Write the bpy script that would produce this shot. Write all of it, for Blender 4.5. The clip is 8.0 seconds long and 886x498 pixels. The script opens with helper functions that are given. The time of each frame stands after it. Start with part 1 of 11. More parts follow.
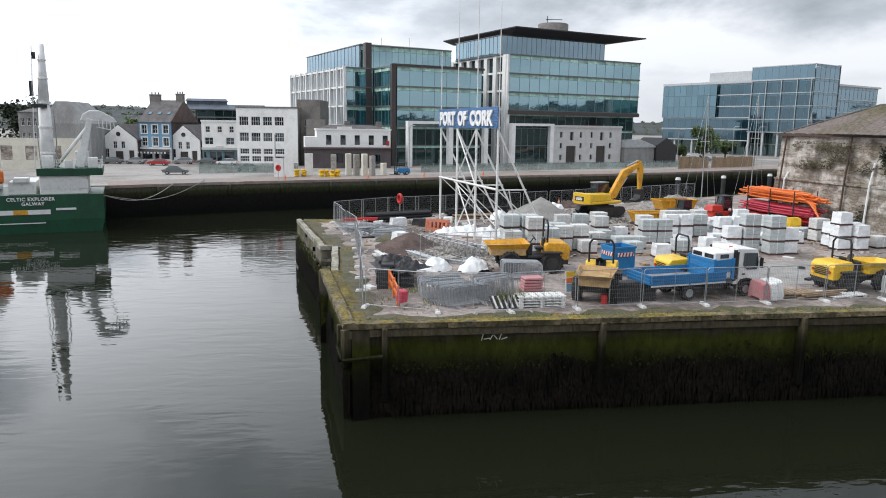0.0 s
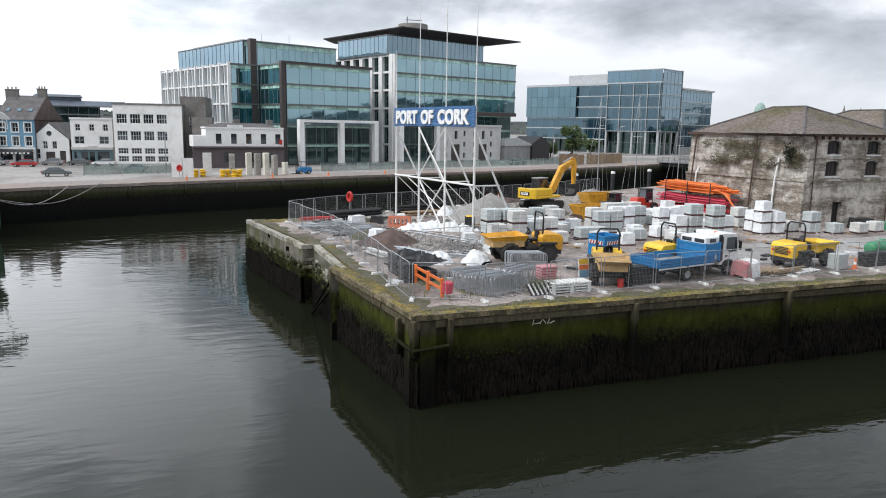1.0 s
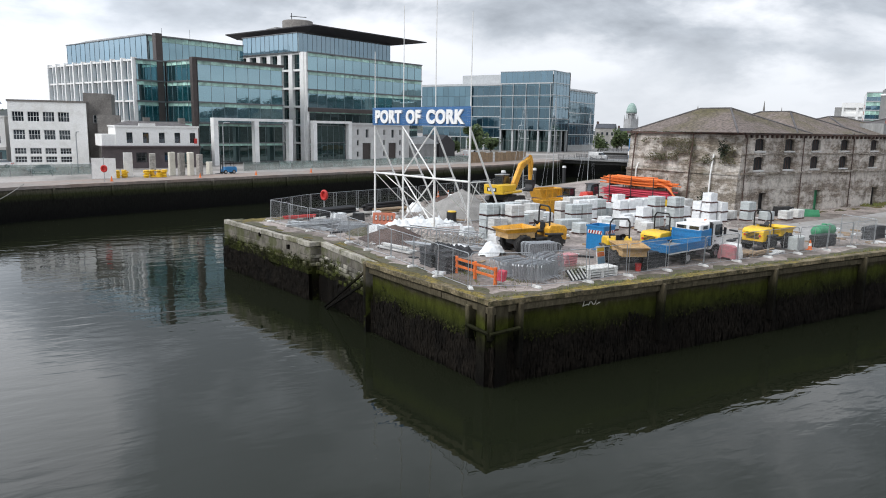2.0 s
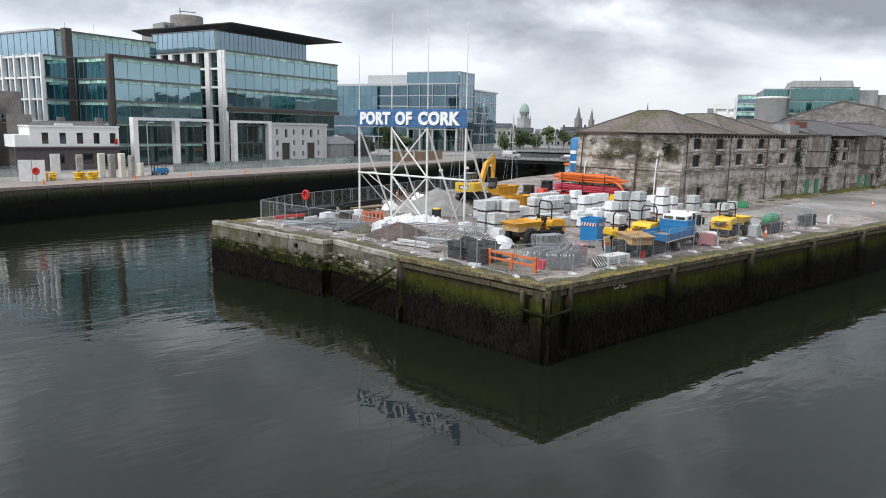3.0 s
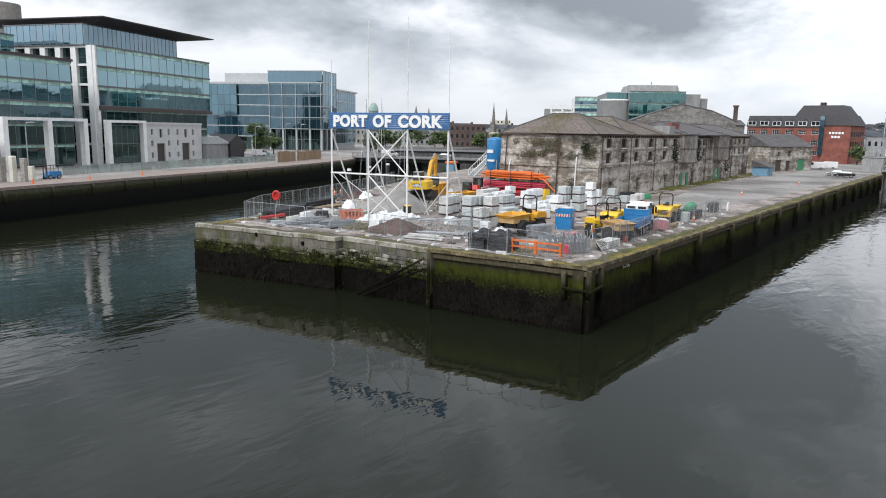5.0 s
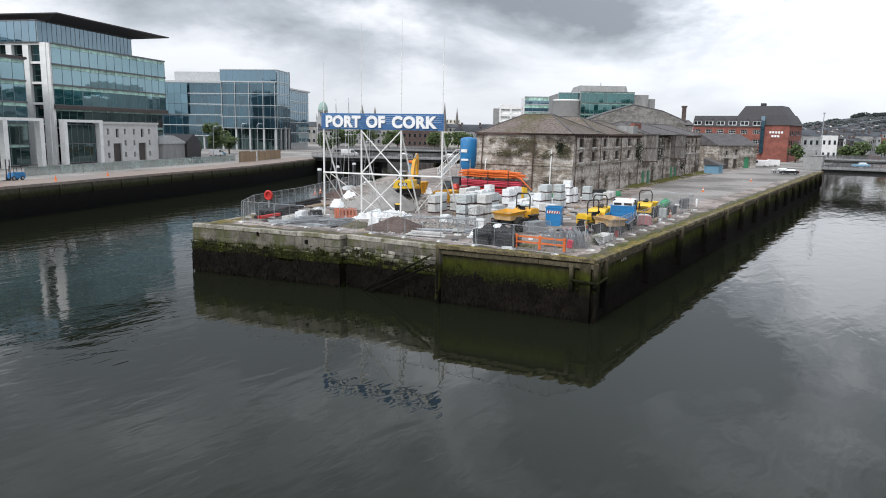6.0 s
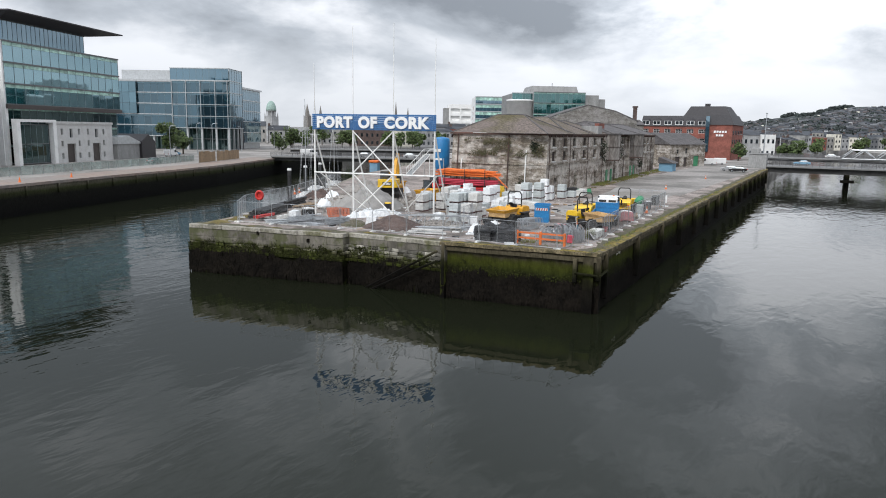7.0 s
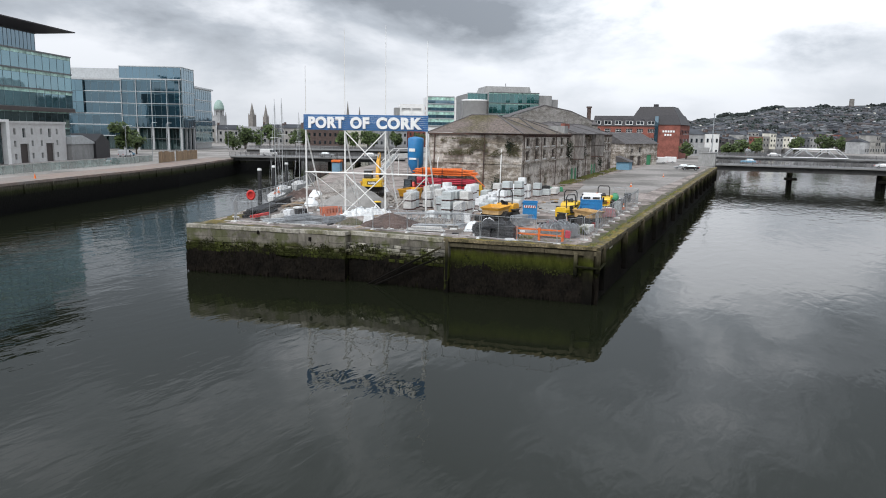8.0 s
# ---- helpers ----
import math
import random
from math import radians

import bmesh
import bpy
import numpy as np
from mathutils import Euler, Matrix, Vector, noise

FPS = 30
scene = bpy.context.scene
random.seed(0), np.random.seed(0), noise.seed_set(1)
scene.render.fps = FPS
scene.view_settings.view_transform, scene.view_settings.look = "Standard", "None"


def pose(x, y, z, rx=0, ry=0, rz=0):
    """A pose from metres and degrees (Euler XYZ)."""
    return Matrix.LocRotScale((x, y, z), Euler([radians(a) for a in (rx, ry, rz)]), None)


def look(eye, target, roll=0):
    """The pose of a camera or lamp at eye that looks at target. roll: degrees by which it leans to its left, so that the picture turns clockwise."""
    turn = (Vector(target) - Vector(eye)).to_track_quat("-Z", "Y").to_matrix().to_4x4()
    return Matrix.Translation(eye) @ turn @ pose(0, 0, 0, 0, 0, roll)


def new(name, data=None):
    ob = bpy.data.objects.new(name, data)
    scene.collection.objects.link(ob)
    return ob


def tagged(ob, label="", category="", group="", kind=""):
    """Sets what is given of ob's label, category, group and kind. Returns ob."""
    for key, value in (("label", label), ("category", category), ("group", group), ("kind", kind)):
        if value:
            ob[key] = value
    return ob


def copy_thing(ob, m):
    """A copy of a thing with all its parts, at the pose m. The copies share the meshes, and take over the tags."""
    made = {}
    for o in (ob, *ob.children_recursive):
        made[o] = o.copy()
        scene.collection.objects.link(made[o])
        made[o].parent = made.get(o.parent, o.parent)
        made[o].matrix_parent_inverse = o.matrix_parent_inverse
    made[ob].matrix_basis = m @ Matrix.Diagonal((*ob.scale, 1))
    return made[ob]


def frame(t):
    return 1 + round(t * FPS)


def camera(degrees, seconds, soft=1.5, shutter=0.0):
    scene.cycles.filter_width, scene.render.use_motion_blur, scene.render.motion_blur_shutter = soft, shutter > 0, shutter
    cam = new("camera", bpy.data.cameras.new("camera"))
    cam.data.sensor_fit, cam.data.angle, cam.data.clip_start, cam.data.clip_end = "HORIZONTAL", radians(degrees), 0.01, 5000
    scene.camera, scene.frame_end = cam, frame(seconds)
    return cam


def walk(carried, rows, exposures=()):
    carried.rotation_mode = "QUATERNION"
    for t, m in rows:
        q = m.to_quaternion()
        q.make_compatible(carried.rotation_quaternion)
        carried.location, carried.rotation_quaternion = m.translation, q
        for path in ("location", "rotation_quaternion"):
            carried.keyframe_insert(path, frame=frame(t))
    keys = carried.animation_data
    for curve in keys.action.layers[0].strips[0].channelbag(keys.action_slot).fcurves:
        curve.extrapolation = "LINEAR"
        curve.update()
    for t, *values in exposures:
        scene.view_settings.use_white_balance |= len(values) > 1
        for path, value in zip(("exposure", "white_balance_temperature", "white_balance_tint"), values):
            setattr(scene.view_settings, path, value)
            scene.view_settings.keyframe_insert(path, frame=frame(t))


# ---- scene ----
cam = camera(63.9, 8.0, soft=1.0)
METRES, EYE, TILT, LEAN, TURN = 60.0, 9.2, 0.0, 0.0, -7.5
ROWS = [
    (0.0, 0.0, 0.0, 0.0, 0.14, -9.84, -0.79),
    (0.5, -0.081, -0.0064, -0.0013, -5.94, -9.77, -0.85),
    (1.0, -0.1631, -0.0102, -0.0032, -11.88, -9.74, -0.93),
    (1.5, -0.2458, -0.0103, -0.0046, -17.08, -9.73, -0.97),
    (3.0, -0.493, 0.0152, -0.0042, -31.1, -9.61, -1.01),
    (3.5, -0.5731, 0.0334, -0.003, -35.75, -9.58, -1.01),
    (4.0, -0.6513, 0.0569, -0.0025, -40.28, -9.53, -1.01),
    (4.5, -0.6916, 0.0712, -0.0023, -42.58, -9.51, -1.0),
    (6.0, -0.8075, 0.12, -0.0014, -49.09, -9.49, -0.99),
    (6.5, -0.8464, 0.1397, -0.0011, -51.34, -9.48, -0.97),
    (7.0, -0.8833, 0.1611, -0.0009, -53.6, -9.47, -0.96),
    (7.5, -0.92, 0.1834, -0.0008, -55.85, -9.46, -0.95),
    (8.0, -0.9567, 0.207, -0.0008, -58.03, -9.44, -0.96),
]
walk(cam, [(t, pose(0, 0, EYE, TILT, LEAN, TURN) @ pose(METRES * x, METRES * y, METRES * z, 90 + pitch, roll, yaw)) for t, x, y, z, yaw, pitch, roll in ROWS], exposures=((0.0, -0.10), (1.0, -0.05), (3.0, -0.05), (6.0, -0.07), (7.0, -0.12), (8.0, -0.16)))

# ---- world, sun ----
DECK, WATER = 0.15, -4.3
SKY_UP, SKY_LOW, SKY_GLOW, SKY_THIN = 0.76, 1.03, 1.95, 0.5
world = bpy.data.worlds.new("overcast_sky")
scene.world = world
world.use_nodes = True
wt = world.node_tree
wt.nodes.clear()


def wnode(kind, **vals):
    n = wt.nodes.new(kind)
    for k, v in vals.items():
        n.inputs[k].default_value = v
    return n


sky = wt.nodes.new("ShaderNodeTexSky")
sky.sky_type = "NISHITA"
sky.sun_disc = False
sky.sun_elevation, sky.sun_rotation = radians(45), radians(-98)
coord = wt.nodes.new("ShaderNodeTexCoord")
sep = wt.nodes.new("ShaderNodeSeparateXYZ")
wt.links.new(coord.outputs["Generated"], sep.inputs[0])
lift = wt.nodes.new("ShaderNodeMath")
lift.operation = "ADD"
lift.inputs[1].default_value = 0.30
up = wt.nodes.new("ShaderNodeMath")
up.operation = "ABSOLUTE"
wt.links.new(sep.outputs["Z"], up.inputs[0])
wt.links.new(up.outputs[0], lift.inputs[0])
flat = wt.nodes.new("ShaderNodeVectorMath")
flat.operation = "DIVIDE"
wt.links.new(coord.outputs["Generated"], flat.inputs[0])
comb = wt.nodes.new("ShaderNodeCombineXYZ")
for s in ("X", "Y", "Z"):
    wt.links.new(lift.outputs[0], comb.inputs[s])
wt.links.new(comb.outputs[0], flat.inputs[1])
shift = wt.nodes.new("ShaderNodeMapping")
shift.inputs["Location"].default_value = (1.35, 0.4, 0.0)
shift.inputs["Scale"].default_value = (1.0, 1.0, 0.25)
wt.links.new(flat.outputs[0], shift.inputs[0])
def wmath(op, a, b):
    n = wt.nodes.new("ShaderNodeMath")
    n.operation = op
    for i, v in enumerate((a, b)):
        if isinstance(v, (int, float)):
            n.inputs[i].default_value = v
        else:
            wt.links.new(v, n.inputs[i])
    return n.outputs[0]


big = wnode("ShaderNodeTexNoise", Scale=1.55, Detail=8.0, Roughness=0.55, Distortion=0.25)
wt.links.new(shift.outputs[0], big.inputs["Vector"])
ramp = wt.nodes.new("ShaderNodeValToRGB")
ramp.color_ramp.elements[0].position, ramp.color_ramp.elements[0].color = 0.425, (0.29, 0.32, 0.365, 1)
ramp.color_ramp.elements[1].position, ramp.color_ramp.elements[1].color = 0.575, (0.97, 1.0, 1.06, 1)
e = ramp.color_ramp.elements.new(0.5)
e.color = (0.54, 0.585, 0.65, 1)
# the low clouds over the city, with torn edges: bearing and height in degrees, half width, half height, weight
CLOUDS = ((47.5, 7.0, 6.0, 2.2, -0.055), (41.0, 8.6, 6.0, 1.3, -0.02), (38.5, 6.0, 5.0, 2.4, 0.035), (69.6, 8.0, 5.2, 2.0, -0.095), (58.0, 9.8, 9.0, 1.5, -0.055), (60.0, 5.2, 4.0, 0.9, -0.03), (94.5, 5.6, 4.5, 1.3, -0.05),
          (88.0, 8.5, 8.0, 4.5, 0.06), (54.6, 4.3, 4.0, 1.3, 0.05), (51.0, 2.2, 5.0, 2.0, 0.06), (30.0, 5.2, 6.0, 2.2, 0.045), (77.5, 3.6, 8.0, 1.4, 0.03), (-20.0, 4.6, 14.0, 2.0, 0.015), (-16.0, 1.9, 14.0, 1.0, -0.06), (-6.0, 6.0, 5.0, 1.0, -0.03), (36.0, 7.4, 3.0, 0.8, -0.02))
tear = wnode("ShaderNodeTexNoise", Scale=9.0, Detail=8.0, Roughness=0.6)
tall_sky = wt.nodes.new("ShaderNodeMapping")
tall_sky.inputs["Scale"].default_value = (1.0, 1.0, 2.2)
wt.links.new(coord.outputs["Generated"], tall_sky.inputs[0])
wt.links.new(tall_sky.outputs[0], tear.inputs["Vector"])
torn = wt.nodes.new("ShaderNodeSeparateColor")
wt.links.new(tear.outputs["Color"], torn.inputs[0])
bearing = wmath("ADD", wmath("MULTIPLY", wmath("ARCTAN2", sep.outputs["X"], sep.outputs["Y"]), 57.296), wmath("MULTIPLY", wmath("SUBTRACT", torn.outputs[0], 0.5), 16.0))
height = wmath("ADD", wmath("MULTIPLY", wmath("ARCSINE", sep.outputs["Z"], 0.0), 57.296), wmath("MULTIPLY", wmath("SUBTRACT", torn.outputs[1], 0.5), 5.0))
# near the horizon the layer is evener than overhead
calm = wt.nodes.new("ShaderNodeMapRange")
calm.inputs["From Min"].default_value, calm.inputs["From Max"].default_value = 0.10, 0.26
calm.inputs["To Min"].default_value, calm.inputs["To Max"].default_value = 0.30, 1.0
wt.links.new(up.outputs[0], calm.inputs["Value"])
cover = wmath("ADD", wmath("MULTIPLY", wmath("SUBTRACT", big.outputs["Fac"], 0.537), calm.outputs[0]), 0.548)
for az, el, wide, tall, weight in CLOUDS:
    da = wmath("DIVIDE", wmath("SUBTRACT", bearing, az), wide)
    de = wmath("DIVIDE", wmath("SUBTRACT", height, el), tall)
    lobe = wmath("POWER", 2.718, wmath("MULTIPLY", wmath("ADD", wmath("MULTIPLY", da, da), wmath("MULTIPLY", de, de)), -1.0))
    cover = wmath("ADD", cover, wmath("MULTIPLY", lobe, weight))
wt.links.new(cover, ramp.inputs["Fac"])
# a paler sky towards the horizon
low = wt.nodes.new("ShaderNodeMapRange")
low.inputs["From Min"].default_value, low.inputs["From Max"].default_value = 0.02, 0.13
low.inputs["To Min"].default_value, low.inputs["To Max"].default_value = 0.70, 0.0
wt.links.new(up.outputs[0], low.inputs["Value"])
pale = wt.nodes.new("ShaderNodeMixRGB")
pale.inputs["Color2"].default_value = (0.94, 0.985, 1.06, 1)
wt.links.new(low.outputs[0], pale.inputs["Fac"])
# high overhead the layer is more even
high = wt.nodes.new("ShaderNodeMapRange")
high.inputs["From Min"].default_value, high.inputs["From Max"].default_value = 0.25, 0.6
high.inputs["To Min"].default_value, high.inputs["To Max"].default_value = 0.0, 0.75
wt.links.new(up.outputs[0], high.inputs["Value"])
even = wt.nodes.new("ShaderNodeMixRGB")
even.inputs["Color2"].default_value = (0.595, 0.645, 0.722, 1)
wt.links.new(high.outputs[0], even.inputs["Fac"])
wt.links.new(ramp.outputs["Color"], even.inputs["Color1"])
wt.links.new(even.outputs[0], pale.inputs["Color1"])
# the light of an overcast sky: brighter overhead, and round the hidden sun in the west
GLOW = Vector((-0.54, 0.74, 0.42)).normalized()
dot = wt.nodes.new("ShaderNodeVectorMath")
dot.operation = "DOT_PRODUCT"
dot.inputs[1].default_value = GLOW
wt.links.new(coord.outputs["Generated"], dot.inputs[0])


glow = wmath("POWER", wmath("MAXIMUM", dot.outputs["Value"], 0.0), 6.0)
level = wmath("ADD", wmath("ADD", wmath("MULTIPLY", up.outputs[0], SKY_UP), SKY_LOW), wmath("MULTIPLY", glow, SKY_GLOW))
# a thinner stretch of cloud high in the east
THIN = Vector((0.93, 0.13, 0.34)).normalized()
dot2 = wt.nodes.new("ShaderNodeVectorMath")
dot2.operation = "DOT_PRODUCT"
dot2.inputs[1].default_value = THIN
wt.links.new(coord.outputs["Generated"], dot2.inputs[0])
thin = wmath("POWER", wmath("MAXIMUM", dot2.outputs["Value"], 0.0), 30.0)
level = wmath("ADD", level, wmath("MULTIPLY", thin, SKY_THIN))
haze = wt.nodes.new("ShaderNodeMapRange")
haze.inputs["From Max"].default_value = 0.10
haze.inputs["To Min"].default_value, haze.inputs["To Max"].default_value = 0.91, 1.0
wt.links.new(up.outputs[0], haze.inputs["Value"])
level = wmath("MULTIPLY", level, haze.outputs[0])
cloud = wnode("ShaderNodeBackground")
wt.links.new(level, cloud.inputs["Strength"])
wt.links.new(pale.outputs[0], cloud.inputs["Color"])
clear = wnode("ShaderNodeBackground", Strength=0.06)
wt.links.new(sky.outputs[0], clear.inputs["Color"])
both = wt.nodes.new("ShaderNodeMixShader")
both.inputs[0].default_value = 0.93
wt.links.new(clear.outputs[0], both.inputs[1])
wt.links.new(cloud.outputs[0], both.inputs[2])
wout = wt.nodes.new("ShaderNodeOutputWorld")
wt.links.new(both.outputs[0], wout.inputs[0])

sun_data = bpy.data.lights.new("sun", "SUN")
sun_data.energy, sun_data.angle, sun_data.color = 2.3, radians(30), (1.0, 0.985, 0.96)
sun = new("sun", sun_data)
sun.matrix_world = look((-89, -12, 90), (0, 0, 0))
scene.view_settings.exposure = 0.0

# ---- materials ----
def mat(name, col, rough=0.7, metal=0.0, var=0.25, scale=1.5, fine=14.0, bump=0.15, dist=0.02, col2=None, spot=0.5, spec=0.5, stretch=(1, 1, 1), coat=0.0):
    """A surface with variation at two scales, from the base colour to col2 in stains."""
    m = bpy.data.materials.new(name)
    m.use_nodes = True
    nt = m.node_tree
    b = nt.nodes["Principled BSDF"]
    tc = nt.nodes.new("ShaderNodeTexCoord")
    info = nt.nodes.new("ShaderNodeObjectInfo")
    off = nt.nodes.new("ShaderNodeVectorMath")
    off.operation = "SCALE"
    off.inputs[0].default_value = (37.0, 61.0, 13.0)
    nt.links.new(info.outputs["Random"], off.inputs["Scale"])
    add = nt.nodes.new("ShaderNodeVectorMath")
    nt.links.new(tc.outputs["Object"], add.inputs[0])
    nt.links.new(off.outputs[0], add.inputs[1])
    mp = nt.nodes.new("ShaderNodeMapping")
    mp.inputs["Scale"].default_value = stretch
    nt.links.new(add.outputs[0], mp.inputs[0])
    n1 = nt.nodes.new("ShaderNodeTexNoise")
    n1.inputs["Scale"].default_value, n1.inputs["Detail"].default_value, n1.inputs["Roughness"].default_value = scale, 6, 0.62
    n2 = nt.nodes.new("ShaderNodeTexNoise")
    n2.inputs["Scale"].default_value, n2.inputs["Detail"].default_value = fine, 4
    for n in (n1, n2):
        nt.links.new(mp.outputs[0], n.inputs["Vector"])
    r = nt.nodes.new("ShaderNodeValToRGB")
    c2 = col2 or tuple(c * (1 - 1.6 * var) for c in col)
    r.color_ramp.elements[0].position, r.color_ramp.elements[0].color = spot - 0.13, (*[max(0.0, c) for c in c2], 1)
    r.color_ramp.elements[1].position, r.color_ramp.elements[1].color = spot + 0.09, (*col, 1)
    nt.links.new(n1.outputs["Fac"], r.inputs["Fac"])
    h = nt.nodes.new("ShaderNodeMapRange")
    h.inputs["From Min"].default_value, h.inputs["From Max"].default_value = 0.3, 0.7
    h.inputs["To Min"].default_value, h.inputs["To Max"].default_value = 1 - var, 1 + var * 0.6
    nt.links.new(n2.outputs["Fac"], h.inputs["Value"])
    pick = nt.nodes.new("ShaderNodeMapRange")
    pick.inputs["To Min"].default_value, pick.inputs["To Max"].default_value = 1 - var * 0.5, 1 + var * 0.3
    nt.links.new(info.outputs["Random"], pick.inputs["Value"])
    mul = nt.nodes.new("ShaderNodeMath")
    mul.operation = "MULTIPLY"
    nt.links.new(h.outputs[0], mul.inputs[0])
    nt.links.new(pick.outputs[0], mul.inputs[1])
    sc = nt.nodes.new("ShaderNodeVectorMath")
    sc.operation = "SCALE"
    nt.links.new(r.outputs["Color"], sc.inputs[0])
    nt.links.new(mul.outputs[0], sc.inputs["Scale"])
    nt.links.new(sc.outputs[0], b.inputs["Base Color"])
    b.inputs["Roughness"].default_value, b.inputs["Metallic"].default_value = rough, metal
    b.inputs["Specular IOR Level"].default_value = spec
    b.inputs["Coat Weight"].default_value = coat
    if bump:
        bp = nt.nodes.new("ShaderNodeBump")
        bp.inputs["Strength"].default_value, bp.inputs["Distance"].default_value = bump, dist
        nt.links.new(n2.outputs["Fac"], bp.inputs["Height"])
        nt.links.new(bp.outputs[0], b.inputs["Normal"])
    return m


def layer_z(m, stops, wob=0.5, wob_scale=0.6, grain=5.0, piece=0.0, mossy=0.0):
    """Tide marks: the colour of m changes with height along ragged lines. stops: (height, colour), upwards."""
    nt = m.node_tree
    b = nt.nodes["Principled BSDF"]
    geo = nt.nodes.new("ShaderNodeNewGeometry")
    s = nt.nodes.new("ShaderNodeSeparateXYZ")
    nt.links.new(geo.outputs["Position"], s.inputs[0])
    n = nt.nodes.new("ShaderNodeTexNoise")
    n.inputs["Scale"].default_value, n.inputs["Detail"].default_value, n.inputs["Roughness"].default_value = wob_scale, 8, 0.7
    nt.links.new(geo.outputs["Position"], n.inputs["Vector"])
    k = nt.nodes.new("ShaderNodeMath")
    k.operation = "MULTIPLY_ADD"
    k.inputs[1].default_value = wob * 2
    nt.links.new(n.outputs["Fac"], k.inputs[0])
    nt.links.new(s.outputs["Z"], k.inputs[2])
    lo, hi = stops[0][0], stops[-1][0]
    mr = nt.nodes.new("ShaderNodeMapRange")
    mr.inputs["From Min"].default_value, mr.inputs["From Max"].default_value = lo + wob, hi + wob
    nt.links.new(k.outputs[0], mr.inputs["Value"])
    r = nt.nodes.new("ShaderNodeValToRGB")
    for i, (z, c) in enumerate(stops):
        pos = (z - lo) / (hi - lo)
        el = r.color_ramp.elements[i] if i < 2 else r.color_ramp.elements.new(pos)
        el.position, el.color = pos, (*c, 1)
    nt.links.new(mr.outputs[0], r.inputs["Fac"])
    g = nt.nodes.new("ShaderNodeTexNoise")
    g.inputs["Scale"].default_value, g.inputs["Detail"].default_value, g.inputs["Roughness"].default_value = grain, 6, 0.7
    st = nt.nodes.new("ShaderNodeMapping")
    st.inputs["Scale"].default_value = (1, 1, 0.35)
    nt.links.new(geo.outputs["Position"], st.inputs[0])
    nt.links.new(st.outputs[0], g.inputs["Vector"])
    gm = nt.nodes.new("ShaderNodeMapRange")
    gm.inputs["From Min"].default_value, gm.inputs["From Max"].default_value = 0.3, 0.7
    gm.inputs["To Min"].default_value, gm.inputs["To Max"].default_value = 0.55, 1.35
    nt.links.new(g.outputs["Fac"], gm.inputs["Value"])
    sc = nt.nodes.new("ShaderNodeVectorMath")
    sc.operation = "SCALE"
    nt.links.new(r.outputs["Color"], sc.inputs[0])
    info = nt.nodes.new("ShaderNodeObjectInfo")
    pk = nt.nodes.new("ShaderNodeMapRange")
    pk.inputs["To Min"].default_value, pk.inputs["To Max"].default_value = 1 - piece, 1 + piece * 0.6
    nt.links.new(info.outputs["Random"], pk.inputs["Value"])
    pm = nt.nodes.new("ShaderNodeMath")
    pm.operation = "MULTIPLY"
    nt.links.new(gm.outputs[0], pm.inputs[0])
    nt.links.new(pk.outputs[0], pm.inputs[1])
    nt.links.new(pm.outputs[0], sc.inputs["Scale"])
    mo = nt.nodes.new("ShaderNodeTexNoise")
    mo.inputs["Scale"].default_value, mo.inputs["Detail"].default_value, mo.inputs["Roughness"].default_value = 0.55, 9, 0.72
    nt.links.new(geo.outputs["Position"], mo.inputs["Vector"])
    mk = nt.nodes.new("ShaderNodeMapRange")
    mk.inputs["From Min"].default_value, mk.inputs["From Max"].default_value = 0.50, 0.58
    mk.inputs["To Max"].default_value = mossy
    nt.links.new(mo.outputs["Fac"], mk.inputs["Value"])
    mx = nt.nodes.new("ShaderNodeMixRGB")
    mx.inputs["Color2"].default_value = (0.060, 0.072, 0.016, 1)
    nt.links.new(mk.outputs[0], mx.inputs["Fac"])
    nt.links.new(sc.outputs[0], mx.inputs["Color1"])
    nt.links.new(mx.outputs[0], b.inputs["Base Color"])
    bp = nt.nodes.new("ShaderNodeBump")
    bp.inputs["Strength"].default_value, bp.inputs["Distance"].default_value = 0.7, 0.12
    b.inputs["Specular IOR Level"].default_value = 0.06
    nt.links.new(g.outputs["Fac"], bp.inputs["Height"])
    nt.links.new(bp.outputs[0], b.inputs["Normal"])
    return m


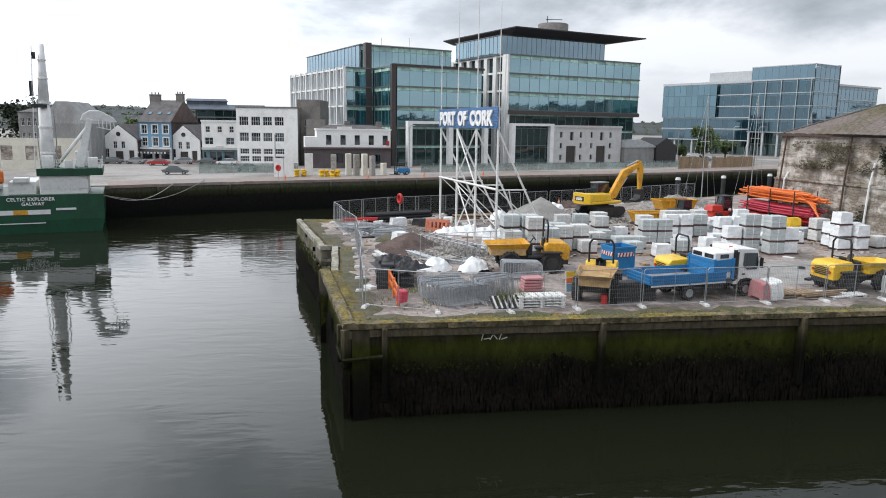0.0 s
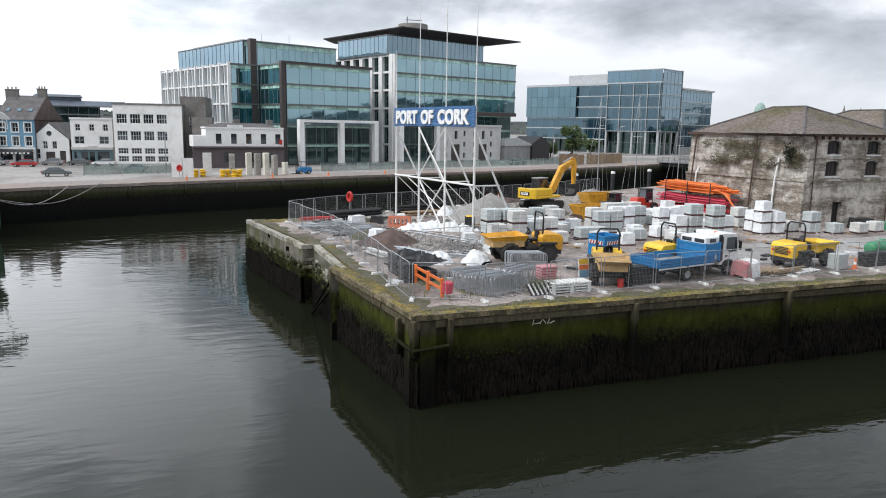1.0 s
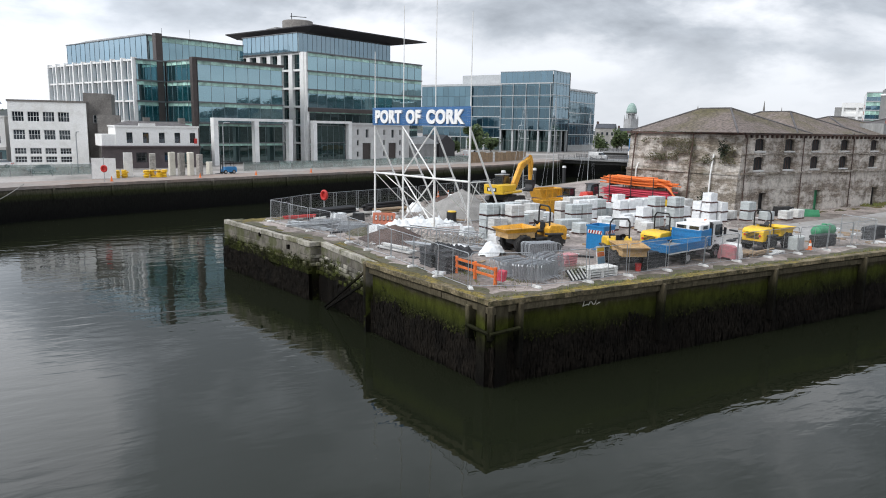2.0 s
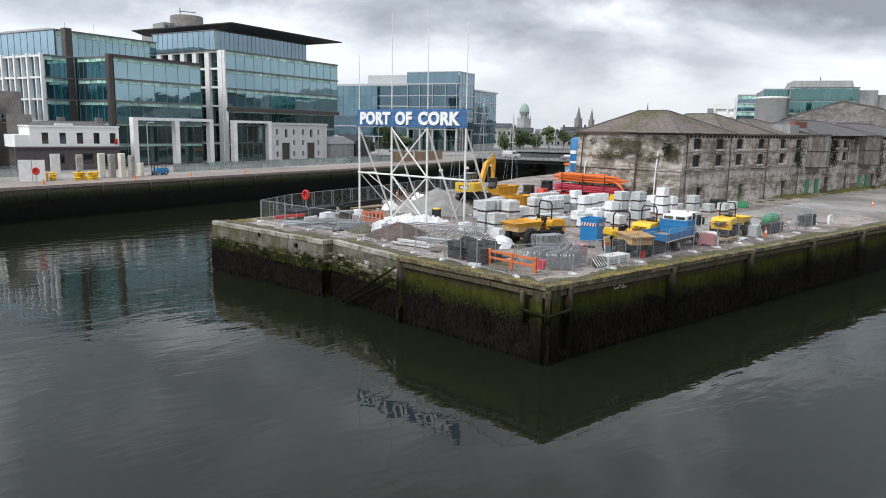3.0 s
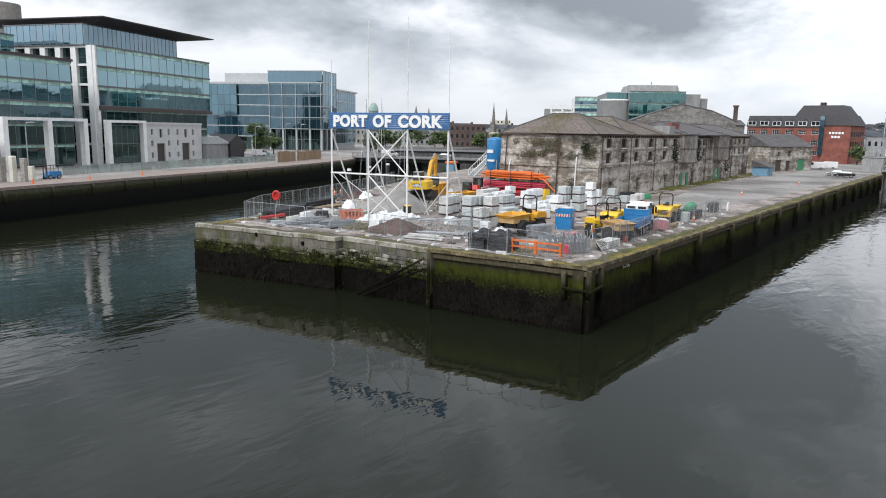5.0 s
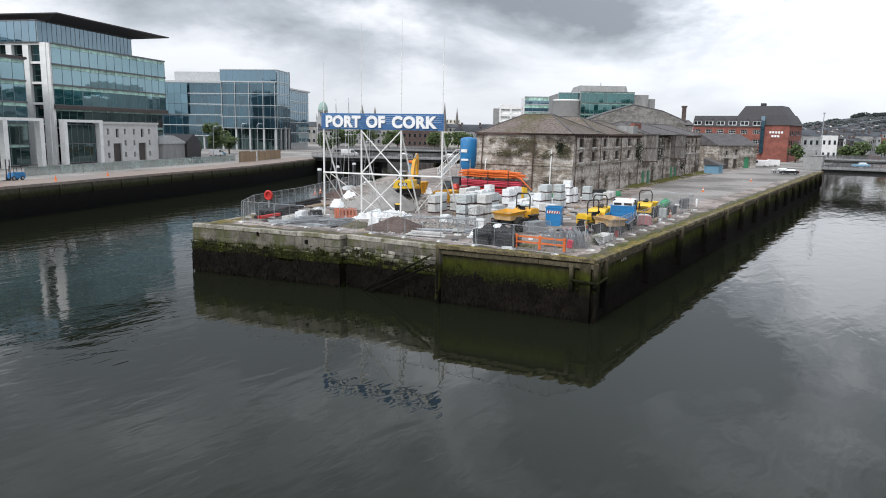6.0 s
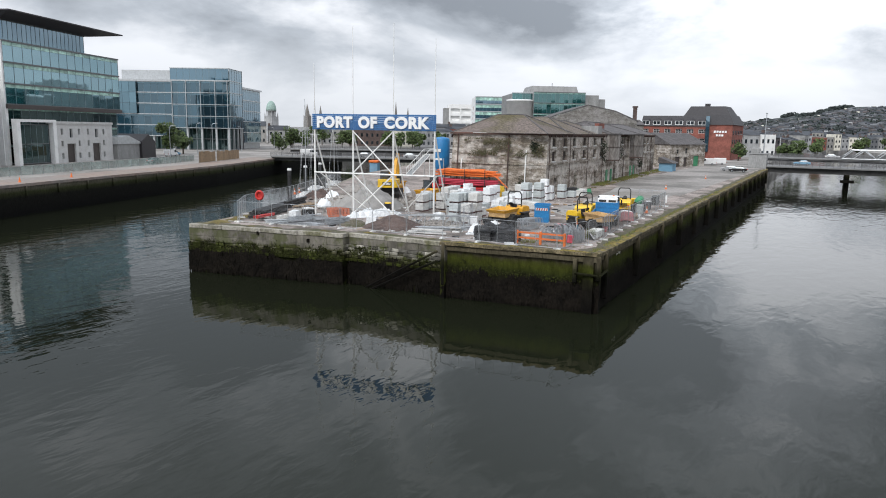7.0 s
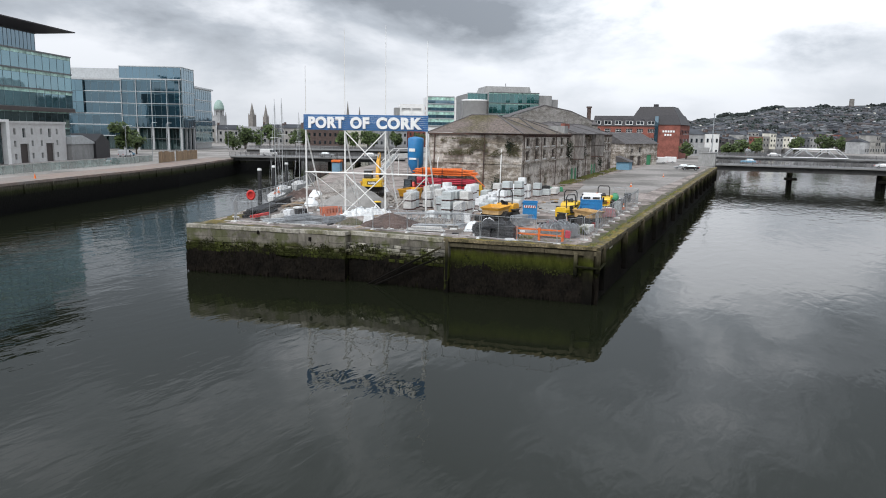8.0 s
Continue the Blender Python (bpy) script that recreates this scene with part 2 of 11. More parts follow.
def water_mat():
    m = bpy.data.materials.new("river_water")
    m.use_nodes = True
    nt = m.node_tree
    b = nt.nodes["Principled BSDF"]
    b.inputs["Base Color"].default_value = (0.0102, 0.0122, 0.0068, 1)
    b.inputs["Roughness"].default_value = 0.012
    b.inputs["IOR"].default_value = 1.33
    tc = nt.nodes.new("ShaderNodeTexCoord")
    height = None
    for size, det, dist, turn in (((0.07, 0.16, 1), 1, 0.085, 30), ((0.30, 0.75, 1), 1, 0.062, 26), ((1.0, 2.6, 1), 1, 0.015, 16)):
        mp = nt.nodes.new("ShaderNodeMapping")
        mp.inputs["Scale"].default_value = size
        mp.inputs["Rotation"].default_value = (0, 0, radians(turn))
        nt.links.new(tc.outputs["Object"], mp.inputs[0])
        n = nt.nodes.new("ShaderNodeTexNoise")
        n.inputs["Scale"].default_value, n.inputs["Detail"].default_value = 1.0, det
        n.inputs["Distortion"].default_value = 0.6
        nt.links.new(mp.outputs[0], n.inputs["Vector"])
        k = nt.nodes.new("ShaderNodeMath")
        k.operation = "MULTIPLY_ADD"
        k.inputs[1].default_value = dist
        nt.links.new(n.outputs["Fac"], k.inputs[0])
        if height:
            nt.links.new(height, k.inputs[2])
        else:
            k.inputs[2].default_value = 0
        height = k.outputs[0]
    # calm and ruffled stretches
    p = nt.nodes.new("ShaderNodeTexNoise")
    p.inputs["Scale"].default_value, p.inputs["Detail"].default_value = 0.022, 3
    nt.links.new(tc.outputs["Object"], p.inputs["Vector"])
    pr = nt.nodes.new("ShaderNodeMapRange")
    pr.inputs["From Min"].default_value, pr.inputs["From Max"].default_value = 0.35, 0.65
    pr.inputs["To Min"].default_value, pr.inputs["To Max"].default_value = 0.12, 0.62
    nt.links.new(p.outputs["Fac"], pr.inputs["Value"])
    bp = nt.nodes.new("ShaderNodeBump")
    bp.inputs["Distance"].default_value = 1.0
    # the wider south channel is more ruffled than the lee of the quay
    sx = nt.nodes.new("ShaderNodeSeparateXYZ")
    nt.links.new(tc.outputs["Object"], sx.inputs[0])
    rx = nt.nodes.new("ShaderNodeMapRange")
    rx.inputs["From Min"].default_value, rx.inputs["From Max"].default_value = 0, 170
    rx.inputs["To Max"].default_value = 0.9
    nt.links.new(sx.outputs["X"], rx.inputs["Value"])
    south = nt.nodes.new("ShaderNodeMath")
    south.operation = "LESS_THAN"
    south.inputs[1].default_value = 33.0
    nt.links.new(sx.outputs["Y"], south.inputs[0])
    rxs = nt.nodes.new("ShaderNodeMath")
    rxs.operation = "MULTIPLY"
    nt.links.new(rx.outputs[0], rxs.inputs[0])
    nt.links.new(south.outputs[0], rxs.inputs[1])
    ry = nt.nodes.new("ShaderNodeMapRange")
    ry.inputs["From Min"].default_value, ry.inputs["From Max"].default_value = 50, 100
    ry.inputs["To Max"].default_value = 0.22
    nt.links.new(sx.outputs["Y"], ry.inputs["Value"])
    wide = nt.nodes.new("ShaderNodeMath")
    wide.operation = "MAXIMUM"
    nt.links.new(rxs.outputs[0], wide.inputs[0])
    nt.links.new(ry.outputs[0], wide.inputs[1])
    rs = nt.nodes.new("ShaderNodeMath")
    nt.links.new(pr.outputs[0], rs.inputs[0])
    nt.links.new(wide.outputs[0], rs.inputs[1])
    nt.links.new(rs.outputs[0], bp.inputs["Strength"])
    nt.links.new(height, bp.inputs["Height"])
    nt.links.new(bp.outputs[0], b.inputs["Normal"])
    return m


def glass_mat(name, tint, rough=0.03, deep=0.5, sheen=(0.62, 0.9, 1.0), ior=3.4):
    """Coated facade glass: a dark interior behind a reflecting pane, each pane a little different."""
    m = bpy.data.materials.new(name)
    m.use_nodes = True
    nt = m.node_tree
    b = nt.nodes["Principled BSDF"]
    info = nt.nodes.new("ShaderNodeObjectInfo")
    tc = nt.nodes.new("ShaderNodeTexCoord")
    n = nt.nodes.new("ShaderNodeTexNoise")
    n.inputs["Scale"].default_value, n.inputs["Detail"].default_value = 0.35, 3
    nt.links.new(tc.outputs["Object"], n.inputs["Vector"])
    isl = nt.nodes.new("ShaderNodeNewGeometry")
    sm = nt.nodes.new("ShaderNodeMath")
    sm.operation = "ADD"
    nt.links.new(info.outputs["Random"], sm.inputs[0])
    nt.links.new(isl.outputs["Random Per Island"], sm.inputs[1])
    mr = nt.nodes.new("ShaderNodeMapRange")
    mr.inputs["From Max"].default_value = 2.0
    mr.inputs["To Min"].default_value, mr.inputs["To Max"].default_value = 1 - deep, 1 + deep * 0.6
    nt.links.new(sm.outputs[0], mr.inputs["Value"])
    sc = nt.nodes.new("ShaderNodeVectorMath")
    sc.operation = "SCALE"
    sc.inputs[0].default_value = tint
    nt.links.new(mr.outputs[0], sc.inputs["Scale"])
    nt.links.new(sc.outputs[0], b.inputs["Base Color"])
    b.inputs["Roughness"].default_value = rough
    b.inputs["IOR"].default_value = ior
    b.inputs["Specular Tint"].default_value = (*sheen, 1)
    bp = nt.nodes.new("ShaderNodeBump")
    bp.inputs["Strength"].default_value, bp.inputs["Distance"].default_value = 0.05, 0.15
    nt.links.new(n.outputs["Fac"], bp.inputs["Height"])
    wn = nt.nodes.new("ShaderNodeTexWhiteNoise")
    wn.noise_dimensions = "1D"
    nt.links.new(info.outputs["Random"], wn.inputs["W"])
    tilt = nt.nodes.new("ShaderNodeVectorMath")
    tilt.operation = "MULTIPLY_ADD"
    nt.links.new(wn.outputs["Color"], tilt.inputs[0])
    tilt.inputs[1].default_value, tilt.inputs[2].default_value = (0.008, 0.008, 0.010), (-0.004, -0.004, -0.005)
    lean = nt.nodes.new("ShaderNodeVectorMath")
    nt.links.new(isl.outputs["Normal"], lean.inputs[0])
    nt.links.new(tilt.outputs[0], lean.inputs[1])
    nt.links.new(lean.outputs[0], bp.inputs["Normal"])
    nt.links.new(bp.outputs[0], b.inputs["Normal"])
    return m


M = {}
M["water"] = water_mat()
M["concrete"] = mat("deck_concrete", (0.33, 0.32, 0.31), 0.85, var=0.2, scale=0.12, fine=2.2, col2=(0.21, 0.195, 0.175), bump=0.3, dist=0.03)
M["yard"] = mat("yard_ground", (0.335, 0.285, 0.26), 0.88, var=0.4, scale=0.22, fine=3.2, col2=(0.10, 0.083, 0.07), bump=0.4, dist=0.05, spot=0.5)
M["road"] = mat("asphalt_grey", (0.35, 0.325, 0.305), 0.9, var=0.22, scale=0.07, fine=1.8, col2=(0.17, 0.16, 0.145), bump=0.2)
M["bank_top"] = mat("bank_apron", (0.31, 0.235, 0.195), 0.9, var=0.2, scale=0.1, fine=1.4, col2=(0.26, 0.23, 0.21))
M["coping"] = mat("coping_stone", (0.37, 0.345, 0.295), 0.9, var=0.4, scale=0.5, fine=5, col2=(0.12, 0.115, 0.055), bump=0.5, dist=0.03, spot=0.47)
M["moss"] = mat("lichened_timber", (0.225, 0.180, 0.105), 0.92, var=0.6, scale=1.1, fine=7, col2=(0.062, 0.052, 0.022), bump=0.9, dist=0.06, spot=0.52)
M["grass_tuft"] = mat("grass", (0.16, 0.20, 0.05), 0.9, var=0.4, scale=2, fine=20, col2=(0.22, 0.19, 0.07))
M["timber_wet"] = layer_z(mat("wet_timber", (0.1, 0.1, 0.07), 0.8, bump=0), [(-3.0, (0.008, 0.007, 0.006)), (-1.7, (0.007, 0.007, 0.005)), (-1.1, (0.022, 0.023, 0.010)), (-0.45, (0.085, 0.074, 0.048)), (0.3, (0.145, 0.122, 0.082))], wob=0.4, piece=0.3)
M["wall_timber"] = layer_z(mat("tidal_wall", (0.1, 0.1, 0.07), 0.85, bump=0), [(-4.4, (0.005, 0.0045, 0.004)), (-2.5, (0.009, 0.008, 0.006)), (-1.9, (0.015, 0.015, 0.007)), (-1.5, (0.026, 0.031, 0.007)), (-1.0, (0.044, 0.051, 0.009)), (-0.75, (0.044, 0.046, 0.013)), (-0.5, (0.060, 0.052, 0.034))], wob=0.8, wob_scale=0.4, grain=2.4)
M["wall_stone"] = layer_z(mat("tidal_stone", (0.3, 0.3, 0.25), 0.88, bump=0), [(-4.4, (0.005, 0.0045, 0.004)), (-2.8, (0.009, 0.007, 0.005)), (-2.3, (0.015, 0.017, 0.006)), (-1.9, (0.034, 0.039, 0.009)), (-1.45, (0.048, 0.050, 0.020)), (-1.1, (0.150, 0.138, 0.115)), (-0.3, (0.170, 0.156, 0.132)), (0.2, (0.125, 0.113, 0.092))], wob=0.85, wob_scale=0.4, grain=2.0, piece=0.18, mossy=0.6)
M["pale_stone"] = layer_z(mat("pale_tidal_stone", (0.4, 0.4, 0.35), 0.88, bump=0), [(-4.4, (0.005, 0.0045, 0.004)), (-2.5, (0.010, 0.009, 0.006)), (-2.05, (0.03, 0.035, 0.010)), (-1.6, (0.09, 0.087, 0.05)), (-1.2, (0.27, 0.255, 0.215)), (-0.6, (0.33, 0.31, 0.27))], wob=0.85, wob_scale=0.4, grain=2.4, piece=0.75, mossy=0.95)
M["wall_far"] = layer_z(mat("far_tidal_wall", (0.1, 0.1, 0.07), 0.85, bump=0), [(-4.2, (0.007, 0.007, 0.007)), (-1.7, (0.013, 0.013, 0.011)), (-0.9, (0.04, 0.045, 0.02)), (-0.3, (0.13, 0.12, 0.09)), (0.3, (0.3, 0.27, 0.23))], wob=0.25)
M["galv"] = mat("galvanised_steel", (0.50, 0.52, 0.54), 0.45, 0.75, var=0.18, scale=3, fine=20)
M["galv_dull"] = mat("dull_galvanised_mesh", (0.34, 0.35, 0.36), 0.6, 0.4, var=0.15)
M["white_steel"] = mat("white_painted_steel", (0.78, 0.78, 0.76), 0.45, var=0.12, scale=2, fine=12, col2=(0.55, 0.53, 0.48), spot=0.38)
M["white"] = mat("white_paint", (0.78, 0.78, 0.77), 0.5, var=0.08, scale=1.5, fine=8)
M["white_render"] = mat("white_render", (0.84, 0.84, 0.825), 0.85, var=0.08, scale=0.5, fine=5, col2=(0.70, 0.69, 0.66), spot=0.4)
M["cream"] = mat("cream_render", (0.70, 0.67, 0.58), 0.85, var=0.1, scale=0.4, fine=4)
M["sign_blue"] = mat("blue_sign_board", (0.030, 0.125, 0.31), 0.5, var=0.18, scale=1.2, fine=8, col2=(0.045, 0.14, 0.32))
M["blue"] = mat("blue_paint", (0.020, 0.20, 0.46), 0.42, var=0.15, scale=1.8, fine=9, col2=(0.03, 0.15, 0.36), coat=0.2, spot=0.4)
M["yellow"] = mat("yellow_paint", (0.80, 0.50, 0.025), 0.42, var=0.15, scale=1.6, fine=9, col2=(0.55, 0.32, 0.03), coat=0.2, spot=0.38)
M["amber"] = mat("amber_paint", (0.72, 0.36, 0.025), 0.5, var=0.2, scale=1.5, fine=8, col2=(0.42, 0.22, 0.04), spot=0.42)
M["tan"] = mat("dusty_skip", (0.50, 0.33, 0.15), 0.8, var=0.2, scale=1.2, fine=8, col2=(0.36, 0.22, 0.09))
M["red"] = mat("red_paint", (0.60, 0.035, 0.03), 0.5, var=0.15)
M["orange"] = mat("orange_plastic", (0.85, 0.19, 0.03), 0.5, var=0.15, scale=3)
M["faded_orange"] = mat("faded_orange_plastic", (0.58, 0.17, 0.09), 0.65, var=0.25, scale=1.5, fine=8, col2=(0.46, 0.20, 0.14))
M["bright_red"] = mat("bright_red_paint", (0.66, 0.06, 0.04), 0.4, var=0.12, coat=0.3)
M["pink_faded"] = mat("faded_pink_plastic", (0.55, 0.21, 0.23), 0.6, var=0.2, scale=2, col2=(0.45, 0.25, 0.25))
M["pink"] = mat("pink_red_plastic", (0.62, 0.06, 0.10), 0.55, var=0.15)
M["green_paint"] = mat("green_paint", (0.05, 0.27, 0.13), 0.5, var=0.18, scale=1.5)
M["hull_green"] = mat("hull_green", (0.008, 0.070, 0.034), 0.4, var=0.18, scale=0.6, fine=5, stretch=(1, 1, 0.3))
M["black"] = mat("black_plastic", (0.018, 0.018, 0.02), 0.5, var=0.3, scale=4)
M["dark"] = mat("dark_metal", (0.05, 0.05, 0.052), 0.55, 0.3, var=0.25)
M["tyre"] = mat("tyre_rubber", (0.028, 0.027, 0.026), 0.85, var=0.3, scale=5)
M["glass_dark"] = glass_mat("cab_glass", (0.03, 0.035, 0.04), sheen=(0.35, 0.38, 0.4))
M["glass_a"] = glass_mat("facade_glass_teal", (0.010, 0.066, 0.076), deep=0.9, sheen=(0.63, 0.90, 1.0), ior=4.5)
M["glass_b"] = glass_mat("facade_glass_blue", (0.02, 0.075, 0.115), deep=0.8, sheen=(0.62, 0.82, 0.94))
M["glass_c"] = glass_mat("shaded_glass_green", (0.012, 0.024, 0.024), deep=0.9, sheen=(0.34, 0.47, 0.48))
M["glass_f"] = glass_mat("pale_blue_spandrel_glass", (0.08, 0.15, 0.19), deep=0.5, sheen=(0.58, 0.82, 0.94), ior=2.5)
M["blind"] = mat("pale_green_spandrel", (0.50, 0.78, 0.68), 0.2, var=0.3, scale=0.3, fine=0.8)
M["window"] = glass_mat("window_glass", (0.02, 0.025, 0.03), deep=0.6, sheen=(0.3, 0.33, 0.36))
M["pale_mullion"] = mat("pale_teal_mullion", (0.30, 0.37, 0.39), 0.4, 0.3, var=0.1)
M["mullion"] = mat("dark_mullion", (0.17, 0.18, 0.185), 0.45, 0.4, var=0.1)
M["alu"] = mat("pale_aluminium", (0.55, 0.57, 0.58), 0.4, 0.5, var=0.1)
M["limestone"] = mat("limestone_cladding", (0.84, 0.84, 0.83), 0.75, var=0.05, scale=0.5, fine=3, col2=(0.74, 0.74, 0.73))
M["brownstone"] = mat("dark_brown_cladding", (0.068, 0.054, 0.050), 0.5, var=0.15)
M["roof_dark"] = mat("dark_roof_metal", (0.045, 0.042, 0.045), 0.55, 0.2, var=0.15)
M["granite"] = mat("pale_granite", (0.60, 0.60, 0.59), 0.85, var=0.08, scale=0.8, fine=5, col2=(0.53, 0.52, 0.51))
M["grey_render"] = mat("grey_render", (0.22, 0.205, 0.19), 0.9, var=0.2, scale=0.5, fine=4)
M["slate"] = mat("roof_slate", (0.13, 0.12, 0.12), 0.8, var=0.25, scale=0.8, fine=6, bump=0.4)
M["house_blue"] = mat("blue_house_paint", (0.18, 0.35, 0.49), 0.8, var=0.12, scale=0.5)
M["house_brick"] = mat("red_brick", (0.27, 0.095, 0.072), 0.9, var=0.22, scale=0.5, fine=5)
M["brick_dark"] = mat("dark_brick", (0.12, 0.085, 0.075), 0.9, var=0.2, scale=0.5, fine=4)


def masonry(name, stone, dark, render, cover=0.5, course=0.34, length=0.7, stain=0.35):
    """Coursed rubble with recessed joints, partly under flaking render, with dark run-off stains and green growth."""
    mm = bpy.data.materials.new(name)
    mm.use_nodes = True
    nt = mm.node_tree
    b = nt.nodes["Principled BSDF"]
    b.inputs["Roughness"].default_value = 0.92
    b.inputs["Specular IOR Level"].default_value = 0.25
    tc = nt.nodes.new("ShaderNodeTexCoord")
    sp = nt.nodes.new("ShaderNodeSeparateXYZ")
    nt.links.new(tc.outputs["Object"], sp.inputs[0])

    def math_(op, p, q):
        n = nt.nodes.new("ShaderNodeMath")
        n.operation = op
        for i, v in enumerate((p, q)):
            if isinstance(v, (int, float)):
                n.inputs[i].default_value = v
            else:
                nt.links.new(v, n.inputs[i])
        return n.outputs[0]

    def noise_(scale, detail, rough=0.6, stretch=(1, 1, 1), src=None):
        mp = nt.nodes.new("ShaderNodeMapping")
        mp.inputs["Scale"].default_value = stretch
        nt.links.new(src or tc.outputs["Object"], mp.inputs[0])
        n = nt.nodes.new("ShaderNodeTexNoise")
        n.inputs["Scale"].default_value, n.inputs["Detail"].default_value, n.inputs["Roughness"].default_value = scale, detail, rough
        nt.links.new(mp.outputs[0], n.inputs["Vector"])
        return n.outputs["Fac"]

    def ramp_(fac, p0, p1, c0=(0, 0, 0), c1=(1, 1, 1)):
        r = nt.nodes.new("ShaderNodeValToRGB")
        r.color_ramp.elements[0].position, r.color_ramp.elements[0].color = p0, (*c0, 1)
        r.color_ramp.elements[1].position, r.color_ramp.elements[1].color = p1, (*c1, 1)
        nt.links.new(fac, r.inputs["Fac"])
        return r.outputs["Color"]

    def mix_(fac, c1, c2):
        n = nt.nodes.new("ShaderNodeMixRGB")
        for key, v in (("Fac", fac), ("Color1", c1), ("Color2", c2)):
            if isinstance(v, tuple):
                n.inputs[key].default_value = (*v, 1)
            else:
                nt.links.new(v, n.inputs[key])
        return n.outputs[0]

    wob = noise_(1.1, 3)
    along = math_("ADD", math_("ADD", sp.outputs["X"], sp.outputs["Y"]), math_("MULTIPLY", wob, 2.2))
    high = math_("ADD", sp.outputs["Z"], math_("MULTIPLY", wob, 0.8))
    cv = nt.nodes.new("ShaderNodeCombineXYZ")
    nt.links.new(along, cv.inputs["X"])
    nt.links.new(high, cv.inputs["Y"])
    br = nt.nodes.new("ShaderNodeTexBrick")
    br.inputs["Scale"].default_value, br.inputs["Mortar Size"].default_value = 1.0, 0.022
    br.inputs["Brick Width"].default_value, br.inputs["Row Height"].default_value = length, course
    br.inputs["Color1"].default_value = (*stone, 1)
    br.inputs["Color2"].default_value = (*[c * 0.55 for c in stone], 1)
    br.inputs["Mortar"].default_value = (*[0.5 * a + 0.5 * c * 0.6 for a, c in zip(dark, stone)], 1)
    nt.links.new(cv.outputs[0], br.inputs["Vector"])
    grain = noise_(2.4, 7, 0.7)
    skin = mix_(ramp_(grain, 0.36, 0.62), tuple(c * 0.68 for c in render), render)
    where = ramp_(math_("ADD", math_("MULTIPLY", noise_(0.5, 9, 0.72, (1, 1, 1.6)), 0.6), math_("MULTIPLY", noise_(0.22, 5, 0.6, (0.4, 0.4, 3.0)), 0.4)), cover - 0.04, cover + 0.045)
    col = mix_(where, br.outputs["Color"], skin)
    runs = ramp_(noise_(0.9, 8, 0.7, (1, 1, 0.3)), 0.5, 0.7)
    runs_f = math_("MULTIPLY", runs, stain)
    col = mix_(runs_f, col, dark)
    green = ramp_(noise_(0.5, 8, 0.75, (0.6, 0.6, 1.5)), 0.56, 0.70)
    col = mix_(math_("MULTIPLY", green, 0.55), col, (0.085, 0.09, 0.04))
    nt.links.new(col, b.inputs["Base Color"])
    bp = nt.nodes.new("ShaderNodeBump")
    bp.inputs["Strength"].default_value, bp.inputs["Distance"].default_value = 0.9, 0.08
    hgt = math_("ADD", math_("MULTIPLY", br.outputs["Fac"], -0.6), grain)
    nt.links.new(hgt, bp.inputs["Height"])
    nt.links.new(bp.outputs[0], b.inputs["Normal"])
    return mm


M["grey_rubble"] = masonry("grey_rubble_masonry", (0.25, 0.235, 0.215), (0.13, 0.12, 0.11), (0.36, 0.345, 0.33), 0.5, 0.27, 0.5, 0.6)
M["rubble_wall"] = masonry("rubble_masonry", (0.33, 0.285, 0.235), (0.085, 0.066, 0.05), (0.68, 0.635, 0.585), 0.515, 0.27, 0.5, 0.75)
M["wall_render"] = masonry("flaking_lime_render", (0.36, 0.305, 0.255), (0.085, 0.064, 0.052), (0.70, 0.645, 0.59), 0.495, 0.27, 0.48, 0.65)
M["old_slate"] = mat("mossy_old_slate", (0.170, 0.138, 0.122), 0.9, var=0.5, scale=0.2, fine=3.4, col2=(0.105, 0.090, 0.045), bump=0.4, stretch=(1, 1, 1), spot=0.46)
M["rust"] = mat("rusty_iron", (0.115, 0.066, 0.052), 0.85, 0.1, var=0.35, scale=1.5, col2=(0.06, 0.045, 0.04))
M["dark_concrete"] = mat("dark_concrete", (0.09, 0.088, 0.085), 0.9, var=0.2, scale=0.4, fine=3)
M["glass_e"] = glass_mat("dark_blue_glass", (0.015, 0.045, 0.066), deep=0.9, sheen=(0.36, 0.50, 0.58))
M["glass_d"] = glass_mat("green_glass", (0.010, 0.065, 0.064), deep=0.9, sheen=(0.42, 0.66, 0.66))
M["bay_sheet"] = mat("stained_grey_render", (0.30, 0.28, 0.26), 0.9, var=0.4, scale=0.5, fine=3, col2=(0.12, 0.105, 0.095), stretch=(1, 1, 0.4), bump=0.5, dist=0.05)
M["clad_grey"] = mat("grey_corrugated_cladding", (0.30, 0.30, 0.295), 0.7, var=0.18, scale=0.5, fine=5, stretch=(1, 1, 0.3))
M["block"] = mat("granite_paving_block", (0.52, 0.56, 0.56), 0.8, var=0.14, scale=1.3, fine=9, col2=(0.44, 0.47, 0.47))
M["block_b"] = mat("pale_paving_block", (0.66, 0.66, 0.64), 0.85, var=0.14, scale=1.3, fine=9, col2=(0.54, 0.53, 0.51))
M["pallet_red"] = mat("dark_red_pallet", (0.13, 0.055, 0.05), 0.85, var=0.35, scale=3, fine=14, col2=(0.07, 0.05, 0.045))
M["wrap"] = mat("white_plastic_wrap", (0.84, 0.86, 0.87), 0.28, var=0.08, scale=3, fine=7, bump=0.6, dist=0.06)
M["wood"] = mat("pallet_wood", (0.36, 0.25, 0.15), 0.85, var=0.3, scale=3, fine=15, col2=(0.24, 0.18, 0.12))
M["wood_grey"] = mat("grey_wood", (0.40, 0.38, 0.35), 0.85, var=0.25, scale=3, fine=15)
M["sand"] = mat("grey_sand", (0.34, 0.325, 0.305), 0.95, var=0.15, scale=0.7, fine=9, bump=0.6, dist=0.05)
M["soil"] = mat("brown_soil", (0.125, 0.085, 0.072), 0.95, var=0.3, scale=0.9, fine=8, bump=0.8, dist=0.08)
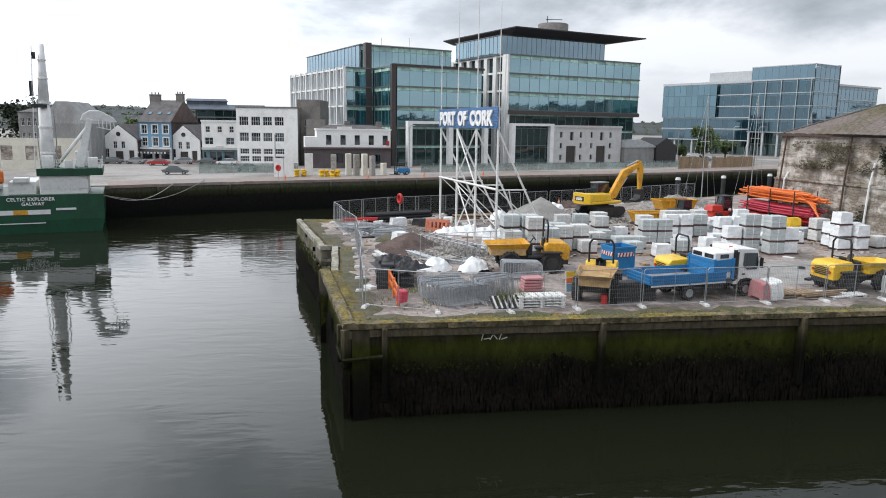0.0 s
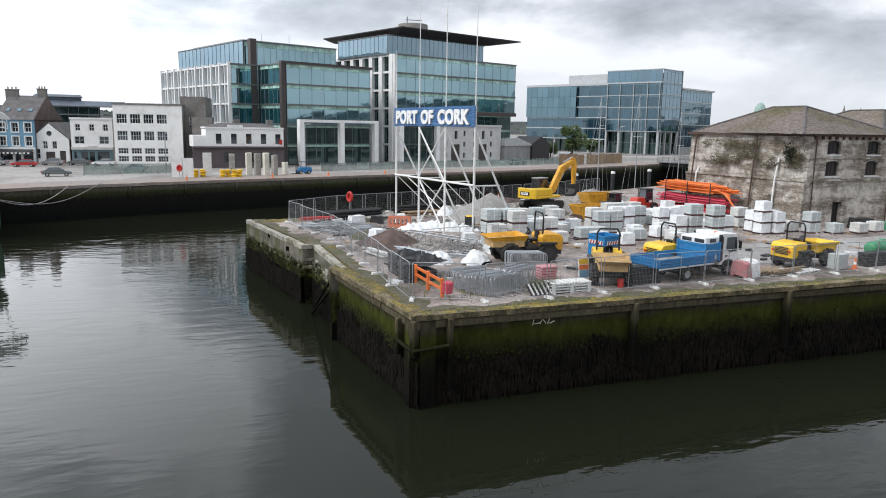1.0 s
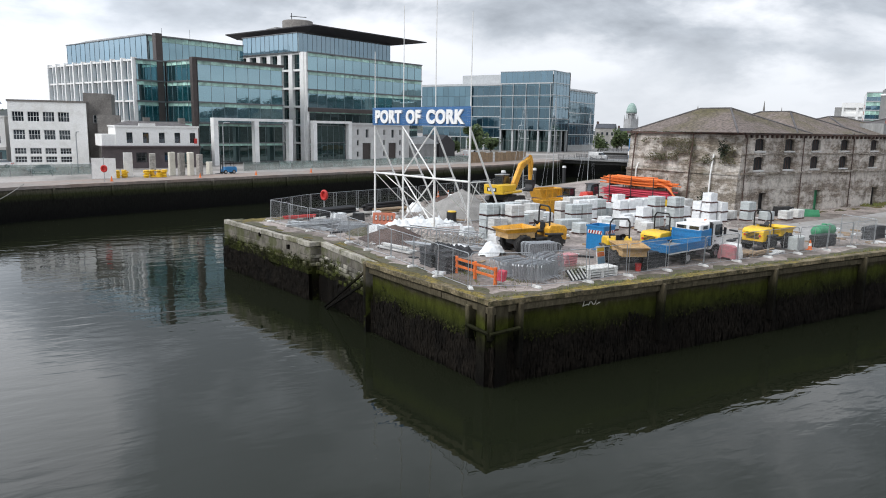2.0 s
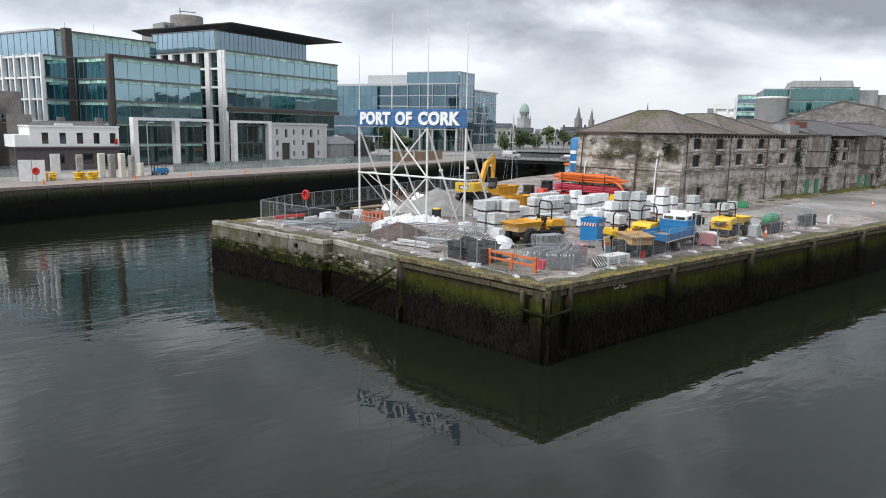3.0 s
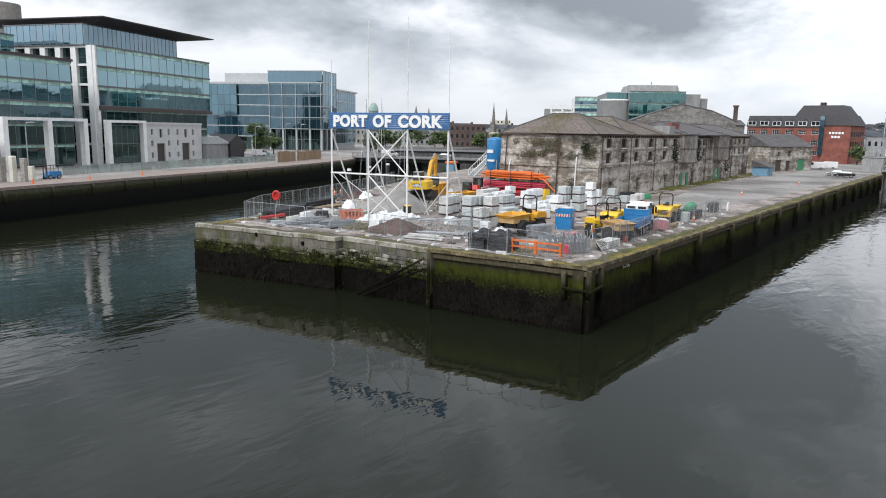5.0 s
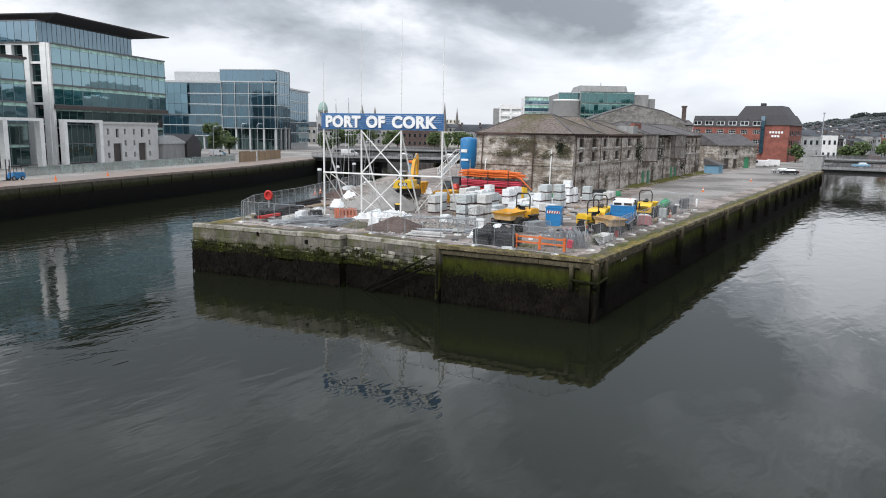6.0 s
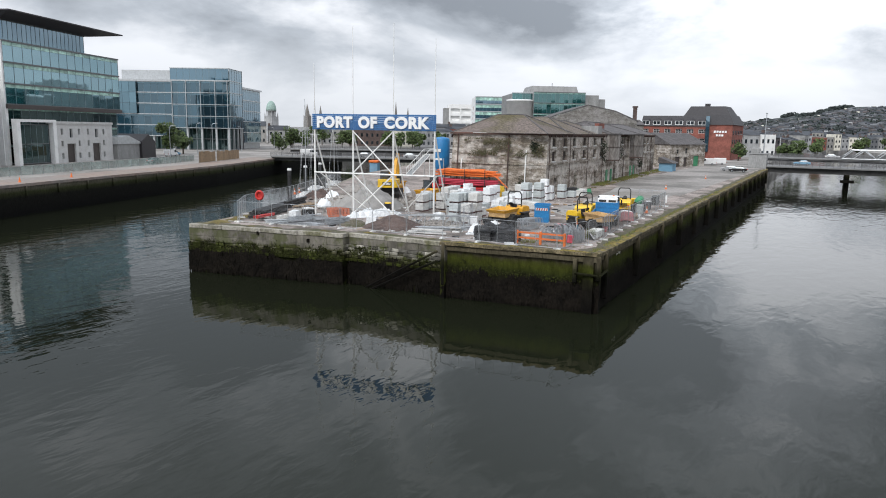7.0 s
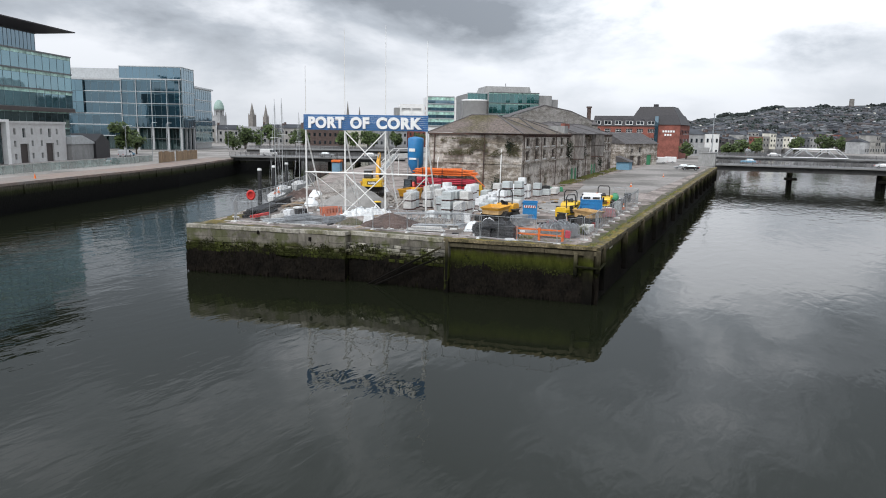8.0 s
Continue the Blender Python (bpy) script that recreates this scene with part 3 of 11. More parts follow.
M["rubble"] = mat("broken_stone", (0.38, 0.35, 0.32), 0.95, var=0.3, scale=2, fine=10)
M["leaf"] = mat("tree_leaves", (0.105, 0.155, 0.045), 0.75, var=0.45, scale=0.6, fine=3)
M["leaf_dark"] = mat("dark_tree_leaves", (0.030, 0.048, 0.020), 0.8, var=0.4, scale=0.5, fine=2)
M["bark"] = mat("bark", (0.10, 0.08, 0.06), 0.9, var=0.3)
# pale bluish air haze is mixed into the base colours of the distant hillsides
M["hill"] = mat("wooded_hillside", (0.060, 0.072, 0.076), 0.95, var=0.4, scale=0.012, fine=0.06, col2=(0.030, 0.038, 0.032), bump=0)
M["far_slate"] = mat("far_slate", (0.068, 0.074, 0.086), 0.9, var=0.35, scale=0.03, fine=0.2, bump=0)
M["far_brick"] = mat("far_brick", (0.100, 0.086, 0.086), 0.9, var=0.3, scale=0.03, fine=0.2, bump=0)
M["far_grey"] = mat("far_grey", (0.140, 0.146, 0.156), 0.9, var=0.3, scale=0.03, fine=0.2, bump=0)
M["far_green"] = mat("far_green", (0.17, 0.20, 0.14), 0.9, var=0.35, scale=0.05, fine=0.3, bump=0)
M["far_wood"] = mat("far_wood", (0.046, 0.060, 0.056), 0.9, var=0.4, scale=0.05, fine=0.3, bump=0)
M["rail_dark"] = mat("dark_bridge_rail", (0.15, 0.15, 0.155), 0.6, 0.2, var=0.15, scale=0.3)
M["city"] = mat("city_stone", (0.36, 0.35, 0.33), 0.9, var=0.3, scale=0.05, fine=0.5)
M["terracotta"] = mat("terracotta_panel", (0.36, 0.13, 0.06), 0.7, var=0.2)
M["copper"] = mat("green_copper", (0.36, 0.50, 0.45), 0.7, var=0.2)
M["rail_grey"] = mat("grey_parapet", (0.24, 0.24, 0.238), 0.7, var=0.15, scale=0.3)
M["teal_net"] = mat("teal_mesh_hoarding", (0.30, 0.42, 0.39), 0.8, var=0.35, scale=0.5, fine=3)


def open_weave(m, share):
    """Lets light through the holes of a fine net."""
    nt = m.node_tree
    b = nt.nodes["Principled BSDF"]
    o = nt.nodes["Material Output"]
    clear = nt.nodes.new("ShaderNodeBsdfTransparent")
    mix = nt.nodes.new("ShaderNodeMixShader")
    mix.inputs[0].default_value = share
    nt.links.new(b.outputs[0], mix.inputs[1])
    nt.links.new(clear.outputs[0], mix.inputs[2])
    nt.links.new(mix.outputs[0], o.inputs["Surface"])


M["weed"] = mat("hanging_weed", (0.0135, 0.0110, 0.0085), 0.95, var=0.4, scale=0.9, fine=5, col2=(0.0065, 0.0055, 0.0045), bump=0, spec=0.1)
M["mossy_ground"] = mat("damp_mossy_ground", (0.125, 0.108, 0.075), 0.95, var=0.4, scale=0.7, fine=6, col2=(0.075, 0.078, 0.032), bump=0.6, dist=0.05)
open_weave(M["teal_net"], 0.58)
M["lead"] = mat("text_white", (0.85, 0.85, 0.84), 0.5, var=0.03)

# ---- mesh helpers ----
def bm_new():
    return bmesh.new()


def quad_box(bm, x0, y0, z0, x1, y1, z1, m=None):
    """An axis-aligned box, moved by m."""
    vs = [bm.verts.new(m @ Vector(c) if m else c) for c in ((x0, y0, z0), (x1, y0, z0), (x1, y1, z0), (x0, y1, z0), (x0, y0, z1), (x1, y0, z1), (x1, y1, z1), (x0, y1, z1))]
    for f in ((0, 3, 2, 1), (4, 5, 6, 7), (0, 1, 5, 4), (1, 2, 6, 5), (2, 3, 7, 6), (3, 0, 4, 7)):
        bm.faces.new([vs[i] for i in f])
    return bm


def wedge(bm, lo, hi, z0, z1, m=None):
    """A body between two rectangles (x0, y0, x1, y1) at two heights."""
    vs = []
    for (x0, y0, x1, y1), z in ((lo, z0), (hi, z1)):
        for c in ((x0, y0, z), (x1, y0, z), (x1, y1, z), (x0, y1, z)):
            vs.append(bm.verts.new(m @ Vector(c) if m else c))
    for f in ((0, 3, 2, 1), (4, 5, 6, 7), (0, 1, 5, 4), (1, 2, 6, 5), (2, 3, 7, 6), (3, 0, 4, 7)):
        bm.faces.new([vs[i] for i in f])
    return bm


def prism(bm, poly, z0, z1, m=None):
    """An upright body over a counter-clockwise outline."""
    lo = [bm.verts.new(m @ Vector((x, y, z0)) if m else (x, y, z0)) for x, y in poly]
    hi = [bm.verts.new(m @ Vector((x, y, z1)) if m else (x, y, z1)) for x, y in poly]
    n = len(poly)
    bm.faces.new(lo[::-1])
    bm.faces.new(hi)
    for i in range(n):
        bm.faces.new((lo[i], lo[(i + 1) % n], hi[(i + 1) % n], hi[i]))
    return bm


def side_prism(bm, prof, y0, y1, m=None):
    """A body with the outline prof, of (x, z), from y0 to y1."""
    turn = Matrix(((1, 0, 0, 0), (0, 0, -1, 0), (0, 1, 0, 0), (0, 0, 0, 1)))
    return prism(bm, prof, -y1, -y0, (m @ turn) if m else turn)


def rod(bm, p, q, r, r2=None, n=8, caps=True):
    """A round bar from p to q."""
    p, q = Vector(p), Vector(q)
    d = (q - p).normalized()
    a = d.orthogonal().normalized()
    b = d.cross(a)
    r2 = r if r2 is None else r2
    ends = []
    for c, rr in ((p, r), (q, r2)):
        ends.append([bm.verts.new(c + (a * math.cos(2 * math.pi * i / n) + b * math.sin(2 * math.pi * i / n)) * rr) for i in range(n)])
    for i in range(n):
        bm.faces.new((ends[0][i], ends[0][(i + 1) % n], ends[1][(i + 1) % n], ends[1][i]))
    if caps:
        bm.faces.new(ends[0][::-1])
        bm.faces.new(ends[1])
    return bm


def pipe(bm, pts, r, n=6):
    for p, q in zip(pts, pts[1:]):
        rod(bm, p, q, r, n=n)
    return bm


def lathe(bm, prof, n=16, m=None):
    """A turned body round z from a profile of (radius, height)."""
    rings = []
    for r, z in prof:
        rings.append([bm.verts.new((m @ Vector((r * math.cos(2 * math.pi * i / n), r * math.sin(2 * math.pi * i / n), z))) if m else (r * math.cos(2 * math.pi * i / n), r * math.sin(2 * math.pi * i / n), z)) for i in range(n)])
    for a, b in zip(rings, rings[1:]):
        for i in range(n):
            bm.faces.new((a[i], a[(i + 1) % n], b[(i + 1) % n], b[i]))
    bm.faces.new(rings[0][::-1])
    bm.faces.new(rings[-1])
    return bm


def soften(bm, w, seg=1):
    bmesh.ops.bevel(bm, geom=bm.edges[:], offset=w, segments=seg, affect="EDGES", profile=0.5, clamp_overlap=True)
    return bm


def part(name, bm, material, parent=None, label="", smooth=False):
    """Links a bmesh as one mesh object, under a thing or a part."""
    bmesh.ops.recalc_face_normals(bm, faces=bm.faces[:])
    me = bpy.data.meshes.new(name)
    bm.to_mesh(me)
    bm.free()
    me.materials.append(M[material] if isinstance(material, str) else material)
    if smooth:
        me.shade_smooth()
    ob = new(name, me)
    if parent:
        ob.parent = parent
    if label:
        ob["label"] = label
    return ob


def again(ob, parent=None, m=None):
    """Another object on the same mesh."""
    o = new(ob.name.split(".")[0], ob.data)
    o.parent = parent or ob.parent
    if m:
        o.matrix_basis = m
    return o


def thing(name, label, category, m=None, group="", kind=""):
    ob = new(name)
    ob.empty_display_size = 0.3
    if m:
        ob.matrix_world = m
    return tagged(ob, label, category, group, kind)


def structure(name, bm, material, label="", category=""):
    return tagged(part(name, bm, material), label, category, "", "structure")


def heading(p, ang):
    """The frame of a facade: u along it, v into the building, z up."""
    return pose(p[0], p[1], 0, 0, 0, ang)


def smooth_rand(seed):
    return random.Random(seed)


# ---- water and land ----
bm = bm_new()
quad_box(bm, -2600, -2600, -9, 2600, 2600, WATER)
structure("water", bm, "water", "calm dark green river water with light ripples", "river")

CORNER, REENT, STEP, NW = (-0.4, 31.2), (-1.9, 43.9), (-2.2, 53.3), (-5.1, 68.9)
RECESS0, RECESS1 = (-1.15, 43.9), (-1.35, 53.3)
NORTH = [(3.5, 70.9), (15.5, 75.2), (33.0, 83.5), (67.0, 101.0), (128.0, 121.0), (190, 140)]


def front_y(x):
    return 31.2 + 0.009 * (x + 0.4)


bm = bm_new()
inset = [(0.15, 31.75), (159.9, front_y(159.9) + 0.5), (159.9, 128.0), *[(x + 0.3, y - 0.6) for x, y in NORTH[:-1][::-1]], (-4.2, 68.3), (-1.5, 53.6), (-0.7, 53.0), (-0.5, 44.2), (-1.3, 43.7)]
prism(bm, inset, -8.5, DECK)
structure("quay_deck", bm, "yard", "worn grey concrete and gravel yard of the quay", "quay")

# a paler concrete lane along the yard and the long open apron by the warehouse
bm = bm_new()
prism(bm, [(19, 38.6), (34, 38.4), (60, 37.5), (159, 37.0), (159, 50), (128, 51), (82, 51), (60, 47.5), (44, 46.0), (27, 45.5)], DECK - 0.2, DECK + 0.006)
structure("pavement", bm, "concrete", "pale worn concrete roadway on the quay", "pavement")
bm = bm_new()
prism(bm, [(58, 36.5), (159.5, 35.0), (159.5, 51.5), (84, 52.2), (72, 50.0)], DECK - 0.2, DECK + 0.012)
structure("road", bm, "road", "grey tarmac apron beside the old warehouse", "road")

# ---- quay walls ----
wall_front = thing("wall_south", "timber-faced quay wall with green weed and dark tidal stains", "quay wall", kind="structure")


def wall_strip(bm, a, b, z0, z1, back=0.0, thick=0.8):
    """A wall from a to b whose outer side faces right of the way from b to a."""
    a, b = Vector(a), Vector(b)
    d = (b - a).normalized()
    n = Vector((-d.y, d.x))
    p = [a + n * back, b + n * back, b + n * (back + thick), a + n * (back + thick)]
    return prism(bm, [tuple(v) for v in p], z0, z1)


END = (160, front_y(160))
bm = bm_new()
wall_strip(bm, CORNER, END, -8.5, 0.02, back=0.42)
part("wall_face", bm, "wall_timber", wall_front)
bm = bm_new()
wall_strip(bm, REENT, CORNER, -8.5, 0.02, back=0.42)
part("wall_face", bm, "wall_timber", wall_front)


def weather(bm, amp, step, seed):
    """Cuts long members into lengths and wears their edges."""
    for v in bm.verts:
        v.co += noise.noise_vector(v.co * step + Vector((seed, 0, 0))) * amp
    return bm


def beam_run(a, b, z0, z1, back, thick, length, name, material, parent, seed):
    """Long timbers laid end to end, each a little out of line."""
    a, b = Vector(a), Vector(b)
    total = (b - a).length
    d = (b - a) / total
    n = Vector((-d.y, d.x))
    rng = smooth_rand(seed)
    s = 0.0
    while s < total - 0.3:
        ln = min(length * rng.uniform(0.85, 1.15), total - s)
        if total - s - ln < 1.0:
            ln = total - s
        k = rng.uniform(-0.03, 0.03)
        bm = bm_new()
        cuts = max(2, int(ln / 0.8))
        zj, rows = rng.uniform(-0.03, 0.03), []
        for i in range(cuts + 1):
            q = a + d * (s + 0.012 + (ln - 0.024) * i / cuts)
            ring = []
            for dn, z in ((0, z0), (thick, z0), (thick, z1), (0, z1)):
                w = noise.noise(Vector((q.x * 1.7, q.y * 1.7, z * 3 + dn * 5 + seed))) * 0.045
                c = q + n * (back + k + dn)
                ring.append(bm.verts.new((c.x - n.x * w, c.y - n.y * w, z + zj + w * 0.8)))
            rows.append(ring)
        for r0, r1 in zip(rows, rows[1:]):
            for i in range(4):
                bm.faces.new((r0[i], r0[(i + 1) % 4], r1[(i + 1) % 4], r1[i]))
        bm.faces.new(rows[0])
        bm.faces.new(rows[-1][::-1])
        part(name, bm, material, parent)
        s += ln


beam_run(CORNER, END, 0.08, 0.34, 0.0, 0.55, 5.2, "cope_beam", "moss", wall_front, 3)
beam_run(REENT, CORNER, 0.08, 0.34, 0.0, 0.55, 4.2, "cope_beam", "moss", wall_front, 4)
beam_run(CORNER, END, -0.36, -0.02, 0.14, 0.30, 10.4, "waling_beam", "timber_wet", wall_front, 5)
beam_run(REENT, CORNER, -0.36, -0.02, 0.14, 0.30, 4.2, "waling_beam", "timber_wet", wall_front, 6)


def fender(x, y, ang, w=0.26, top=0.12, low=-3.4):
    bm = bm_new()
    quad_box(bm, -w / 2, -0.16, low, w / 2, 0.42, top)
    soften(bm, 0.05)
    ob = part("fender_post", bm, "timber_wet", wall_front)
    ob.matrix_basis = pose(x, y, 0, 0, 0, ang)
    return ob


post = fender(1.5, front_y(1.5), 1.2)
for i in range(1, 16):
    again(post, wall_front, pose(1.5 + 10.35 * i, front_y(1.5 + 10.35 * i), 0.02 * (i % 3), 0, 0, 1.2))
bm = bm_new()
quad_box(bm, -0.16, -0.18, -1.75, 0.16, 0.42, 0.10)
soften(bm, 0.05)
short = part("fender_post", weather(bm, 0.03, 2.0, 3), "timber_wet", wall_front)
short.matrix_basis = pose(-0.30, 31.28, 0.0, 0, 0, -45)
again(short, wall_front, pose(-0.52, 33.0, -0.25, 0, 0, 276.7))
again(post, wall_front, pose(-1.82, 43.6, 0.2, 0, 0, 276.7))
for p, q in (((-0.66, 33.0, -1.25), (-0.42, 31.2, -1.35)), ((-0.42, 31.12, -1.35), (1.4, 31.1, -1.2))):
    bm = bm_new()
    rod(bm, p, q, 0.11, n=6)
    part("brace", bm, "timber_wet", wall_front)
# the slanting baulks of an old landing in the recess
for z0, z1, o in ((-4.6, -0.5, 0.0), (-4.9, -1.3, 0.15)):
    bm = bm_new()
    rod(bm, (-1.95 - o, 51.6, z0), (-1.75 - o, 44.2, z1), 0.10, n=5)
    part("slanting_baulk", weather(bm, 0.03, 1.0, 7), "timber_wet", wall_front)

# a chalked scrawl on the timber face
for k, (du, dz, ln, tilt) in enumerate(((0.0, 0.0, 0.42, 78), (0.2, -0.12, 0.3, 8), (0.42, -0.06, 0.26, 60), (0.62, -0.05, 0.28, -50), (0.86, -0.02, 0.34, 70), (1.05, -0.12, 0.3, 20))):
    bm = bm_new()
    quad_box(bm, -ln / 2, -0.012, -0.022, ln / 2, 0.012, 0.022)
    o = part("chalk_mark", bm, "cream", wall_front, "pale chalked scrawl")
    o.matrix_basis = pose(6.1 + du, front_y(6.1 + du) + 0.405, -0.52 + dz, 0, 0, 1.2) @ pose(0, 0, 0, 0, -tilt, 0)

wall_west = thing("wall_west", "old limestone block quay wall with moss and dark weed", "quay wall", kind="structure")
CORES = [(NW, STEP, 0.9), (RECESS1, RECESS0, 0.9), ((STEP[0] + 0.14, STEP[1]), RECESS1, 0.35), (RECESS0, REENT, 0.35), (NORTH[0], NW, 0.9)]
for a, b, th in CORES:
    bm = bm_new()
    wall_strip(bm, a, b, -8.5, DECK - 0.16, back=0.12, thick=th)
    part("wall_core", bm, "wall_stone", wall_west)
rngs = smooth_rand(21)
SIZES = {}


def stone(w, h, parent, m, mtl, name):
    """One squared block, worn at its edges; alike blocks share a mesh."""
    key = (round(w, 1), round(h, 1), mtl)
    if key in SIZES:
        return again(SIZES[key], parent, m)
    w, h = key[0], key[1]
    bm = bm_new()
    joint = 0.004 if w > 2.7 else 0.012
    quad_box(bm, joint, 0.0, joint, w - joint, 0.45, h - joint)
    soften(bm, joint * 2.9)
    for v in bm.verts:
        v.co += noise.noise_vector(v.co * 2.3 + Vector((w * 7, h * 3, 0))) * 0.03
    SIZES[key] = part(name, bm, mtl, parent)
    SIZES[key].matrix_basis = m
    return SIZES[key]


COURSES = ((0.36, "coping", 1.4, 2.6), (0.7, "wall_stone", 2.8, 4.6), (0.5, "wall_stone", 2.2, 3.8), (0.3, "pale_stone", 0.4, 0.9), (0.3, "pale_stone", 0.3, 0.7), (0.3, "wall_stone", 0.3, 0.7))
RECESS_COURSES = ((0.36, "coping", 1.4, 2.6), (0.6, "wall_stone", 2.8, 4.6), (0.3, "pale_stone", 0.5, 1.0), (0.3, "pale_stone", 0.4, 0.9), (0.3, "pale_stone", 0.3, 0.7), (0.3, "pale_stone", 0.3, 0.7), (0.3, "wall_stone", 0.3, 0.7))
for a, b, courses in ((NW, STEP, COURSES), (STEP, RECESS1, RECESS_COURSES), (RECESS1, RECESS0, RECESS_COURSES)):
    a, b = Vector(a), Vector(b)
    ln, ang = (b - a).length, math.degrees(math.atan2((b - a).y, (b - a).x))
    d = (b - a).normalized()
    z = DECK + 0.03
    for row, (h, mtl, w0, w1) in enumerate(courses):
        z -= h
        s_ = 0.0
        while s_ < ln - 0.1:
            w = min(round(rngs.uniform(w0, w1), 1), max(0.2, round(ln - s_, 1)))
            q = a + d * s_
            if row == 0:
                stone(w, h, wall_west, pose(q.x, q.y, z, 0, 0, ang) @ pose(0, rngs.uniform(-0.10, -0.03), rngs.uniform(-0.015, 0.015)), mtl, "coping_stone")
            elif row < 3 or rngs.random() > 0.10:
                # the wall leans out a little towards its foot
                out = rngs.uniform(0.0, 0.03) if row < 3 else rngs.uniform(-0.06, 0.06)
                stone(w, h, wall_west, pose(q.x, q.y, z, 0, 0, ang) @ pose(0, out - 0.035 * row, 0), mtl, "stone_block")
            s_ += w
# drain mouths in the stone face: solid blocks coloured dark for the holes' shade
for x, y, z in ((-3.01, 56.55, -0.6), (-3.88, 61.57, -0.25)):
    bm = bm_new()
    quad_box(bm, -0.1, 0.0, -0.16, 0.1, 0.2, 0.16)
    o = part("drain_mouth", bm, "weed", wall_west)
    o.matrix_basis = pose(x, y, z, 0, 0, math.degrees(math.atan2(STEP[1] - NW[1], STEP[0] - NW[0])))
for a, b in zip(NORTH, NORTH[1:]):
    bm = bm_new()
    wall_strip(bm, b, a, -8.5, DECK - 0.02, back=0.0, thick=0.9)
    structure("wall_north", bm, "wall_far", "dark weed-stained north quay wall", "quay wall")

# ---- the north bank ----
BANK = [(-160, 66.0), (-33.5, 104.5), (-22, 110.5), (8.0, 120.6), (67.0, 141.0), (102.0, 157.8), (112.0, 163.0), (196, 202)]
BT = 0.2
bm = bm_new()
prism(bm, [(x, y + 0.5) for x, y in BANK] + [(1200, 560), (1200, 1500), (-900, 1500), (-900, 60)], -8.6, BT)
structure("ground", bm, "road", "grey paved ground of the north bank", "ground")
bm = bm_new()
for a, b in zip(BANK, BANK[1:]):
    wall_strip(bm, a, b, -8.5, BT + 0.02, thick=0.7)
structure("bank_wall", bm, "wall_far", "dark weed-stained river wall of the far bank", "quay wall")
bm = bm_new()
prism(bm, [(x, y + 0.35) for x, y in BANK[1:-1]] + [(x - 3.2, y + 8.5) for x, y in BANK[1:-1][::-1]], BT - 0.2, BT + 0.03)
structure("apron", bm, "bank_top", "reddish-grey concrete apron along the far bank", "pavement")
bank_edge = thing("bank_edge", "worn concrete coping with timber fenders along the far bank", "quay edge", kind="structure")
for a, b, sd in zip(BANK[:-1], BANK[1:], range(20)):
    beam_run(a, b, BT - 0.25, BT + 0.16, -0.25, 0.7, 7.0, "cope_beam", "bank_top", bank_edge, 30 + sd)
fend = None
for a, b in zip(BANK[:-1], BANK[1:]):
    a, b = Vector(a), Vector(b)
    n = max(1, int((b - a).length / 6.6))
    ang = math.degrees(math.atan2((b - a).y, (b - a).x))
    for i in range(n):
        q = a + (b - a) * ((i + 0.5) / n)
        if fend is None:
            bm = bm_new()
            quad_box(bm, -0.16, -0.3, -1.5, 0.16, 0.2, BT - 0.02)
            soften(bm, 0.04)
            fend = part("fender_post", bm, "wall_far", bank_edge)
            fend.matrix_basis = pose(q.x, q.y, 0, 0, 0, ang)
        else:
            again(fend, bank_edge, pose(q.x, q.y, 0, 0, 0, ang))

# the city's ground to the east, between and beyond the two channels
bm = bm_new()
prism(bm, [(160, front_y(160)), (205, 36), (520, 46), (900, 60), (1200, 70), (1200, 470), (200, 146), (160, 130)], -8.6, DECK - 0.02)
structure("land_east", bm, "road", "grey streets of the city beyond the quay", "ground")
bm = bm_new()
prism(bm, [(205, -75), (700, -260), (1500, -600), (1500, 55), (900, 30), (520, 5), (330, -25)], -8.6, 0.0)
structure("land_south", bm, "road", "grey streets of the south bank", "ground")

# ---- buildings of the far bank ----
def wall_holes(bm, u0, u1, z0, z1, holes, v0=0.0, thick=0.35, m=None):
    """A wall in the plane of a facade with openings (u0, z0, u1, z1) that go through it."""
    zs = sorted({z0, z1, *[h[1] for h in holes], *[h[3] for h in holes]})
    for a, b in zip(zs, zs[1:]):
        if b - a < 1e-4:
            continue
        zc = (a + b) / 2
        cut = sorted((h[0], h[2]) for h in holes if h[1] < zc < h[3])
        s = u0
        for c, d in cut + [(u1, u1)]:
            if c - s > 1e-4:
                quad_box(bm, s, v0, a, c, v0 + thick, b, m)
            s = d
    return bm


def pane_mesh(name, w, h, material, parent, m):
    bm = bm_new()
    quad_box(bm, -w / 2, -0.02, 0, w / 2, 0.02, h)
    ob = part(name, bm, material, parent)
    ob.matrix_basis = m
    return ob


class Glazing:
    """Panes that share their meshes by size."""

    def __init__(self):
        self.made = {}

    def pane(self, parent, u, v, z, w, h, material, turn=0.0, name="pane"):
        key = (round(w, 2), round(h, 2), material, name)
        m = pose(u, v, z, 0, 0, turn)
        if key in self.made:
            return again(self.made[key], parent, m)
        self.made[key] = pane_mesh(name, w, h, material, parent, m)
        return self.made[key]


GL = Glazing()
BOXES = {}


def bar(parent, name, material, u, v, z, su, sv, sz, turn=0.0):
    """A straight member with its lower middle at (u, v, z); alike members share a mesh."""
    key = (name, material, round(su, 2), round(sv, 2), round(sz, 2))
    m = pose(u, v, z, 0, 0, turn)
    if key in BOXES:
        return again(BOXES[key], parent, m)
    bm = bm_new()
    quad_box(bm, -su / 2, -sv / 2, 0, su / 2, sv / 2, sz)
    ob = part(name, bm, material, parent)
    ob.matrix_basis = m
    BOXES[key] = ob
    return ob


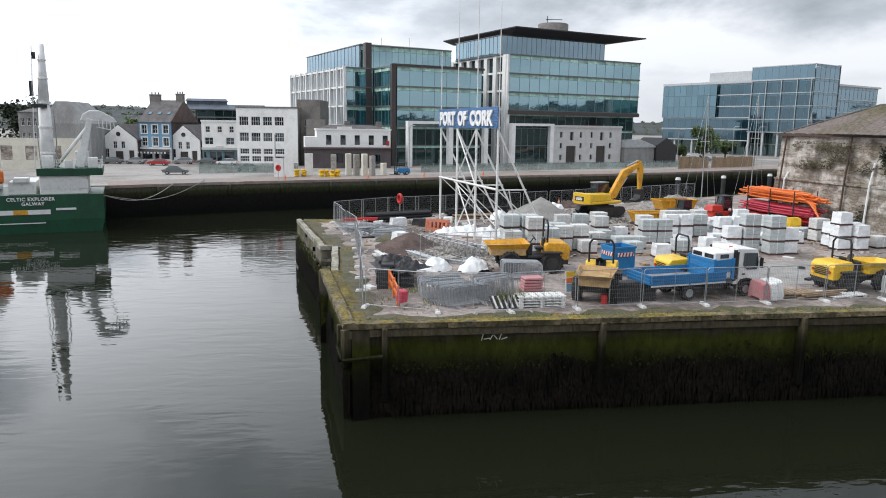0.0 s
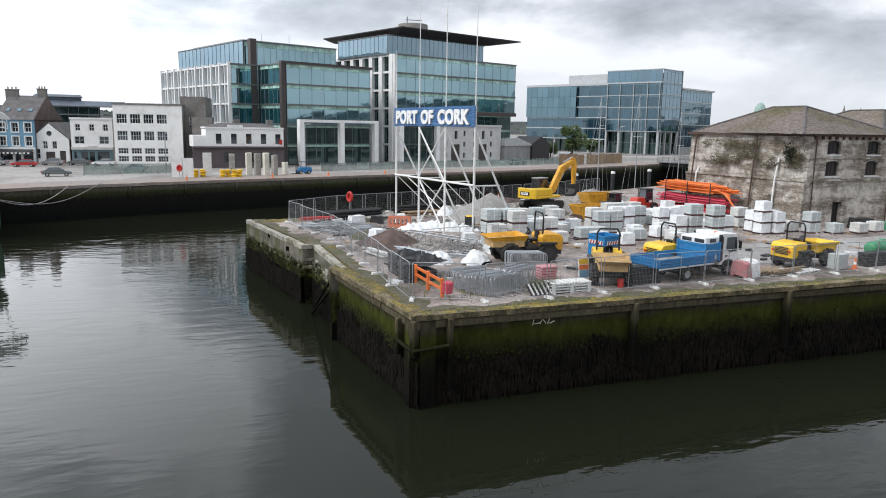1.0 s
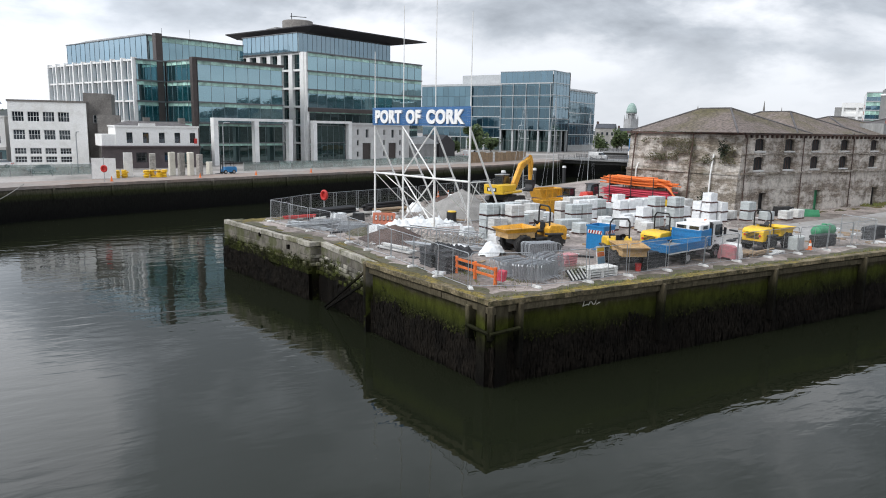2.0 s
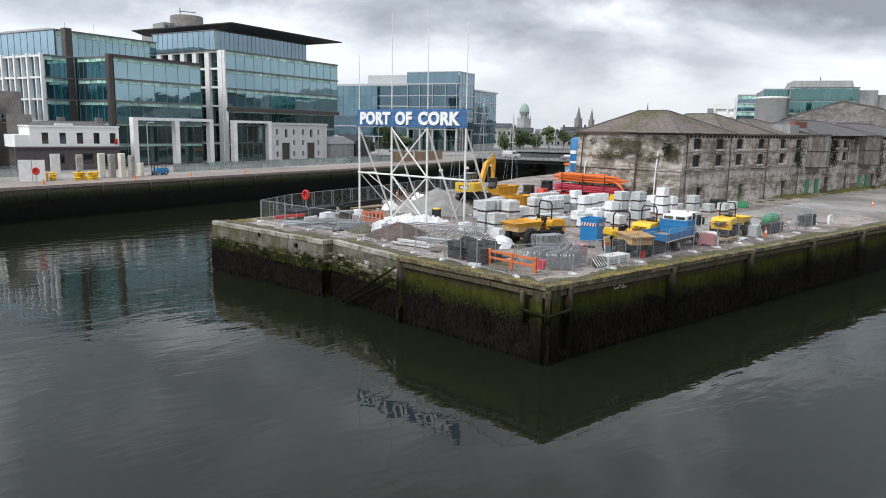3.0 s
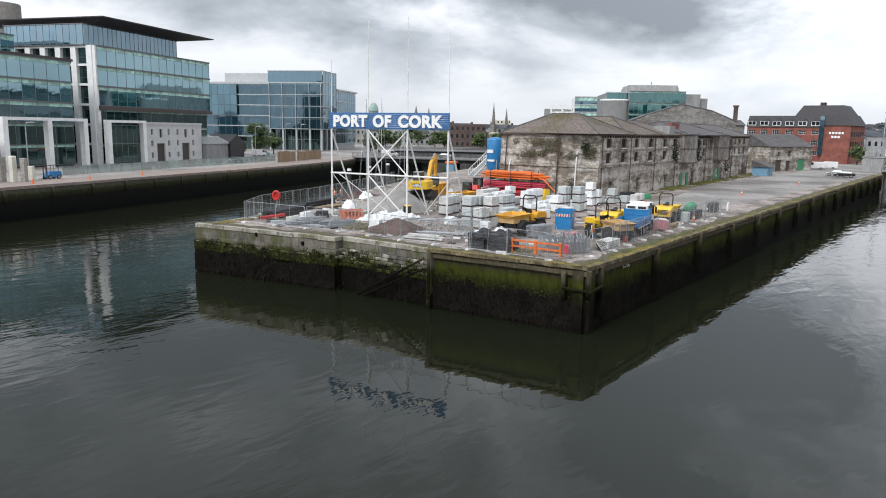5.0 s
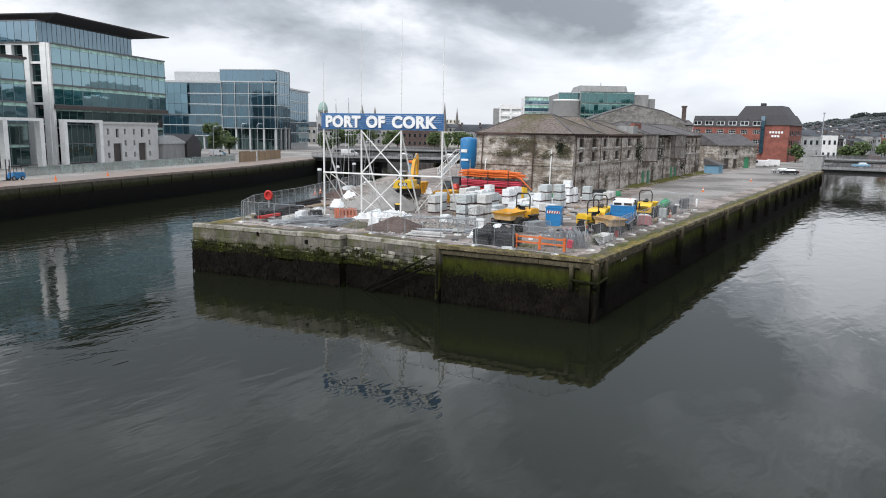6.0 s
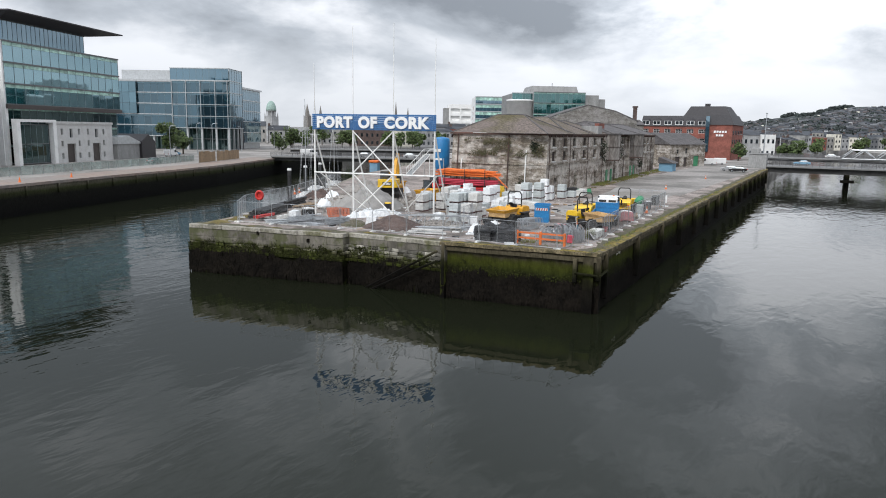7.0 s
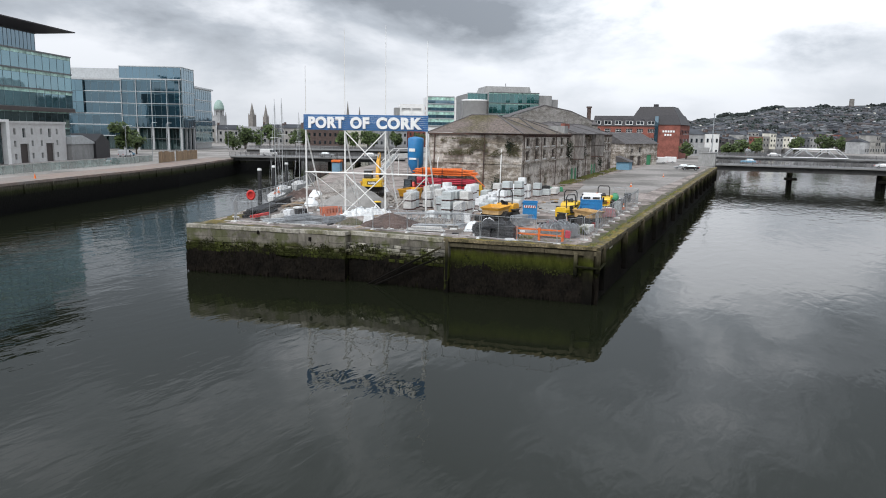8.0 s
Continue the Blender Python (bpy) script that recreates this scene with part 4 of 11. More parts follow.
def curtain(parent, u0, u1, v, z0, z1, nu, nz, material, spandrel=0.0, turn=0.0, base=(0, 0), slab=0.32, slab_mat="mullion", out=0.12, slab_out=0.25, panel="blind"):
    """A curtain wall: panes, slim mullions and floor bands. With turn the strip runs from base in that direction."""
    a = radians(turn)

    def at(s):
        return (base[0] + s * math.cos(a) - v * math.sin(a), base[1] + s * math.sin(a) + v * math.cos(a))

    w, h = (u1 - u0) / nu, (z1 - z0) / nz
    for j in range(nz):
        for i in range(nu):
            x, y = at(u0 + (i + 0.5) * w)
            if spandrel:
                GL.pane(parent, x, y, z0 + j * h + h - spandrel, w - 0.06, spandrel, panel, turn, "spandrel_panel")
            GL.pane(parent, x, y, z0 + j * h + 0.02, w - 0.06, h - spandrel - 0.06, material, turn)
    for i in range(nu + 1):
        x, y = at(u0 + i * w)
        bar(parent, "mullion", "pale_mullion", x, y, z0, 0.045, out * 1.4, z1 - z0, turn)
    for j in range(nz + 1):
        x, y = at((u0 + u1) / 2)
        bar(parent, "floor_band", slab_mat, x, y, z0 + j * h - slab / 2, u1 - u0 + 0.3, slab_out * 2, slab, turn)


B_AT, B_ANG = (37.8, 171.0), 21.2
office_east = thing("office_building", "glass office block with limestone piers and a flat dark overhanging roof", "office building", heading(B_AT, B_ANG))
bm = bm_new()
quad_box(bm, 0.6, 1.0, BT, 41.0, 30, 12.8)
quad_box(bm, 0.6, 0.3, 12.8, 41.2, 30, 26.1)
part("core", bm, "brownstone", office_east, "dark interior and slabs behind the glass")
curtain(office_east, 0.2, 41.6, 0.0, 13.1, 26.2, 14, 3, "glass_a", 0.9)
curtain(office_east, -0.6, 31.2, 2.4, 26.3, 30.8, 22, 1, "glass_b", 0.0, slab=0.2)
curtain(office_east, 0, 26, 0, 13.1, 26.2, 9, 3, "glass_a", 0.9, turn=90, base=(41.6, 0.2))
curtain(office_east, 0, 22, 0, 26.3, 30.8, 12, 1, "glass_b", 0.0, turn=90, base=(-0.6, 2.6), slab=0.2)
curtain(office_east, 0, 22, 0, 26.3, 30.8, 12, 1, "glass_b", 0.0, turn=90, base=(31.2, 2.6), slab=0.2)
curtain(office_east, 0.4, 41.0, 0.85, 0.6, 12.4, 16, 3, "glass_c", 0.5, slab=0.2)
bm = bm_new()
quad_box(bm, 0.5, 2.6, 26.1, 31.0, 26, 31.0)
part("penthouse_core", bm, "brownstone", office_east)
bm = bm_new()
quad_box(bm, 0.0, -0.5, 12.2, 41.9, 3.5, 13.1)
part("soffit_band", bm, "brownstone", office_east)
# the roof, a flat plate that thins to its edges
bm = bm_new()
wedge(bm, (1.5, 1.2, 32.5, 30), (0.2, -2.2, 41.2, 33.5), 30.9, 32.2)
quad_box(bm, 0.2, -2.2, 32.2, 41.2, 33.5, 32.45)
part("roof", bm, "roof_dark", office_east, "dark overhanging metal roof plate")
# the stone grid of the end wall: piers, floor beams and tall dark windows between
bar(office_east, "corner_pier", "limestone", 0.1, 0.55, BT, 0.8, 1.1, 26.0)
for k in range(7):
    v = 1.5 + 4.25 * k
    bar(office_east, "pier", "limestone", -0.05, v, BT, 0.9, 1.45, 26.0)
    for z in (0.5, 4.8, 9.1, 13.5, 17.9, 22.3):
        GL.pane(office_east, 0.32, v + 2.12, z + 0.1, 2.7, 3.5, "glass_c", 90)
    for z in (1.9, 6.2, 10.5, 14.9, 19.3, 23.7):
        bar(office_east, "transom", "mullion", 0.22, v + 2.12, z, 0.14, 2.7, 0.08)
for z in (4.3, 8.7, 13.1, 17.5, 21.8):
    bar(office_east, "beam", "limestone", 0.12, 15.5, z, 0.5, 29.5, 0.5)
bar(office_east, "beam", "limestone", -0.05, 15.5, 25.75, 0.85, 29.5, 0.5)


def portal(parent, u0, u1, v, top, w, mids=()):
    """A tall pale stone frame that stands before the glass."""
    for u in (u0 + w / 2, *mids, u1 - w / 2):
        bar(parent, "portal_pier", "limestone", u, v + 0.6, BT, w, 1.2, top - BT - 0.55)
    bar(parent, "portal_lintel", "limestone", (u0 + u1) / 2, v + 0.6, top - 0.55, u1 - u0, 1.25, 0.6)


portal(office_east, -0.2, 12.4, -2.3, 10.0, 1.1)
curtain(office_east, 1.4, 10.8, -1.2, 0.5, 8.9, 5, 2, "glass_c", 0.0, slab=0.15)

stone_front = thing("stone_facade", "pale granite old facade with small windows and two tall doors", "facade", heading(B_AT, B_ANG))
holes = []
for c in (18.6, 28.4):
    holes += [(c - 1.55, BT, c + 1.55, 4.6)]
    holes += [(c - 0.45, 6.0, c + 0.65, 8.1)]
    for du in (-3.6, 2.7):
        holes += [(c + du, 6.7, c + du + 0.75, 8.1), (c + du, 4.0, c + du + 0.75, 5.3), (c + du, 1.1, c + du + 0.75, 2.4)]
bm = bm_new()
wall_holes(bm, 12.8, 35.2, BT, 9.2, holes, -1.4, 0.6)
quad_box(bm, 12.7, -1.65, 9.2, 35.3, 0.6, 9.75)
part("wall", bm, "granite", stone_front)
bm = bm_new()
quad_box(bm, 12.8, -0.78, BT, 35.2, 0.3, 9.0)
part("backing", bm, "black", stone_front)
for h in holes:
    if h[3] - h[1] > 4:
        bar(stone_front, "door", "brownstone", (h[0] + h[2]) / 2, -0.95, BT, h[2] - h[0] - 0.05, 0.12, h[3] - BT - 0.05)
    else:
        GL.pane(stone_front, (h[0] + h[2]) / 2, -0.95, h[1] + 0.03, h[2] - h[0] - 0.06, h[3] - h[1] - 0.06, "window")

office_west = thing("office_building", "glass office block with white vertical fins and dark brown piers", "office building", heading(B_AT, B_ANG))
bm = bm_new()
quad_box(bm, -29.6, 0.4, BT, -8.0, 30, 21.9)
quad_box(bm, -36.6, 11.4, BT, -10, 53, 21.9)
quad_box(bm, -31.5, 14.8, 21.9, -8.4, 53, 27.4)
part("core", bm, "brownstone", office_west, "dark interior and slabs behind the glass")
curtain(office_west, -29.4, -7.6, 0.0, 9.0, 22.0, 7, 3, "glass_a", 0.85)
curtain(office_west, -29.4, -7.6, 0.2, 0.5, 9.0, 9, 2, "glass_c", 0.6, slab=0.2)
curtain(office_west, 0, 10.0, 0, 0.5, 22.0, 5, 5, "glass_a", 0.9, turn=90, base=(-30.2, 0.6))
curtain(office_west, 0, 20.0, 0, 9.0, 22.0, 9, 3, "glass_a", 0.8, turn=90, base=(-7.6, 0.2))
curtain(office_west, -37.0, -30.6, 10.9, 0.5, 22.0, 4, 5, "glass_a", 0.9)
curtain(office_west, -32.2, -8.0, 14.2, 22.2, 27.6, 15, 1, "glass_a", 1.2, slab=0.25)
curtain(office_west, 0, 39, 0, 22.2, 27.6, 16, 1, "glass_b", 0.0, turn=90, base=(-32.4, 14.4), slab=0.2)
bar(office_west, "brown_pier", "brownstone", -30.2, 0.3, BT, 1.0, 1.0, 22.2)
bar(office_west, "brown_pier", "brownstone", -31.6, 11.5, BT, 1.5, 1.4, 27.6)
bar(office_west, "parapet", "brownstone", -18.8, 0.3, 22.0, 23.6, 1.2, 0.5)
bm = bm_new()
wedge(bm, (-32, 14, -8, 52), (-29, 22, -12, 50), 27.6, 28.8)
part("roof", bm, "clad_grey", office_west)
# the fin wall
Z4 = (BT, 4.8, 9.1, 13.4, 17.7, 21.9)
for i in range(10):
    v = 11.2 + i * 4.6
    bar(office_west, "fin", "limestone", -37.25, v, BT, 1.0, 0.5, 22.2)
    if i < 9:
        bar(office_west, "fin", "limestone", -37.1, v + 2.3, 9.1, 0.8, 0.3, 13.0)
        for z in Z4[:-1]:
            GL.pane(office_west, -36.8, v + 2.3, z + 0.3, 4.0, 3.7, "glass_b", 90)
for z in Z4[1:]:
    bar(office_west, "fin_beam", "limestone", -37.1, 32.0, z - 0.2, 0.7, 42.0, 0.36)
portal(office_west, -28.6, -7.9, -4.0, 10.1, 1.1, (-17.8,))
bm = bm_new()
rod(bm, (-20, 30, 28), (-20, 30, 31.5), 0.06)
rod(bm, (-10, 34, 28), (-10, 34, 32.5), 0.06)
part("aerial", bm, "galv", office_west)

# the tower block glimpsed behind, above the roofs
tower = thing("tower_block", "pale concrete tower block with a round drum, far behind the offices", "tower block", pose(126, 447, 0, 0, 0, 8))
TWH = [(-20.4 + 4.0 * i, 44 + 3.6 * j, -17.6 + 4.0 * i, 46.2 + 3.6 * j) for i in range(3) for j in range(5)]
bm = bm_new()
wall_holes(bm, -21.5, -8.5, BT, 63, TWH, -4, 0.6)
quad_box(bm, -21.5, -3.4, BT, -8.5, 14, 62.9)
quad_box(bm, -15.5, -2.0, 62.9, -8.0, 12, 67.4)
part("wall", bm, "clad_grey", tower)
for h in TWH:
    GL.pane(tower, (h[0] + h[2]) / 2, -3.7, h[1], 2.8, 2.2, "glass_a")
for u in (-13.6, -10.6):
    GL.pane(tower, u, -2.06, 64.0, 1.8, 2.0, "window")
bm = bm_new()
lathe(bm, [(9.4, BT), (9.4, 72), (9.0, 72.4)], 32)
part("drum", bm, "grey_render", tower, "round grey concrete drum", True)
bm = bm_new()
quad_box(bm, 9.0, -2, BT, 17, 12, 62)
wedge(bm, (9.0, -2, 17, 12), (9.0, -1, 13, 11), 62, 64.5)
part("side_block", bm, "clad_grey", tower)
bm = bm_new()
rod(bm, (-4, 0, 73), (-4, 0, 77), 0.25)
rod(bm, (-5, 0, 75), (6, 0, 75.4), 0.2)
part("aerial", bm, "dark", tower)

# ---- glass building further up the channel ----
C3 = (151.3, 221.6)
block3 = thing("office_building", "blue-grey glass office block with pale floor bands", "office building", heading(C3, -63.0))
bm = bm_new()
quad_box(bm, -60, 3.2, BT, -22, 40, 25.7)
quad_box(bm, -60, 0.6, 5.3, -22.4, 3.2, 25.7)
quad_box(bm, -22.4, 2.4, BT, -1.8, 15.4, 29.6)
quad_box(bm, -22.3, 0.5, 8.6, -0.3, 15.4, 29.5)
part("core", bm, "brownstone", block3, "dark interior behind the glass")
curtain(block3, -22.4, 0, 0.0, 8.6, 26.2, 9, 4, "glass_e", 0.8, panel="glass_f", slab=0.22, slab_mat="alu", slab_out=0.45)
curtain(block3, -22.4, 0, -0.1, 26.4, 30.9, 9, 1, "glass_b", 0.0, slab=0.3, slab_mat="alu")
curtain(block3, -22.0, -0.6, 2.2, 0.4, 8.4, 8, 2, "glass_c", 0.0, slab=0.2)
curtain(block3, -60, -22.4, 0.3, 5.4, 25.8, 14, 5, "glass_e", 0.7, panel="glass_f", slab=0.32, slab_mat="alu", slab_out=0.5)
curtain(block3, -60, -22.6, 3.0, 0.4, 5.2, 14, 1, "glass_c", 0.0, slab=0.2)
# a smooth veil of pale glass before the upper floors
for i in range(9):
    for j in range(3):
        GL.pane(block3, -58.6 + 2.7 * i, -0.75, 13.7 + 4.0 * j, 2.62, 3.92, "glass_f", 0, "veil_pane")
curtain(block3, 0, 14.8, 0, 8.6, 30.9, 5, 5, "glass_b", 0.9, panel="glass_f", turn=90, base=(0.15, 0.3), slab=0.2, slab_mat="alu")
curtain(block3, 1, 14.8, 0, 0.4, 8.4, 4, 2, "glass_c", 0.0, turn=90, base=(-1.6, 0.3), slab=0.2)
curtain(block3, 0, 31.5, 0, 2.6, 24.6, 11, 5, "glass_b", 0.9, panel="glass_f", turn=90, base=(-2.2, 16.6), slab=0.3, slab_mat="alu")
for u in (-0.6, -5.4, -11.0, -16.6, -22.0):
    bar(block3, "column", "alu", u, 0.3, BT, 0.7, 0.7, 8.5)
    bar(block3, "pier", "alu", u, -0.25, 8.6, 0.2, 0.4, 17.6)
for v in (5, 10, 14.6):
    bar(block3, "column", "alu", -0.3, v, BT, 0.7, 0.7, 8.5)
for u in (-30, -38, -46, -54):
    bar(block3, "column", "alu", u, 0.8, BT, 0.7, 0.7, 5.2)
bar(block3, "stair_tower", "roof_dark", -2.6, 15.6, 0.3, 5.2, 1.4, 30.9)
bm = bm_new()
quad_box(bm, -60.4, -0.4, 25.8, -22, 40, 26.6)
quad_box(bm, -44, 6, 26.6, -24, 30, 30.4)
part("roof", bm, "alu", block3)
bm = bm_new()
quad_box(bm, -26, 16.4, 24.7, -1.4, 49, 25.3)
quad_box(bm, -25, 16.5, BT, -2.6, 48.2, 24.6)
part("rear_wing", bm, "alu", block3)

# low sheds between the glass blocks
shed_b = thing("shed", "low grey shed with a dark gable end", "shed", heading((72.0, 181.5), 24))
bm = bm_new()
quad_box(bm, 0, 0, BT, 11, 9, 4.2)
part("wall", bm, "clad_grey", shed_b)
bm = bm_new()
side_prism(bm, [(-0.3, 4.2), (11.3, 4.2), (11.3, 4.6), (5, 6.4), (-0.3, 6.0)], -0.3, 9)
part("roof", bm, "alu", shed_b)
bm = bm_new()
side_prism(bm, [(11.2, BT), (19, BT), (19, 4.6), (15, 6.8), (11.2, 4.8)], -0.6, 8)
part("gable", bm, "roof_dark", shed_b, "dark blue-grey gable end")


# ---- small old houses, seen across the river ----
def sash(parent, u, v, z, w, h, frame="white", bars=1, mat_pane="window"):
    """A window: a frame in the opening, a pane behind it and glazing bars."""
    key = ("sash", round(w, 2), round(h, 2), frame, bars, mat_pane)
    m = pose(u, v, z)
    if key in BOXES:
        src = BOXES[key]
        f = again(src, parent, m)
        for c in src.children:
            again(c, f, c.matrix_basis.copy())
        return f
    bm = bm_new()
    rings = [[bm.verts.new((sx * (w / 2 - k), v, h / 2 + sz * (h / 2 - k))) for sx, sz in ((-1, -1), (1, -1), (1, 1), (-1, 1))] for v, k in ((0.0, 0.0), (0.0, 0.09), (0.1, 0.09), (0.1, 0.0))]
    for r0, r1 in zip(rings, rings[1:] + rings[:1]):
        for i in range(4):
            bm.faces.new((r0[i], r0[(i + 1) % 4], r1[(i + 1) % 4], r1[i]))
    bmesh.ops.recalc_face_normals(bm, faces=bm.faces[:])
    f = part("window", bm, frame, parent)
    f.matrix_basis = m
    bm = bm_new()
    quad_box(bm, -w / 2 + 0.09, 0.02, h / 2 - 0.03, w / 2 - 0.09, 0.058, h / 2 + 0.03)
    part("meeting_rail", bm, frame, f)
    for i in range(bars):
        x = -w / 2 + w * (i + 1) / (bars + 1)
        bm = bm_new()
        quad_box(bm, x - 0.03, 0.024, 0.09, x + 0.03, 0.06, h - 0.09)
        part("glazing_bar", bm, frame, f)
    bm = bm_new()
    quad_box(bm, -w / 2 + 0.05, 0.06, 0.05, w / 2 - 0.05, 0.08, h - 0.05)
    part("pane", bm, mat_pane, f)
    BOXES[key] = f
    return f


def box_house(name, label, p, ang, w, d, h, wall, wins, roof="flat", roof_mat="slate", ridge=3.0, frame="white", doors=(), bars=1, chimneys=(), side_wall=None, gable=False, z0=BT):
    """A house with windows (u, z, w, h) in openings through its front wall."""
    t = thing(name, label, "house" if name != "office_building" else "office building", heading(p, ang))
    holes = [(u - a / 2, z, u + a / 2, z + b) for u, z, a, b in wins] + [(u - a / 2, z0, u + a / 2, z0 + b) for u, a, b in doors]
    bm = bm_new()
    wall_holes(bm, 0, w, z0, h, holes, 0, 0.4)
    if gable:
        side_prism(bm, [(0, h), (w, h), (w / 2, h + ridge)], 0, 0.4)
    part("wall", bm, wall, t)
    bm = bm_new()
    quad_box(bm, 0.0, 0.41, z0, w, d, h - 0.01)
    part("side_wall", bm, side_wall or wall, t)
    for u, z, a, b in wins:
        sash(t, u, 0.18, z, a, b, frame, bars)
    for u, a, b in doors:
        bar(t, "door", "brownstone", u, 0.25, z0, a - 0.04, 0.1, b - 0.04)
    if roof == "flat":
        bm = bm_new()
        quad_box(bm, -0.12, -0.12, h, w + 0.12, d + 0.1, h + 0.35)
        part("parapet", bm, side_wall or wall, t)
    elif gable:
        bm = bm_new()
        side_prism(bm, [(-0.4, h - 0.25), (w / 2, h + ridge), (w + 0.4, h - 0.25), (w + 0.4, h), (w / 2, h + ridge + 0.28), (-0.4, h)], 0.1, d + 0.2)
        part("roof", bm, roof_mat, t)
    else:
        bm = bm_new()
        prof = [(-0.3, h - 0.1), (d + 0.3, h - 0.1), (d / 2, h + ridge)]
        m = Matrix(((0, 1, 0, 0), (1, 0, 0, 0), (0, 0, 1, 0), (0, 0, 0, 1)))
        side_prism(bm, prof, -0.1, w + 0.1, m)
        part("roof", bm, roof_mat, t)
    for u, v, cw, ch in chimneys:
        bm = bm_new()
        quad_box(bm, u - cw / 2, v - 0.5, h, u + cw / 2, v + 0.5, h + ch)
        quad_box(bm, u - cw / 2 - 0.1, v - 0.6, h + ch, u + cw / 2 + 0.1, v + 0.6, h + ch + 0.2)
        for i in range(3):
            rod(bm, (u - cw / 3 + i * cw / 3, v, h + ch + 0.2), (u - cw / 3 + i * cw / 3, v, h + ch + 0.7), 0.14)
        part("chimney", bm, "grey_render", t)
    return t


def grid_wins(us, zs, w, h):
    return [(u, z, w, h) for u in us for z in zs]


blue_house = box_house("house", "three-storey blue rendered house with a steep slate roof", (-47.2, 170), -12, 7.4, 14.5, 9.2, "house_blue", grid_wins((1.2, 3.7, 6.2), (3.8, 6.6), 1.25, 1.9), "pitched", ridge=5.0, doors=((3.4, 4.6, 2.6),), chimneys=((0.7, 7.2, 2.4, 6.1), (6.7, 7.2, 1.7, 6.3)), side_wall="brick_dark")
bm = bm_new()
side_prism(bm, [(-0.25, 9.1), (14.75, 9.1), (7.25, 14.0)], 7.51, 7.6, Matrix(((0, 1, 0, 0), (1, 0, 0, 0), (0, 0, 1, 0), (0, 0, 0, 1))))
part("gable_wall", bm, "brick_dark", blue_house, "dark rendered gable")
for u, z in ((1.2, 3.8), (3.7, 3.8), (6.2, 3.8), (1.2, 6.6), (3.7, 6.6), (6.2, 6.6)):
    bm = bm_new()
    wall_holes(bm, u - 0.82, u + 0.82, z - 0.16, z + 2.08, [(u - 0.62, z, u + 0.62, z + 1.9)], -0.07, 0.06)
    part("window_surround", bm, "white_render", blue_house)
for u in (1.6, 3.8, 6.0):
    bm = bm_new()
    quad_box(bm, u - 0.35, -0.5, -0.03, u + 0.35, 0.5, 0.05, pose(0, 2.6, 11.15, 33.5, 0, 0))
    part("skylight", bm, "glass_f", blue_house)
shop = thing("shop_front", "white shop front with a dark awning below the blue house", "shop front", heading((-47.2, 170), -12))
bm = bm_new()
wall_holes(bm, 0.0, 7.4, BT, 3.5, [(0.6, 0.9, 3.0, 2.6), (3.5, BT, 4.6, 2.5), (5.0, 0.9, 7.0, 2.6)], -0.35, 0.3)
part("front", bm, "white_render", shop)
bm = bm_new()
wedge(bm, (0.2, -1.9, 7.2, -1.7), (0.2, -0.5, 7.2, -0.36), 2.5, 3.1)
part("awning", bm, "dark", shop)
for i in range(9):
    bm = bm_new()
    quad_box(bm, 0.25 + 0.78 * i, -1.93, 2.2, 0.62 + 0.78 * i, -1.89, 2.55)
    part("valance", bm, "white", shop)
bm = bm_new()
quad_box(bm, 0.05, -0.05, BT, 7.35, -0.01, 3.4)
part("window", bm, "window", shop)
for x, w, lab in ((-55.4, 8.2, "white gabled old store with a round window"), (-41.0, 7.4, "pale stone gabled old store with a round window")):
    g = box_house("house", lab, (x, 169.5), -10, w, 14, 5.2, "white_render", [(w / 2 - 0.9, 3.2, 0.9, 1.6), (w / 2 + 0.9, 3.2, 0.9, 1.6), (1.2, 1.2, 1.1, 2.0)], "pitched", ridge=3.2, gable=True, doors=((w / 2, 1.8, 2.4), (w - 1.3, 1.2, 2.6)), side_wall="brick_dark")
    bm = bm_new()
    rod(bm, (w / 2, -0.04, 6.4), (w / 2, 0.1, 6.4), 0.5, n=16)
    part("round_window", bm, "window", g)
box_house("house", "cream three-storey house with a teal shop front", (-33.2, 168), -8, 8.2, 10, 9.4, "white_render", grid_wins((1.4, 4.1, 6.8), (7.0,), 1.0, 1.4) + grid_wins((1.6, 6.4), (4.3,), 1.9, 1.6), "flat", doors=((4.0, 1.2, 2.6),))
M["teal_paint"] = mat("teal_shop_paint", (0.13, 0.22, 0.24), 0.6, var=0.15, scale=0.8, fine=5)
teal_shop = thing("shop_front", "teal painted timber shop front below the cream house", "shop front", heading((-33.2, 168), -8))
SHOPW = [(0.5, 0.95, 1.0, 2.7), (1.9, 0.95, 3.2, 2.7), (3.5, BT, 4.5, 2.7), (5.1, 0.95, 7.4, 2.7)]
bm = bm_new()
wall_holes(bm, 0.1, 8.1, BT, 3.1, SHOPW, -0.3, 0.25)
part("front", bm, "teal_paint", teal_shop)
for h in SHOPW:
    GL.pane(teal_shop, (h[0] + h[2]) / 2, -0.12, h[1], h[2] - h[0] - 0.02, h[3] - h[1] - 0.02, "window")
bm = bm_new()
quad_box(bm, 0.0, -0.5, 3.1, 8.2, -0.02, 3.7)
quad_box(bm, 3.2, -0.45, 3.7, 5.0, -0.05, 4.0)
part("fascia", soften(bm, 0.04), "granite", teal_shop)
box_house("office_building", "white four-storey flat-roofed office with ribbon windows", (-24.2, 159.5), -9, 13.2, 12, 12.4, "white_render", grid_wins([1.6 + 2.55 * i for i in range(5)][:4], (8.7, 5.3), 2.0, 1.9) + grid_wins([1.6 + 2.55 * i for i in range(4)], (2.6, 1.0), 2.0, 1.2), "flat", bars=3, side_wall="grey_render")
rear = thing("stair_tower", "brown-grey rendered stair tower of the white office", "tower", heading((-11.4, 160.6), -9))
bm = bm_new()
